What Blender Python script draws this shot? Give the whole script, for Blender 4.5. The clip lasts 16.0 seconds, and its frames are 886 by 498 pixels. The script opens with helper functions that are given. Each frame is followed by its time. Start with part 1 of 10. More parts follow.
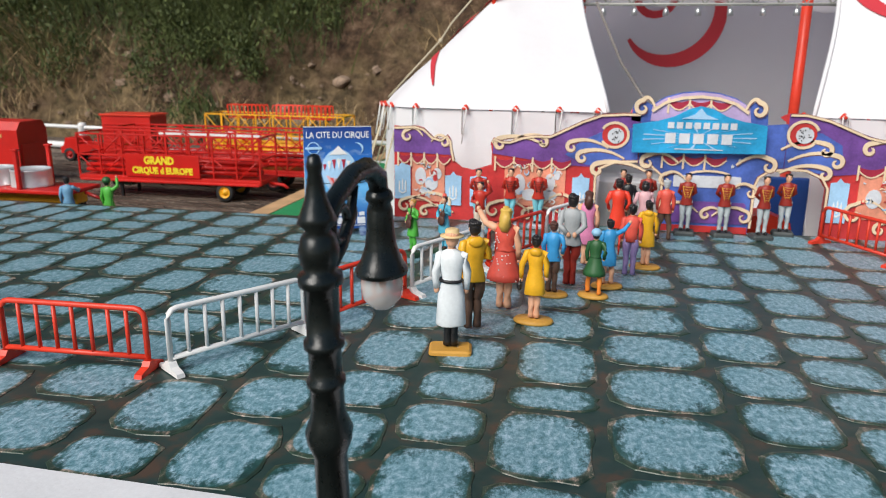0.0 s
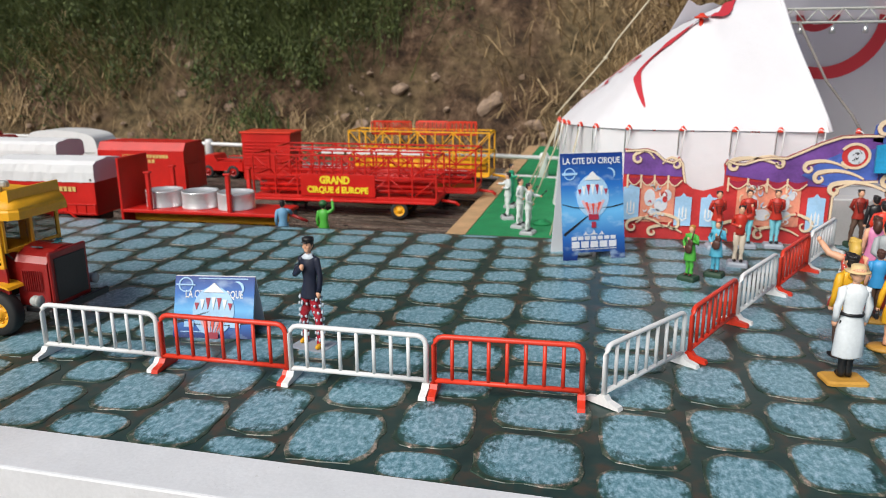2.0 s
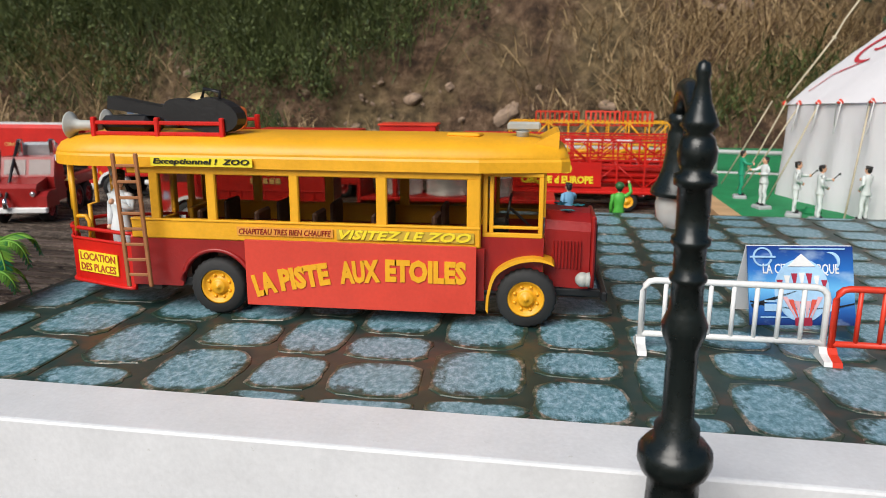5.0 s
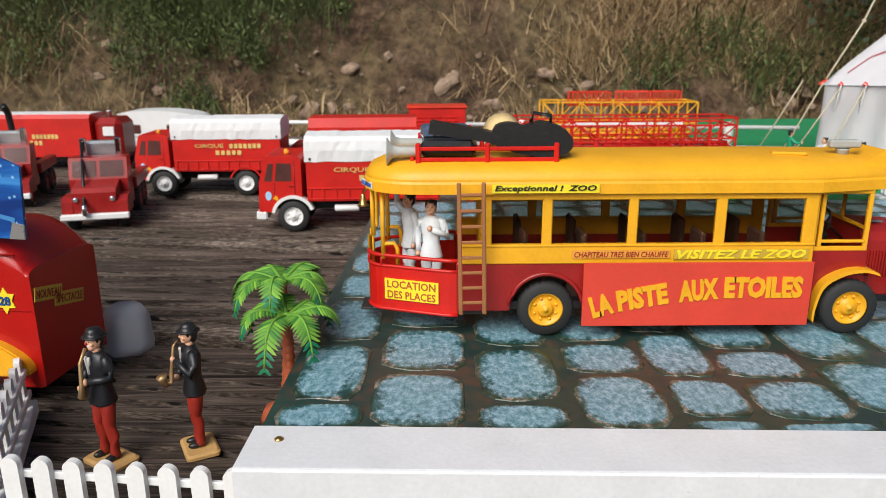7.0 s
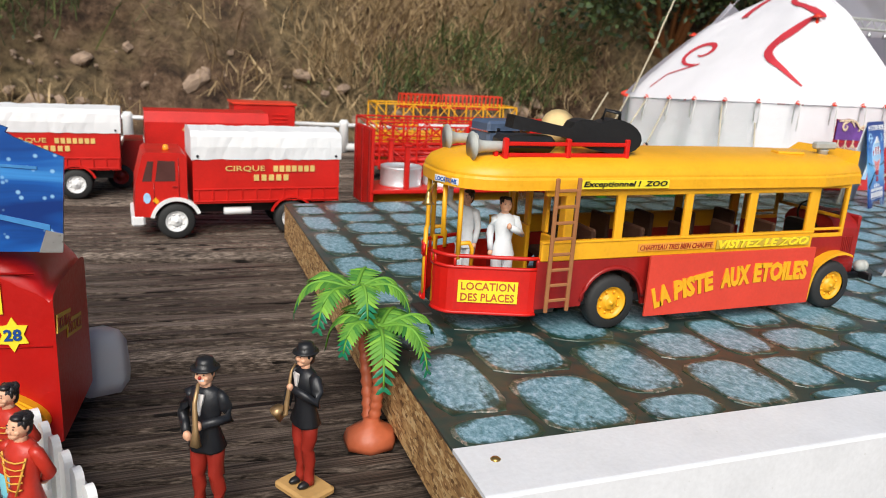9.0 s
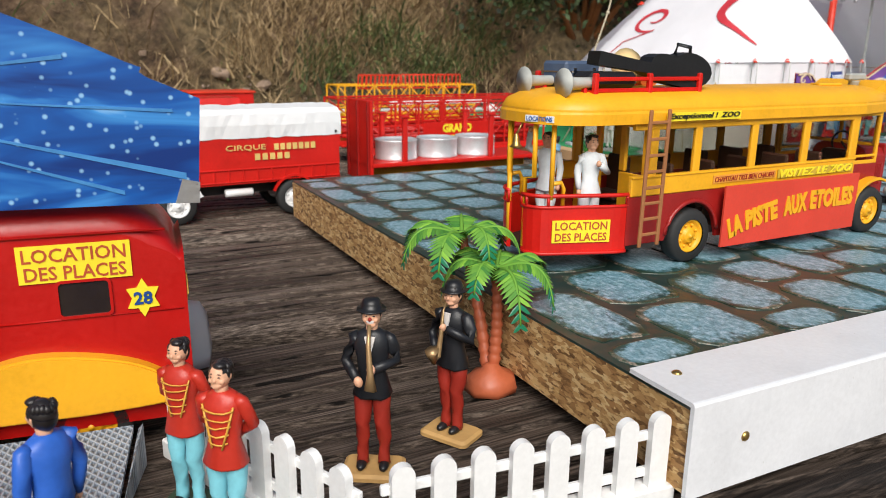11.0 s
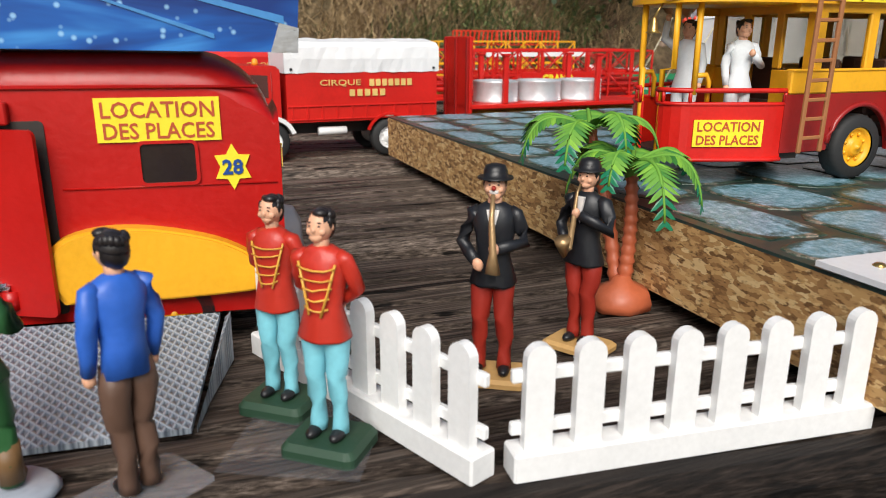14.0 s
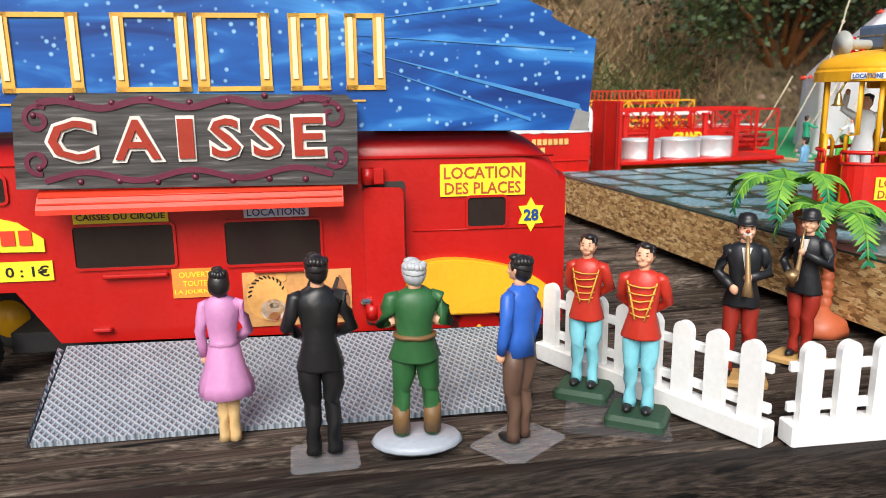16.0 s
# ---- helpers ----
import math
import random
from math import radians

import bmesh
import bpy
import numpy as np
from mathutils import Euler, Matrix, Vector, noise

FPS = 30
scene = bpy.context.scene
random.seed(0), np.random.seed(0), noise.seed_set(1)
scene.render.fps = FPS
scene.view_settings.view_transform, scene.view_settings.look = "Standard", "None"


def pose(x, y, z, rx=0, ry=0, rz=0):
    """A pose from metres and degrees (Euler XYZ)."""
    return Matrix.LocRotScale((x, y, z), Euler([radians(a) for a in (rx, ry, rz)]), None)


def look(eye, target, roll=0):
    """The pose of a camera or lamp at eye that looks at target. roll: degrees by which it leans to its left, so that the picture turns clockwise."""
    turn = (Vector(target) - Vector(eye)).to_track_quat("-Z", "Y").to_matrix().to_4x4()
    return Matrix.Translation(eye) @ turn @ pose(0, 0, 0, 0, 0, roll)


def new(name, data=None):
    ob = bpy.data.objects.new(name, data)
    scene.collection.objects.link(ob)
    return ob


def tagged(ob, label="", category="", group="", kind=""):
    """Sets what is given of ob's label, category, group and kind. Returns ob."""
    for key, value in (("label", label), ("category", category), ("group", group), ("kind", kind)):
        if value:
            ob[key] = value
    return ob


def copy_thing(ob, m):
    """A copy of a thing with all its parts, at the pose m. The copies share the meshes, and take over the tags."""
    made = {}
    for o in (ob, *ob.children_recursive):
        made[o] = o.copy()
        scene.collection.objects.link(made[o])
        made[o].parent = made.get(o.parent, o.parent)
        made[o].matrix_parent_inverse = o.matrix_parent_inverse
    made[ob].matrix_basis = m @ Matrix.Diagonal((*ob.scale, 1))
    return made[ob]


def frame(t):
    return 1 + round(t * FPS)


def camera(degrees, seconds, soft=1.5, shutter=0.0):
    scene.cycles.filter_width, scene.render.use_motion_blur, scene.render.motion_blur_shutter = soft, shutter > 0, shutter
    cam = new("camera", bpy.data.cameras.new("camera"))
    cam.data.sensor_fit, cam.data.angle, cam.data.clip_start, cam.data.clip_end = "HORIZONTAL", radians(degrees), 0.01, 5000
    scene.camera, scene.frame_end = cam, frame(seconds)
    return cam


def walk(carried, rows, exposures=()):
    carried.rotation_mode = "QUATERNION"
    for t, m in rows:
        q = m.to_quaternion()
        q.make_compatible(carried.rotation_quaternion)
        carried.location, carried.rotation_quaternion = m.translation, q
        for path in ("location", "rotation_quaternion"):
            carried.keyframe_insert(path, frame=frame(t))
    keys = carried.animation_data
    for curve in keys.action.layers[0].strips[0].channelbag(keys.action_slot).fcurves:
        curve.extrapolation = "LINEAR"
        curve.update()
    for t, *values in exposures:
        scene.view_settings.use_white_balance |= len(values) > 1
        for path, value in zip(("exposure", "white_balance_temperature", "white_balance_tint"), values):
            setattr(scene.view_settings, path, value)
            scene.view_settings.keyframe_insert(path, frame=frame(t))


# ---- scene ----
cam = camera(62.392, 16.0, 0.9)
cam.data.dof.use_dof, cam.data.dof.focus_distance, cam.data.dof.aperture_fstop = True, 0.215, 42.0
PATH = [
    (0, (0.51465, -0.22911, 0.10604), (0.34379, 0.72363, -0.14515), 0.725),
    (0.5, (0.48180, -0.23227, 0.11150), (0.35455, 0.72541, -0.14667), 0.684),
    (1, (0.44099, -0.24315, 0.11389), (0.30644, 0.71317, -0.14560), 0.444),
    (1.5, (0.40825, -0.26333, 0.12064), (0.25607, 0.69237, -0.13134), 0.589),
    (2, (0.37447, -0.26516, 0.12132), (0.17526, 0.68267, -0.12757), -0.253),
    (2.5, (0.33091, -0.25868, 0.11284), (0.10459, 0.68262, -0.13763), -0.537),
    (3, (0.29514, -0.25421, 0.10024), (0.06280, 0.68967, -0.13451), -0.863),
    (3.5, (0.25360, -0.23742, 0.08513), (0.04447, 0.71463, -0.13820), 0.112),
    (4, (0.18619, -0.23618, 0.08222), (-0.01028, 0.71873, -0.14038), 0.442),
    (4.2, (0.16799, -0.23322, 0.07970), (-0.02094, 0.72328, -0.14260), 0.650),
    (6.3, (0.02440, -0.26351, 0.09895), (-0.01960, 0.70422, -0.14920), -1.483),
    (6.5, (0.00538, -0.26447, 0.10164), (-0.03929, 0.69999, -0.15878), -1.363),
    (7, (-0.03829, -0.24929, 0.10358), (-0.03424, 0.71372, -0.16584), -0.274),
    (7.5, (-0.07075, -0.24657, 0.10700), (0.01801, 0.71066, -0.16838), 0.432),
    (8, (-0.09602, -0.23776, 0.10723), (0.05909, 0.71398, -0.15760), 1.008),
    (8.5, (-0.12051, -0.22374, 0.10521), (0.14195, 0.70476, -0.15748), 2.900),
    (9, (-0.15667, -0.21512, 0.09568), (0.20737, 0.68063, -0.15948), 3.411),
    (9.2, (-0.16272, -0.20601, 0.08616), (0.21936, 0.67952, -0.17811), 2.816),
    (11.3, (-0.22496, -0.19035, 0.07230), (0.25060, 0.65320, -0.17724), 1.177),
    (11.5, (-0.23177, -0.19651, 0.06741), (0.24584, 0.65373, -0.15393), 1.362),
    (12, (-0.23135, -0.19436, 0.04397), (0.23245, 0.65926, -0.19313), 0.861),
    (12.5, (-0.21533, -0.17611, 0.03761), (0.21400, 0.69310, -0.20763), 0.448),
    (13, (-0.20521, -0.16206, 0.04020), (0.20200, 0.71290, -0.22174), 0.013),
    (13.5, (-0.20368, -0.16113, 0.03938), (0.17983, 0.71849, -0.24205), 0.098),
    (14, (-0.21054, -0.16692, 0.04331), (0.14832, 0.72448, -0.23349), 0.239),
    (14.5, (-0.22751, -0.17710, 0.04422), (0.09492, 0.73666, -0.20294), 0.114),
    (15, (-0.24690, -0.18006, 0.04429), (0.03737, 0.74705, -0.19996), -0.394),
    (15.5, (-0.25793, -0.18670, 0.04368), (0.01363, 0.75184, -0.16941), -0.674),
    (16, (-0.27421, -0.19836, 0.05086), (-0.01692, 0.74531, -0.15722), -0.617),
]
walk(cam, [(t, look(e, g, r)) for t, e, g, r in PATH], [(0.0, -0.04), (4.0, -0.06), (7.0, 0.02), (9.0, 0.14), (11.5, 0.10), (14.0, 0.14), (15.0, 0.30), (16.0, 0.42)])

# ---- light ----
world = bpy.data.worlds.new("sky")
scene.world = world
world.use_nodes = True
wn = world.node_tree.nodes
sky = wn.new("ShaderNodeTexSky")
sky.sky_type = "NISHITA"
sky.sun_disc = False
SUN_EL, SUN_AZ = 41.0, 206.0
sky.sun_elevation, sky.sun_rotation = radians(SUN_EL), radians(SUN_AZ)
world.node_tree.links.new(sky.outputs[0], wn["Background"].inputs[0])
wn["Background"].inputs[1].default_value = 0.068
sun_data = bpy.data.lights.new("sun", "SUN")
sun_data.energy, sun_data.angle, sun_data.color = 4.2, radians(42), (1.0, 0.955, 0.89)
sun = new("sun", sun_data)
_el, _az = radians(SUN_EL), radians(SUN_AZ)
sun.matrix_world = look((0, 0, 3), (-math.sin(_az) * math.cos(_el), -math.cos(_az) * math.cos(_el), 3 - math.sin(_el)))

# ---- shape tools ----


class Mesher:
    """Collects faces with material slots and turns them into one mesh."""

    def __init__(self):
        self.v, self.f, self.m, self.s, self.uv = [], [], [], [], {}
        self.mi, self.M, self.smooth, self.pending = 0, Matrix(), False, []

    def add(self, verts, faces, smooth=None):
        b = len(self.v)
        self.v += [tuple(self.M @ Vector(p)) for p in verts]
        for f in faces:
            self.f.append([b + i for i in f])
            self.m.append(self.mi)
            self.s.append(self.smooth if smooth is None else smooth)
        return self

    def box(self, c, s, b=0.0, M=None):
        """A box with chamfered edges: centre, full size, chamfer."""
        h = [max(a / 2, 1e-6) for a in s]
        b = min(b, min(h) * 0.9)
        if b <= 0:
            vs = [(x * h[0], y * h[1], z * h[2]) for x in (-1, 1) for y in (-1, 1) for z in (-1, 1)]
            fs = [(0, 1, 3, 2), (4, 6, 7, 5), (0, 4, 5, 1), (2, 3, 7, 6), (0, 2, 6, 4), (1, 5, 7, 3)]
        else:
            vs, idx = [], {}
            for x in (-1, 1):
                for y in (-1, 1):
                    for z in (-1, 1):
                        for k in range(3):
                            sg = (x, y, z)
                            idx[(x, y, z, k)] = len(vs)
                            vs.append(tuple(sg[a] * (h[a] if a == k else h[a] - b) for a in range(3)))
            fs = []
            for k in range(3):
                a, c2 = [i for i in range(3) if i != k]
                for s0 in (-1, 1):
                    q = []
                    for sa, sc in ((-1, -1), (1, -1), (1, 1), (-1, 1)):
                        g = [0, 0, 0]
                        g[k], g[a], g[c2] = s0, sa, sc
                        q.append(idx[(*g, k)])
                    fs.append(q)
                for sa in (-1, 1):
                    for sc in (-1, 1):
                        q = []
                        for sk, face in ((-1, a), (1, a), (1, c2), (-1, c2)):
                            g = [0, 0, 0]
                            g[k], g[a], g[c2] = sk, sa, sc
                            q.append(idx[(*g, face)])
                        fs.append(q)
            for x in (-1, 1):
                for y in (-1, 1):
                    for z in (-1, 1):
                        fs.append([idx[(x, y, z, k)] for k in range(3)])
        T = Matrix.Translation(c) @ (M or Matrix())
        return self.add([T @ Vector(p) for p in vs], fs, False)

    def lathe(self, prof, seg=16, c=(0, 0, 0), M=None, smooth=True, sx=1.0, sy=1.0, caps=True):
        """Turns (radius, height) pairs round z."""
        vs, fs, n = [], [], len(prof)
        for r, z in prof:
            for i in range(seg):
                a = 2 * math.pi * i / seg
                vs.append((r * math.cos(a) * sx, r * math.sin(a) * sy, z))
        for j in range(n - 1):
            for i in range(seg):
                k = (i + 1) % seg
                fs.append((j * seg + i, j * seg + k, (j + 1) * seg + k, (j + 1) * seg + i))
        if caps:
            fs.append(tuple(range(seg))[::-1])
            fs.append(tuple(range((n - 1) * seg, n * seg)))
        T = Matrix.Translation(c) @ (M or Matrix())
        return self.add([T @ Vector(p) for p in vs], fs, smooth)

    def ball(self, c, r, seg=12, rings=8, M=None):
        r = (r, r, r) if isinstance(r, (int, float)) else r
        prof = [(max(math.sin(math.pi * j / rings), 0.01), -math.cos(math.pi * j / rings)) for j in range(rings + 1)]
        T = Matrix.Translation(c) @ (M or Matrix()) @ Matrix.Diagonal((*r, 1))
        return self.lathe(prof, seg, M=T)

    def tube(self, pts, r, seg=8, smooth=True, flat=1.0):
        """A tube along a line of points; r is one radius or one for each point."""
        pts = [Vector(p) for p in pts]
        rs = r if isinstance(r, (list, tuple)) else [r] * len(pts)
        vs, fs = [], []
        ref = Vector((0.13, 0.21, 1.0)).normalized()
        for j, p in enumerate(pts):
            d = (pts[min(j + 1, len(pts) - 1)] - pts[max(j - 1, 0)])
            d = d.normalized() if d.length > 0 else Vector((0, 0, 1))
            q = ref if abs(d.dot(ref)) < 0.95 else Vector((1, 0.1, 0)).normalized()
            x = d.cross(q).normalized()
            y = d.cross(x)
            for i in range(seg):
                a = 2 * math.pi * i / seg
                vs.append(p + (x * math.cos(a) + y * math.sin(a) * flat) * rs[j])
        for j in range(len(pts) - 1):
            for i in range(seg):
                k = (i + 1) % seg
                fs.append((j * seg + i, j * seg + k, (j + 1) * seg + k, (j + 1) * seg + i))
        fs.append(tuple(range(seg))[::-1])
        fs.append(tuple(range((len(pts) - 1) * seg, len(pts) * seg)))
        return self.add(vs, fs, smooth)

    def prism(self, outline, y0, y1, axis="y"):
        """Extrudes an outline. axis y: outline in x, z; axis z: in x, y; axis x: in y, z."""
        n = len(outline)
        put = {"y": lambda a, b, d: (a, d, b), "z": lambda a, b, d: (a, b, d), "x": lambda a, b, d: (d, a, b)}[axis]
        vs = [put(a, b, y0) for a, b in outline] + [put(a, b, y1) for a, b in outline]
        fs = [tuple(range(n)), tuple(range(n, 2 * n))[::-1]]
        fs += [(i, i + n, (i + 1) % n + n, (i + 1) % n) for i in range(n)]
        return self.add(vs, fs, False)

    def ribbon(self, pts, w, y0, y1):
        """A flat band along points in x, z, between depths y0 and y1; w is one width or one for each point."""
        ws = w if isinstance(w, (list, tuple)) else [w] * len(pts)
        left, right = [], []
        for j, (a, b) in enumerate(pts):
            p, q = pts[max(j - 1, 0)], pts[min(j + 1, len(pts) - 1)]
            dx, dz = q[0] - p[0], q[1] - p[1]
            n = math.hypot(dx, dz) or 1
            left.append((a - dz / n * ws[j] / 2, b + dx / n * ws[j] / 2))
            right.append((a + dz / n * ws[j] / 2, b - dx / n * ws[j] / 2))
        k = len(pts)
        vs = [(a, y0, b) for a, b in left + right] + [(a, y1, b) for a, b in left + right]
        fs = []
        for j in range(k - 1):
            fs += [(j, j + 1, k + j + 1, k + j), (2 * k + j, 3 * k + j, 3 * k + j + 1, 2 * k + j + 1),
                   (j, 2 * k + j, 2 * k + j + 1, j + 1), (k + j, k + j + 1, 3 * k + j + 1, 3 * k + j)]
        fs += [(0, k, 3 * k, 2 * k), (k - 1, 3 * k - 1, 4 * k - 1, 2 * k - 1)]
        return self.add(vs, fs, False)

    def mesh(self, name, mats):
        me = bpy.data.meshes.new(name)
        me.from_pydata(self.v, [], self.f)
        for m in mats:
            me.materials.append(m)
        me.polygons.foreach_set("material_index", self.m)
        me.polygons.foreach_set("use_smooth", self.s)
        bm = bmesh.new()
        bm.from_mesh(me)
        bmesh.ops.recalc_face_normals(bm, faces=bm.faces)
        bm.to_mesh(me)
        bm.free()
        me.update()
        return me


def thing(name, label, category, M=None, group="", kind=""):
    ob = new(name)
    ob.empty_display_size = 0.01
    ob.matrix_basis = M or Matrix()
    return tagged(ob, label, category, group, kind)


def part(name, ms, mats, parent=None, label="", M=None):
    """Links a Mesher as one mesh object under a thing or a part."""
    mats = mats if isinstance(mats, (list, tuple)) else [mats]
    ob = new(name, ms.mesh(name, mats))
    if parent:
        ob.parent = parent
    if M:
        ob.matrix_basis = M
    if label:
        ob["label"] = label
    return ob


def solo(name, ms, mats, label, category, M=None, group="", kind=""):
    ob = part(name, ms, mats, None, "", M)
    return tagged(ob, label, category, group, kind)


def lettering(text, size, mat_, parent, M, width=None, name="lettering", bold=0.0, shear=0.0, depth=0.0002, label="", space=1.0):
    """Raised letters of the built-in font, in the x-z plane, centred, facing -y; width stretches them to a length."""
    cu = bpy.data.curves.new(name, "FONT")
    cu.body, cu.size, cu.align_x, cu.align_y = text, 1.0, "CENTER", "CENTER"
    cu.extrude, cu.offset, cu.shear, cu.resolution_u, cu.space_character = 0.5, bold, shear, 2, space
    tmp = bpy.data.objects.new("tmp", cu)
    me = bpy.data.meshes.new_from_object(tmp)
    bpy.data.objects.remove(tmp)
    bpy.data.curves.remove(cu)
    me.name = name
    xs = [v.co.x for v in me.vertices]
    ys = [v.co.y for v in me.vertices]
    w, h = max(xs) - min(xs), max(ys) - min(ys)
    k = size / h
    kx = width / w if width else k
    cx, cy = (max(xs) + min(xs)) / 2, (max(ys) + min(ys)) / 2
    for v in me.vertices:
        v.co = ((v.co.x - cx) * kx, -v.co.z * depth, (v.co.y - cy) * k)
    me.materials.clear()
    me.materials.append(mat_)
    ob = new(name, me)
    ob.parent = parent
    ob.matrix_basis = M
    if label:
        ob["label"] = label
    return ob


def bars(rows, mat_, parent, M, name="lettering", label=""):
    """Rows of plain bars in place of writing: (z, height, [(x0, x1), ...]) in the x-z plane."""
    ms = Mesher()
    for z, h, spans in rows:
        for a, b in spans:
            ms.box(((a + b) / 2, 0, z), (b - a, 0.0003, h))
    return part(name, ms, mat_, parent, label, M)


def arc(cx, cz, r, a0, a1, n=10, rz=None):
    rz = rz or r
    return [(cx + r * math.cos(radians(a0 + (a1 - a0) * i / n)), cz + rz * math.sin(radians(a0 + (a1 - a0) * i / n))) for i in range(n + 1)]


def rrect(x0, z0, x1, z1, r, n=4):
    return arc(x1 - r, z1 - r, r, 0, 90, n) + arc(x0 + r, z1 - r, r, 90, 180, n) + arc(x0 + r, z0 + r, r, 180, 270, n) + arc(x1 - r, z0 + r, r, 270, 360, n)


def spiral(cx, cz, r0, r1, a0, turns, n=28):
    return [(cx + (r0 + (r1 - r0) * i / n) * math.cos(radians(a0 + 360 * turns * i / n)),
             cz + (r0 + (r1 - r0) * i / n) * math.sin(radians(a0 + 360 * turns * i / n))) for i in range(n + 1)]


# ---- materials ----


def nodes_of(name):
    m = bpy.data.materials.new(name)
    m.use_nodes = True
    nt = m.node_tree
    return m, nt, nt.nodes["Principled BSDF"]


def noise_node(nt, vec, scale, detail=4.0, rough=0.55, dist=0.0):
    n = nt.nodes.new("ShaderNodeTexNoise")
    n.inputs["Scale"].default_value, n.inputs["Detail"].default_value = scale, detail
    n.inputs["Roughness"].default_value, n.inputs["Distortion"].default_value = rough, dist
    nt.links.new(vec, n.inputs["Vector"])
    return n.outputs["Fac"]


def ramp(nt, fac, stops):
    r = nt.nodes.new("ShaderNodeValToRGB")
    e = r.color_ramp.elements
    while len(e) < len(stops):
        e.new(0.5)
    for i, (p, c) in enumerate(stops):
        e[i].position, e[i].color = p, (*c, 1)
    nt.links.new(fac, r.inputs[0])
    return r.outputs[0]


def mix(nt, fac, a, b, kind="MIX"):
    m = nt.nodes.new("ShaderNodeMix")
    m.data_type, m.blend_type = "RGBA", kind
    for sock, val in ((m.inputs[0], fac), (m.inputs[6], a), (m.inputs[7], b)):
        if isinstance(val, (int, float)):
            sock.default_value = val
        elif isinstance(val, tuple):
            sock.default_value = (*val, 1)
        else:
            nt.links.new(val, sock)
    return m.outputs[2]


def bump(nt, height, bsdf, strength, dist):
    b = nt.nodes.new("ShaderNodeBump")
    b.inputs["Strength"].default_value, b.inputs["Distance"].default_value = strength, dist
    nt.links.new(height, b.inputs["Height"])
    nt.links.new(b.outputs[0], bsdf.inputs["Normal"])


def place(nt, rot=0.0, scale=(1, 1, 1), kind="position"):
    if kind == "position":
        vec = nt.nodes.new("ShaderNodeNewGeometry").outputs["Position"]
    else:
        vec = nt.nodes.new("ShaderNodeTexCoord").outputs[kind]
    mp = nt.nodes.new("ShaderNodeMapping")
    mp.vector_type = "POINT"
    mp.inputs["Rotation"].default_value[2] = radians(rot)
    mp.inputs["Scale"].default_value = scale
    nt.links.new(vec, mp.inputs["Vector"])
    return mp.outputs[0]


MATS = {}


def paint(name, col, rough=0.42, metal=0.0, var=0.16, coat=0.0, grain=700.0, bumps=0.06, chips=None):
    """Painted metal or plastic: broad tone changes, fine grain, worn specks."""
    if name in MATS:
        return MATS[name]
    m, nt, b = nodes_of(name)
    vec = place(nt)
    broad = noise_node(nt, vec, 55.0, 3.0)
    fine = noise_node(nt, vec, grain, 5.0)
    lo = tuple(max(c * (1 - var), 0) for c in col)
    hi = tuple(min(c * (1 + var) + 0.01 * var, 1) for c in col)
    c = ramp(nt, broad, [(0.3, lo), (0.7, hi)])
    c = mix(nt, 0.22, c, ramp(nt, fine, [(0.3, tuple(x * 0.7 for x in lo)), (0.75, hi)]))
    if chips:
        speck = ramp(nt, noise_node(nt, vec, 420.0, 6.0, 0.75), [(0.66, (0, 0, 0)), (0.71, (1, 1, 1))])
        c = mix(nt, speck, c, chips)
    nt.links.new(c, b.inputs["Base Color"])
    r = nt.nodes.new("ShaderNodeMapRange")
    r.inputs["To Min"].default_value, r.inputs["To Max"].default_value = max(rough - 0.1, 0.03), min(rough + 0.14, 1)
    nt.links.new(fine, r.inputs["Value"])
    nt.links.new(r.outputs[0], b.inputs["Roughness"])
    b.inputs["Metallic"].default_value = metal
    b.inputs["Coat Weight"].default_value = coat
    bump(nt, fine, b, bumps * 3, 0.0004)
    MATS[name] = m
    return m


RED = paint("red_paint", (0.58, 0.009, 0.004), 0.38)
DKRED = paint("dark_red_paint", (0.30, 0.012, 0.010), 0.32)
BRIGHT = paint("bright_red_plastic", (0.72, 0.045, 0.018), 0.38)
SIGNRED = paint("red_card", (0.66, 0.055, 0.03), 0.45, var=0.08)
YEL = paint("yellow_paint", (0.83, 0.40, 0.012), 0.42, var=0.1)
LEMON = paint("yellow_sticker", (0.86, 0.70, 0.03), 0.4, var=0.06)
ORANGE = paint("orange_paper", (0.80, 0.24, 0.03), 0.5)
WHITE = paint("white_plastic", (0.80, 0.80, 0.79), 0.38, var=0.05)
WPAINT = paint("white_lacquer", (0.74, 0.75, 0.77), 0.32, var=0.06, chips=(0.55, 0.55, 0.53))
BLACK = paint("black_plastic", (0.010, 0.010, 0.011), 0.38)
TYRE = paint("tyre_rubber", (0.018, 0.018, 0.018), 0.7)
DGREEN = paint("dark_green_enamel", (0.004, 0.008, 0.008), 0.28, var=0.3)
GREY = paint("grey_plastic", (0.42, 0.43, 0.40), 0.5)
SILVER = paint("silver_paint", (0.62, 0.63, 0.64), 0.3, metal=0.85, var=0.08)
CHROME = paint("chrome", (0.75, 0.75, 0.75), 0.12, metal=1.0, var=0.05)
BRASS = paint("brass", (0.55, 0.36, 0.12), 0.3, metal=0.9)
BROWN = paint("brown_wood", (0.33, 0.13, 0.045), 0.55)
TERRA = paint("terracotta_plastic", (0.46, 0.11, 0.045), 0.45)
DARK = paint("dark_brown_and_shade", (0.03, 0.022, 0.018), 0.6)
NAVY = paint("navy_print", (0.01, 0.05, 0.22), 0.4)
GOLD = paint("gold_print", (0.75, 0.40, 0.06), 0.4)
CREAMGOLD = paint("cream_gold_print", (0.80, 0.60, 0.24), 0.5)
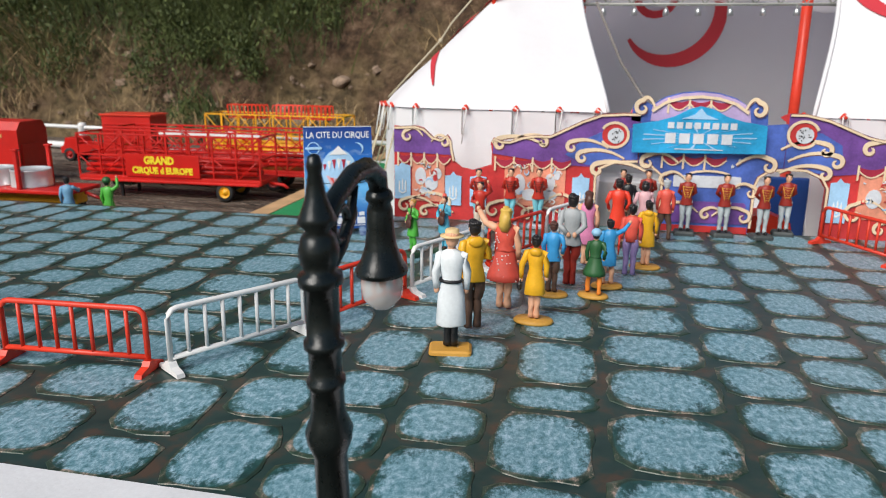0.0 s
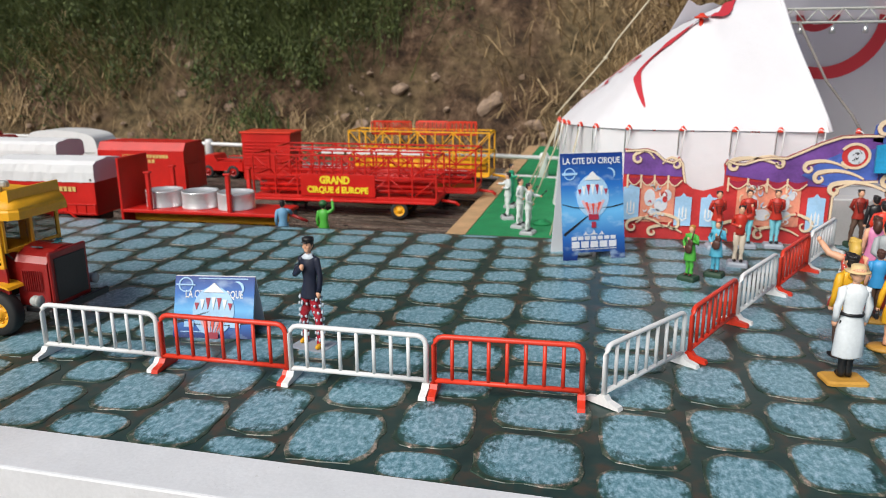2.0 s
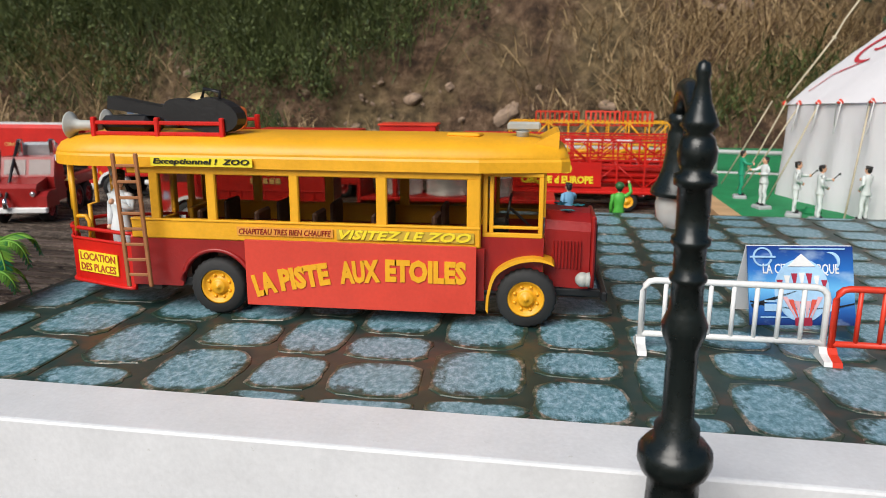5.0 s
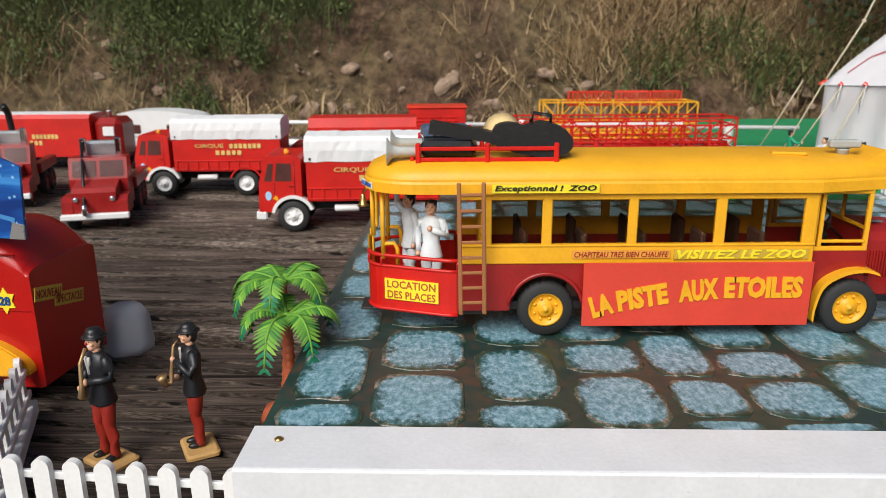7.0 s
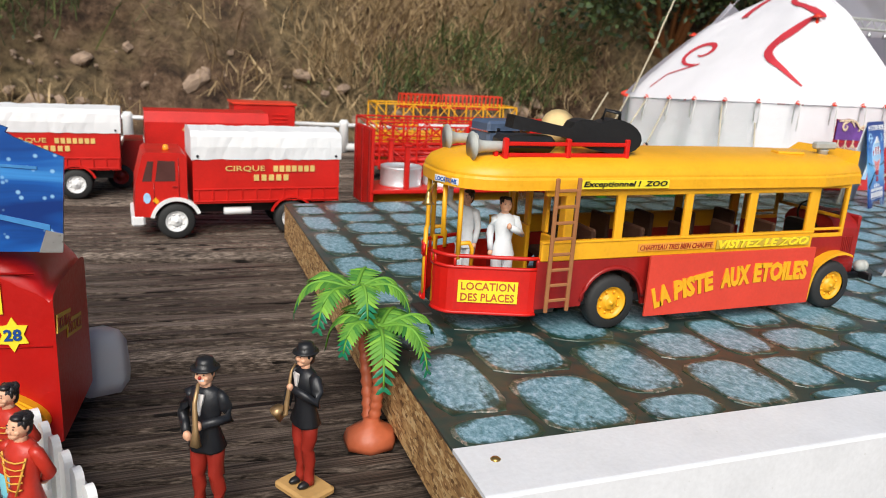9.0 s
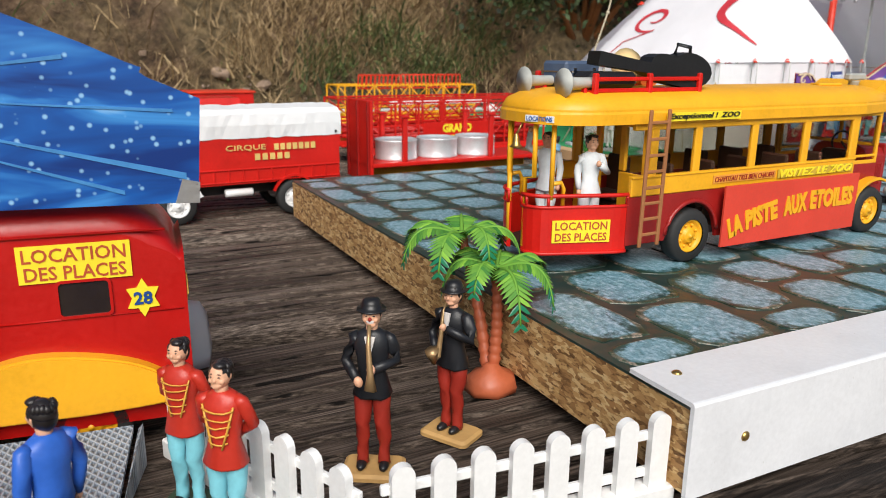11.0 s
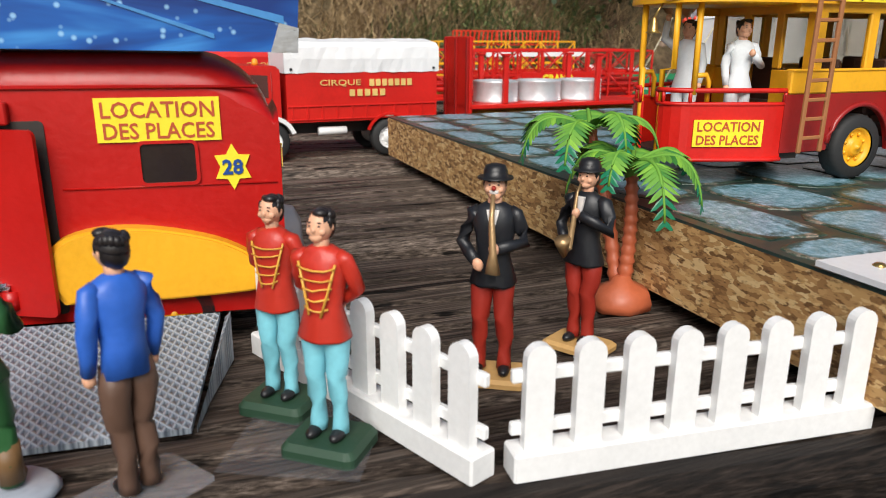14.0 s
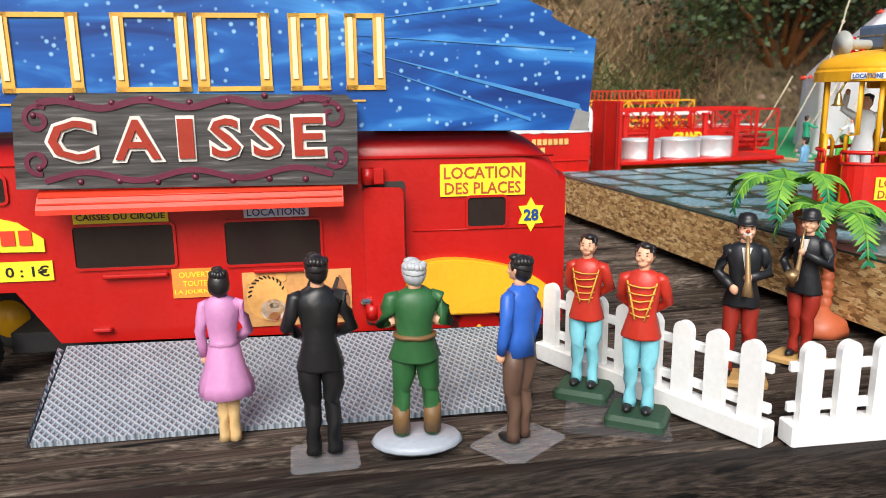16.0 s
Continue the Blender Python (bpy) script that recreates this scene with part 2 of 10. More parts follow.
GREENFELT = paint("green_baize", (0.01, 0.24, 0.08), 0.75, var=0.2, grain=1500, bumps=0.2)
PALEWOOD = paint("pale_wood", (0.55, 0.35, 0.18), 0.6, var=0.2)
CARD = paint("cardboard", (0.50, 0.30, 0.12), 0.7, var=0.12)
PINKCLEAR = paint("clear_base", (0.35, 0.33, 0.36), 0.25)


def fabric(name, col, rough=0.8, sheet=0.0):
    m, nt, b = nodes_of(name)
    vec = place(nt)
    broad = noise_node(nt, vec, 22.0, 4.0)
    weave = noise_node(nt, vec, 1800.0, 2.0)
    c = ramp(nt, broad, [(0.25, tuple(x * 0.93 for x in col)), (0.75, col)])
    nt.links.new(c, b.inputs["Base Color"])
    b.inputs["Roughness"].default_value = rough
    h = nt.nodes.new("ShaderNodeMath")
    h.operation = "MULTIPLY_ADD"
    h.inputs[1].default_value = 0.15
    nt.links.new(weave, h.inputs[0])
    nt.links.new(noise_node(nt, vec, 40.0, 3.0), h.inputs[2])
    bump(nt, h.outputs[0], b, 0.35, 0.004)
    if sheet:
        tr = nt.nodes.new("ShaderNodeBsdfTranslucent")
        tr.inputs[0].default_value = (*col, 1)
        mx = nt.nodes.new("ShaderNodeMixShader")
        mx.inputs[0].default_value = sheet
        out = nt.nodes["Material Output"]
        nt.links.new(b.outputs[0], mx.inputs[1])
        nt.links.new(tr.outputs[0], mx.inputs[2])
        nt.links.new(mx.outputs[0], out.inputs[0])
    return m


TENT = fabric("tent_canvas", (0.86, 0.85, 0.875), 0.7, 0.14)
LINING = fabric("light_passing_canvas", (0.84, 0.81, 0.85), 0.8, 0.62)
TARP = fabric("white_tarpaulin", (0.78, 0.78, 0.78), 0.6)
CARDW = fabric("white_card", (0.75, 0.76, 0.78), 0.6)


def glass(name, tint=(0.75, 0.72, 0.66), rough=0.03):
    m, nt, b = nodes_of(name)
    b.inputs["Base Color"].default_value = (*tint, 1)
    b.inputs["Roughness"].default_value = rough
    b.inputs["Transmission Weight"].default_value = 1.0
    b.inputs["IOR"].default_value = 1.12
    return m




def film(name, col, alpha, rough=0.2):
    """Thin clear plastic film."""
    m, nt, b = nodes_of(name)
    b.inputs["Base Color"].default_value = (*col, 1)
    b.inputs["Alpha"].default_value = alpha
    b.inputs["Roughness"].default_value = rough
    return m


ACETATE = film("clear_acetate_sheet", (0.55, 0.56, 0.60), 0.13, 0.12)
CLOUDY = film("cloudy_clear_plastic", (0.72, 0.75, 0.80), 0.45, 0.3)
PANE = glass("smoked_pane", (0.55, 0.52, 0.47))
CLEAR = glass("clear_plastic", (0.9, 0.9, 0.9), 0.08)
FROST = glass("frosted_plastic", (0.86, 0.88, 0.9), 0.35)
BULB = film("bulb_glass", (0.85, 0.83, 0.8), 0.5, 0.04)


def deck_wood(name, tone):
    """Weathered timber: long pale wear streaks, fine dark fibres, splits."""
    m, nt, b = nodes_of(name)
    fibre = noise_node(nt, place(nt, 9.0, (22, 1500, 1500)), 1.0, 6.0, 0.66)
    wear = noise_node(nt, place(nt, 9.0, (9, 130, 130)), 1.0, 5.0, 0.62)
    patch = noise_node(nt, place(nt, 9.0, (5, 22, 22)), 1.0, 4.0, 0.6)
    old = ramp(nt, fibre, [(0.34, (0.016, 0.012, 0.010)), (0.48, (0.085, 0.068, 0.056)), (0.62, (0.21, 0.175, 0.15)), (0.74, (0.36, 0.315, 0.275))])
    dark = ramp(nt, fibre, [(0.34, (0.006, 0.005, 0.004)), (0.50, (0.034, 0.026, 0.021)), (0.68, (0.10, 0.082, 0.070))])
    f = nt.nodes.new("ShaderNodeMath")
    f.operation = "MULTIPLY_ADD"
    f.inputs[1].default_value = 0.55
    nt.links.new(patch, f.inputs[0])
    nt.links.new(wear, f.inputs[2])
    c = mix(nt, ramp(nt, f.outputs[0], [(0.66, (0.04, 0.04, 0.04)), (0.90, (1, 1, 1))]), dark, old)
    crack = noise_node(nt, place(nt, 9.0, (7, 330, 330)), 1.0, 3.0, 0.5)
    c = mix(nt, 1.0, c, ramp(nt, crack, [(0.33, (0.06, 0.05, 0.045)), (0.39, (1, 1, 1))]), "MULTIPLY")
    c = mix(nt, 1.0, c, tone, "MULTIPLY")
    nt.links.new(c, b.inputs["Base Color"])
    b.inputs["Roughness"].default_value = 0.62
    b.inputs["Specular IOR Level"].default_value = 0.22
    bump(nt, fibre, b, 0.7, 0.0009)
    return m


def chipboard():
    m, nt, b = nodes_of("chipboard_edge")
    vec = place(nt, 0, (330, 330, 900))
    v = nt.nodes.new("ShaderNodeTexVoronoi")
    v.inputs["Scale"].default_value, v.inputs["Randomness"].default_value = 1.0, 1.0
    n = nt.nodes.new("ShaderNodeTexNoise")
    n.inputs["Scale"].default_value = 0.9
    nt.links.new(vec, n.inputs["Vector"])
    add = nt.nodes.new("ShaderNodeVectorMath")
    add.operation = "MULTIPLY_ADD"
    add.inputs[1].default_value = (1.6, 1.6, 1.6)
    nt.links.new(n.outputs["Color"], add.inputs[0])
    nt.links.new(vec, add.inputs[2])
    nt.links.new(add.outputs[0], v.inputs["Vector"])
    sep = nt.nodes.new("ShaderNodeSeparateColor")
    nt.links.new(v.outputs["Color"], sep.inputs[0])
    c = ramp(nt, sep.outputs[0], [(0.0, (0.16, 0.075, 0.022)), (0.3, (0.38, 0.20, 0.07)), (0.7, (0.56, 0.34, 0.13)), (1.0, (0.70, 0.50, 0.24))])
    pits = ramp(nt, noise_node(nt, vec, 1.4, 5.0), [(0.3, (0.12, 0.06, 0.02)), (0.45, (1, 1, 1))])
    c = mix(nt, 0.8, c, pits, "MULTIPLY")
    nt.links.new(c, b.inputs["Base Color"])
    b.inputs["Roughness"].default_value = 0.8
    bump(nt, sep.outputs[0], b, 0.9, 0.0009)
    return m


def paving_print():
    """Painted stones: pale blue-white brushed middles, teal edges."""
    m, nt, b = nodes_of("painted_stone")
    vec = place(nt)

    def calc(op, x, y=None, z=None):
        q = nt.nodes.new("ShaderNodeMath")
        q.operation = op
        for sock, val in zip(q.inputs, (x, y, z)):
            if isinstance(val, (int, float)):
                sock.default_value = val
            elif val is not None:
                nt.links.new(val, sock)
        return q.outputs[0]

    sep = nt.nodes.new("ShaderNodeSeparateXYZ")
    nt.links.new(nt.nodes.new("ShaderNodeUVMap").outputs[0], sep.inputs[0])
    ux = calc("POWER", calc("ABSOLUTE", sep.outputs[0]), 3.2)
    uy = calc("POWER", calc("ABSOLUTE", sep.outputs[1]), 3.2)
    edge = calc("POWER", calc("ADD", ux, uy), 0.3125)
    island = nt.nodes.new("ShaderNodeNewGeometry").outputs["Random Per Island"]
    brush = place(nt, -4.0, (1.0, 0.62, 1.0))
    fine = noise_node(nt, brush, 480.0, 7.0, 0.80)
    dab = noise_node(nt, brush, 150.0, 4.0, 0.62, 0.6)
    mid = noise_node(nt, vec, 70.0, 3.0, 0.5, 0.3)
    t = calc("MULTIPLY_ADD", edge, -0.80, 0.31)
    t = calc("MULTIPLY_ADD", fine, 0.90, t)
    t = calc("MULTIPLY_ADD", dab, 0.55, t)
    t = calc("MULTIPLY_ADD", mid, 0.70, t)
    t = calc("MULTIPLY_ADD", island, 0.30, t)
    base = ramp(nt, dab, [(0.3, (0.008, 0.038, 0.036)), (0.52, (0.022, 0.088, 0.084)), (0.75, (0.075, 0.175, 0.185))])
    pale = ramp(nt, fine, [(0.34, (0.040, 0.145, 0.170)), (0.48, (0.150, 0.310, 0.375)), (0.62, (0.40, 0.565, 0.67))])
    c = mix(nt, ramp(nt, t, [(0.80, (0, 0, 0)), (1.40, (0.90, 0.90, 0.90))]), base, pale)
    rim = ramp(nt, calc("MULTIPLY_ADD", dab, 0.16, edge), [(0.97, (1, 1, 1)), (1.05, (1.25, 0.62, 0.42))])
    c = mix(nt, 1.0, c, rim, "MULTIPLY")
    nt.links.new(c, b.inputs["Base Color"])
    b.inputs["Roughness"].default_value = 0.36
    bump(nt, fine, b, 0.2, 0.0003)
    return m


def grout():
    m, nt, b = nodes_of("dark_joint_print")
    vec = place(nt)
    c = ramp(nt, noise_node(nt, vec, 90.0, 5.0, 0.6), [(0.3, (0.008, 0.030, 0.028)), (0.5, (0.020, 0.046, 0.040)), (0.66, (0.075, 0.050, 0.034))])
    nt.links.new(c, b.inputs["Base Color"])
    b.inputs["Roughness"].default_value = 0.38
    return m


def soil():
    m, nt, b = nodes_of("dry_earth")
    vec = place(nt)
    big = noise_node(nt, vec, 2.2, 5.0)
    mid = noise_node(nt, vec, 16.0, 9.0, 0.74)
    c = ramp(nt, mid, [(0.34, (0.020, 0.011, 0.007)), (0.45, (0.095, 0.054, 0.030)), (0.56, (0.215, 0.130, 0.076)), (0.70, (0.42, 0.29, 0.19))])
    g = ramp(nt, noise_node(nt, vec, 30.0, 5.0), [(0.35, (0.07, 0.055, 0.025)), (0.65, (0.36, 0.26, 0.13))])
    c = mix(nt, ramp(nt, big, [(0.42, (0, 0, 0)), (0.58, (0.8, 0.8, 0.8))]), c, g)
    nt.links.new(c, b.inputs["Base Color"])
    b.inputs["Roughness"].default_value = 0.95
    bump(nt, mid, b, 1.0, 0.05)
    return m


def leafy(name, a, bcol):
    m, nt, b = nodes_of(name)
    gi = nt.nodes.new("ShaderNodeNewGeometry")
    c = ramp(nt, gi.outputs["Random Per Island"], [(0.0, a), (1.0, bcol)])
    nt.links.new(c, b.inputs["Base Color"])
    b.inputs["Roughness"].default_value = 0.7
    return m


DECKPALE = deck_wood("bleached_grey_plank", (2.3, 2.25, 2.2))
DECKEDGE = deck_wood("dark_edge_board", (0.34, 0.30, 0.28))
DECKNEW = deck_wood("dark_plank", (0.92, 0.85, 0.80))
DECK, CHIP, STONE, JOINT, SOIL = deck_wood("weathered_deck_wood", (1.55, 1.47, 1.40)), chipboard(), paving_print(), grout(), soil()
DRY = leafy("dry_grass_blade", (0.14, 0.085, 0.035), (0.56, 0.40, 0.21))
BROOM = leafy("green_broom_twig", (0.020, 0.036, 0.008), (0.13, 0.165, 0.045))
LEAF = leafy("dark_green_leaf", (0.010, 0.020, 0.008), (0.05, 0.085, 0.018))
ROCK = paint("pale_rock", (0.29, 0.205, 0.145), 0.9, var=0.3, grain=60)
PALM = leafy("palm_leaf_plastic", (0.025, 0.15, 0.02), (0.20, 0.42, 0.04))
PALMTIP = paint("palm_dark_tip", (0.005, 0.16, 0.07), 0.4)

# ---- the setting ----
DECK_Z = -0.0275


def bank_y(z):
    """The plan line of the earth bank at height z."""
    if z < -0.45:
        return 2.15
    return 2.42 + 0.33 * z + 0.10 * max(z, 0) ** 2


def build_ground():
    ms = Mesher()
    xs = [-60, -25, -10, -5] + [-3.4 + 0.085 * i for i in range(81)] + [5, 10, 25, 60]
    prof = [(-60, -0.62), (-6, -0.62), (0.9, -0.62), (1.7, -0.6), (2.0, -0.56)]
    zs = [-0.48 + 0.075 * i for i in range(34)]
    prof += [(bank_y(z), z) for z in zs]
    prof += [(3.6, 2.1), (4.6, 2.2), (9, 2.3), (60, 2.4)]
    vs, fs = [], []
    for x in xs:
        for y, z in prof:
            k = 1.0 if -0.5 < z < 2.05 else 0.2
            n = noise.noise(Vector((x * 1.7, y * 1.7, z * 1.7))) * 0.13 + noise.noise(Vector((x * 5, y * 5, z * 5))) * 0.055 + noise.noise(Vector((x * 14, 3, z * 14))) * 0.022
            vs.append((x, y + n * k, z + n * 0.35 * k))
    m = len(prof)
    for i in range(len(xs) - 1):
        for j in range(m - 1):
            fs.append((i * m + j, (i + 1) * m + j, (i + 1) * m + j + 1, i * m + j + 1))
    ms.add(vs, fs, True)
    solo("ground", ms, SOIL, "dry earth bank with bare brown soil", "ground", kind="structure")


build_ground()


def blades(name, mat_, label, category, clumps, per, h, w, lean, seed):
    """Clumps of thin tapering blades rising from the bank."""
    rnd = random.Random(seed)
    ms = Mesher()
    vs, fs = [], []
    for cx, cz, size in clumps:
        for _ in range(int(per * size)):
            x, z = rnd.gauss(cx, 0.09 * size), rnd.gauss(cz, 0.05 * size)
            y = bank_y(z) - rnd.random() * 0.05 - 0.01
            hh = h * size * (0.45 + rnd.random() * 0.8)
            a = rnd.random() * math.tau
            dx, dy = math.cos(a) * lean * hh * rnd.random(), math.sin(a) * lean * hh * rnd.random() - 0.28 * hh
            ww = w * (0.6 + rnd.random())
            bx, by = math.cos(a * 3.7) * ww, math.sin(a * 3.7) * ww * 0.4
            b = len(vs)
            vs += [(x - bx, y - by, z - 0.02), (x + bx, y + by, z - 0.02), (x + dx * 0.45 + bx * 0.7, y + dy * 0.45, z + hh * 0.62), (x + dx * 0.45 - bx * 0.7, y + dy * 0.45, z + hh * 0.62), (x + dx * 1.15, y + dy * 1.15, z + hh)]
            fs += [(b, b + 1, b + 2, b + 3), (b + 3, b + 2, b + 4)]
    ms.add(vs, fs, False)
    solo(name, ms, mat_, label, category, kind="stuff")


_r = random.Random(4)
dry = []
for _ in range(230):
    x, z = _r.uniform(-2.6, 3.0), _r.uniform(-0.42, 1.25)
    if noise.noise(Vector((x * 1.3, z * 1.9, 5.0))) > 0.06:
        dry.append((x, z, _r.uniform(0.35, 0.85)))
dry += [(0.45 + 0.032 * i, 0.16 + 0.14 * math.sin(i * 1.9), 1.05) for i in range(36)] + [(-1.85 + 0.1 * i, 0.12 + 0.05 * math.sin(i), 1.2) for i in range(5)] + [(-1.3 + 0.12 * i, -0.16 + 0.05 * math.sin(i * 2.1), 0.9) for i in range(7)] + [(-0.5 + 0.21 * i, -0.17 + 0.05 * math.sin(i * 1.7), 0.6) for i in range(9)]
blades("dry_grass", DRY, "tufts of dry straw-coloured grass on the bank", "grass", dry, 100, 0.075, 0.0018, 3.2, 11)
broom = [(-2.45, 0.30, 1.9), (-2.2, 0.55, 2.2), (-1.95, 0.22, 1.7), (-1.55, 0.36, 2.0), (-1.62, 0.12, 1.2), (-0.45, 0.52, 1.8), (-0.3, 0.75, 1.9), (-1.35, 0.42, 2.4), (-1.05, 0.50, 2.6), (-0.80, 0.40, 2.2), (-0.62, 0.30, 1.9), (-0.92, 0.22, 1.6), (-1.75, 0.6, 2.0), (-0.72, 0.62, 2.2), (-1.2, 0.8, 2.4), (-2.1, 0.35, 1.5)]
blades("broom_bush", BROOM, "wild green broom bushes with upright twigs", "bush", broom, 520, 0.085, 0.0016, 2.0, 12)
weeds = [(0.72, 0.02, 0.8), (0.95, 0.1, 0.8), (1.15, 0.0, 0.9), (1.35, 0.12, 0.9), (0.3, 0.5, 0.7), (0.62, 0.55, 0.8), (-0.9, -0.1, 0.6), (-0.2, 0.42, 0.6), (0.95, 0.5, 0.9), (1.6, 0.3, 1.0)]
blades("weeds", BROOM, "low green weeds growing on the bank", "weeds", weeds, 190, 0.10, 0.0035, 1.3, 13)


def build_leaf_cover():
    """Small leaves of the broom and low herbs, in ragged drifts over the bank."""
    rnd = random.Random(17)
    spots = [(cx, cz, sz * 0.115, sz * 0.075, int(1500 * sz)) for cx, cz, sz in broom]
    spots += [(cx, cz, 0.10, 0.05, 500) for cx, cz, sz in weeds]
    ms = Mesher()
    vs, fs = [], []
    for cx, cz, sx, sz, n in spots:
        knots = [(rnd.gauss(cx, sx), rnd.gauss(cz, sz), rnd.uniform(0.03, 0.09)) for _ in range(14)]
        for _ in range(n):
            kx, kz, kr = rnd.choice(knots)
            x, z = rnd.gauss(kx, kr * 0.5), rnd.gauss(kz, kr * 0.65)
            p = Vector((x, bank_y(z) - 0.02 - abs(rnd.gauss(0, 0.07)), z))
            d = Vector((rnd.gauss(0, 0.5), rnd.gauss(-0.2, 0.5), rnd.gauss(0.7, 0.6))).normalized()
            q = d.cross(Vector((rnd.gauss(0, 1), rnd.gauss(0, 1), rnd.gauss(0, 1)))).normalized()
            l, w = rnd.uniform(0.008, 0.026), rnd.uniform(0.0015, 0.0045)
            b = len(vs)
            vs += [p, p + d * l * 0.5 + q * w, p + d * l, p + d * l * 0.5 - q * w]
            fs.append((b, b + 1, b + 2, b + 3))
    ms.add(vs, fs, False)
    solo("broom_leaves", ms, BROOM, "small green leaves of wild broom and herbs", "leaves", kind="stuff")


build_leaf_cover()


def build_clods():
    """Loose clods and small stones lying on the bare earth."""
    rnd = random.Random(23)
    ms = Mesher()
    for _ in range(900):
        x, z = rnd.uniform(-2.4, 2.4), rnd.uniform(-0.42, 0.75)
        r = 0.006 + 0.022 * rnd.random() ** 3
        b = len(ms.v)
        ms.ball((0, 0, 0), (r, r * 0.7, r * 0.65), 7, 4)
        o = rnd.random() * 90
        M = pose(x, bank_y(z) - 0.006, z, rnd.uniform(-40, 40), rnd.uniform(-40, 40), rnd.uniform(0, 180))
        for i in range(b, len(ms.v)):
            p = Vector(ms.v[i])
            ms.v[i] = tuple(M @ (p * (1 + 0.5 * noise.noise(p * (1.4 / r) + Vector((o, 0, 0))))))
    ms.s = [False] * len(ms.s)
    solo("earth_clods", ms, ROCK, "loose earth clods and small stones on the bank", "stones", kind="stuff")


build_clods()


def build_shrub():
    """The dark leafy shrub behind the tent."""
    rnd = random.Random(21)
    root = thing("shrub", "dark green leafy shrub on the bank behind the tent", "shrub", pose(1.95, bank_y(0.12), 0.12))
    ms = Mesher()
    lobes = []
    for _ in range(9):
        a, r = rnd.uniform(0, math.pi), rnd.uniform(0.15, 0.62)
        tip = Vector((math.cos(a) * r * 1.15, -rnd.uniform(0.0, 0.35), 0.05 + math.sin(a) * r + 0.25))
        lobes.append(tip)
        ms = Mesher()
        ms.tube([(0, 0.05, -0.05), tip * 0.5 + Vector((0, 0.03, 0.05)), tip], [0.02, 0.012, 0.004], 6)
        part("limb", ms, BROWN, root, "thin brown limb")
    ms = Mesher()
    vs, fs = [], []
    for tip in lobes:
        for _ in range(1300):
            p = tip + Vector((rnd.gauss(0, 0.15), rnd.gauss(0, 0.10), rnd.gauss(0, 0.13)))
            d = Vector((rnd.gauss(0, 1), rnd.gauss(0, 1), rnd.gauss(0, 0.7))).normalized()
            q = d.cross(Vector((rnd.gauss(0, 1), rnd.gauss(0, 1), rnd.gauss(0, 1)))).normalized()
            l, w = rnd.uniform(0.016, 0.034), rnd.uniform(0.006, 0.012)
            b = len(vs)
            vs += [p, p + d * l * 0.5 + q * w, p + d * l, p + d * l * 0.5 - q * w]
            fs.append((b, b + 1, b + 2, b + 3))
    ms.add(vs, fs, False)
    part("crown", ms, LEAF, root)


build_shrub()


def build_rocks():
    rnd = random.Random(31)
    spots = [(-0.02, -0.03, 0.075), (0.35, 0.0, 0.045), (-0.35, 0.02, 0.04), (0.2, 0.22, 0.05), (0.55, 0.12, 0.035), (-0.1, 0.3, 0.03), (0.15, -0.1, 0.04), (0.8, 0.35, 0.05), (-0.5, -0.12, 0.05), (0.42, 0.33, 0.03), (0.05, 0.12, 0.03), (1.2, -0.1, 0.05)]
    for x, z, r in spots:
        ms = Mesher()
        ms.ball((0, 0, 0), (r * 0.8, r * 0.6, r * 0.5), 11, 8)
        o = rnd.random() * 90
        ms.v = [tuple(Vector(p) * (1 + 0.6 * noise.noise(Vector(p) * (1.5 / r) + Vector((o, 0, 0))))) for p in ms.v]
        ms.s = [False] * len(ms.s)
        solo("rock", ms, ROCK, "pale rough rock half buried in the earth bank", "rock", pose(x, bank_y(z) + 0.004, z, 0, rnd.uniform(-30, 30), 0), "rocks in the bank")


build_rocks()


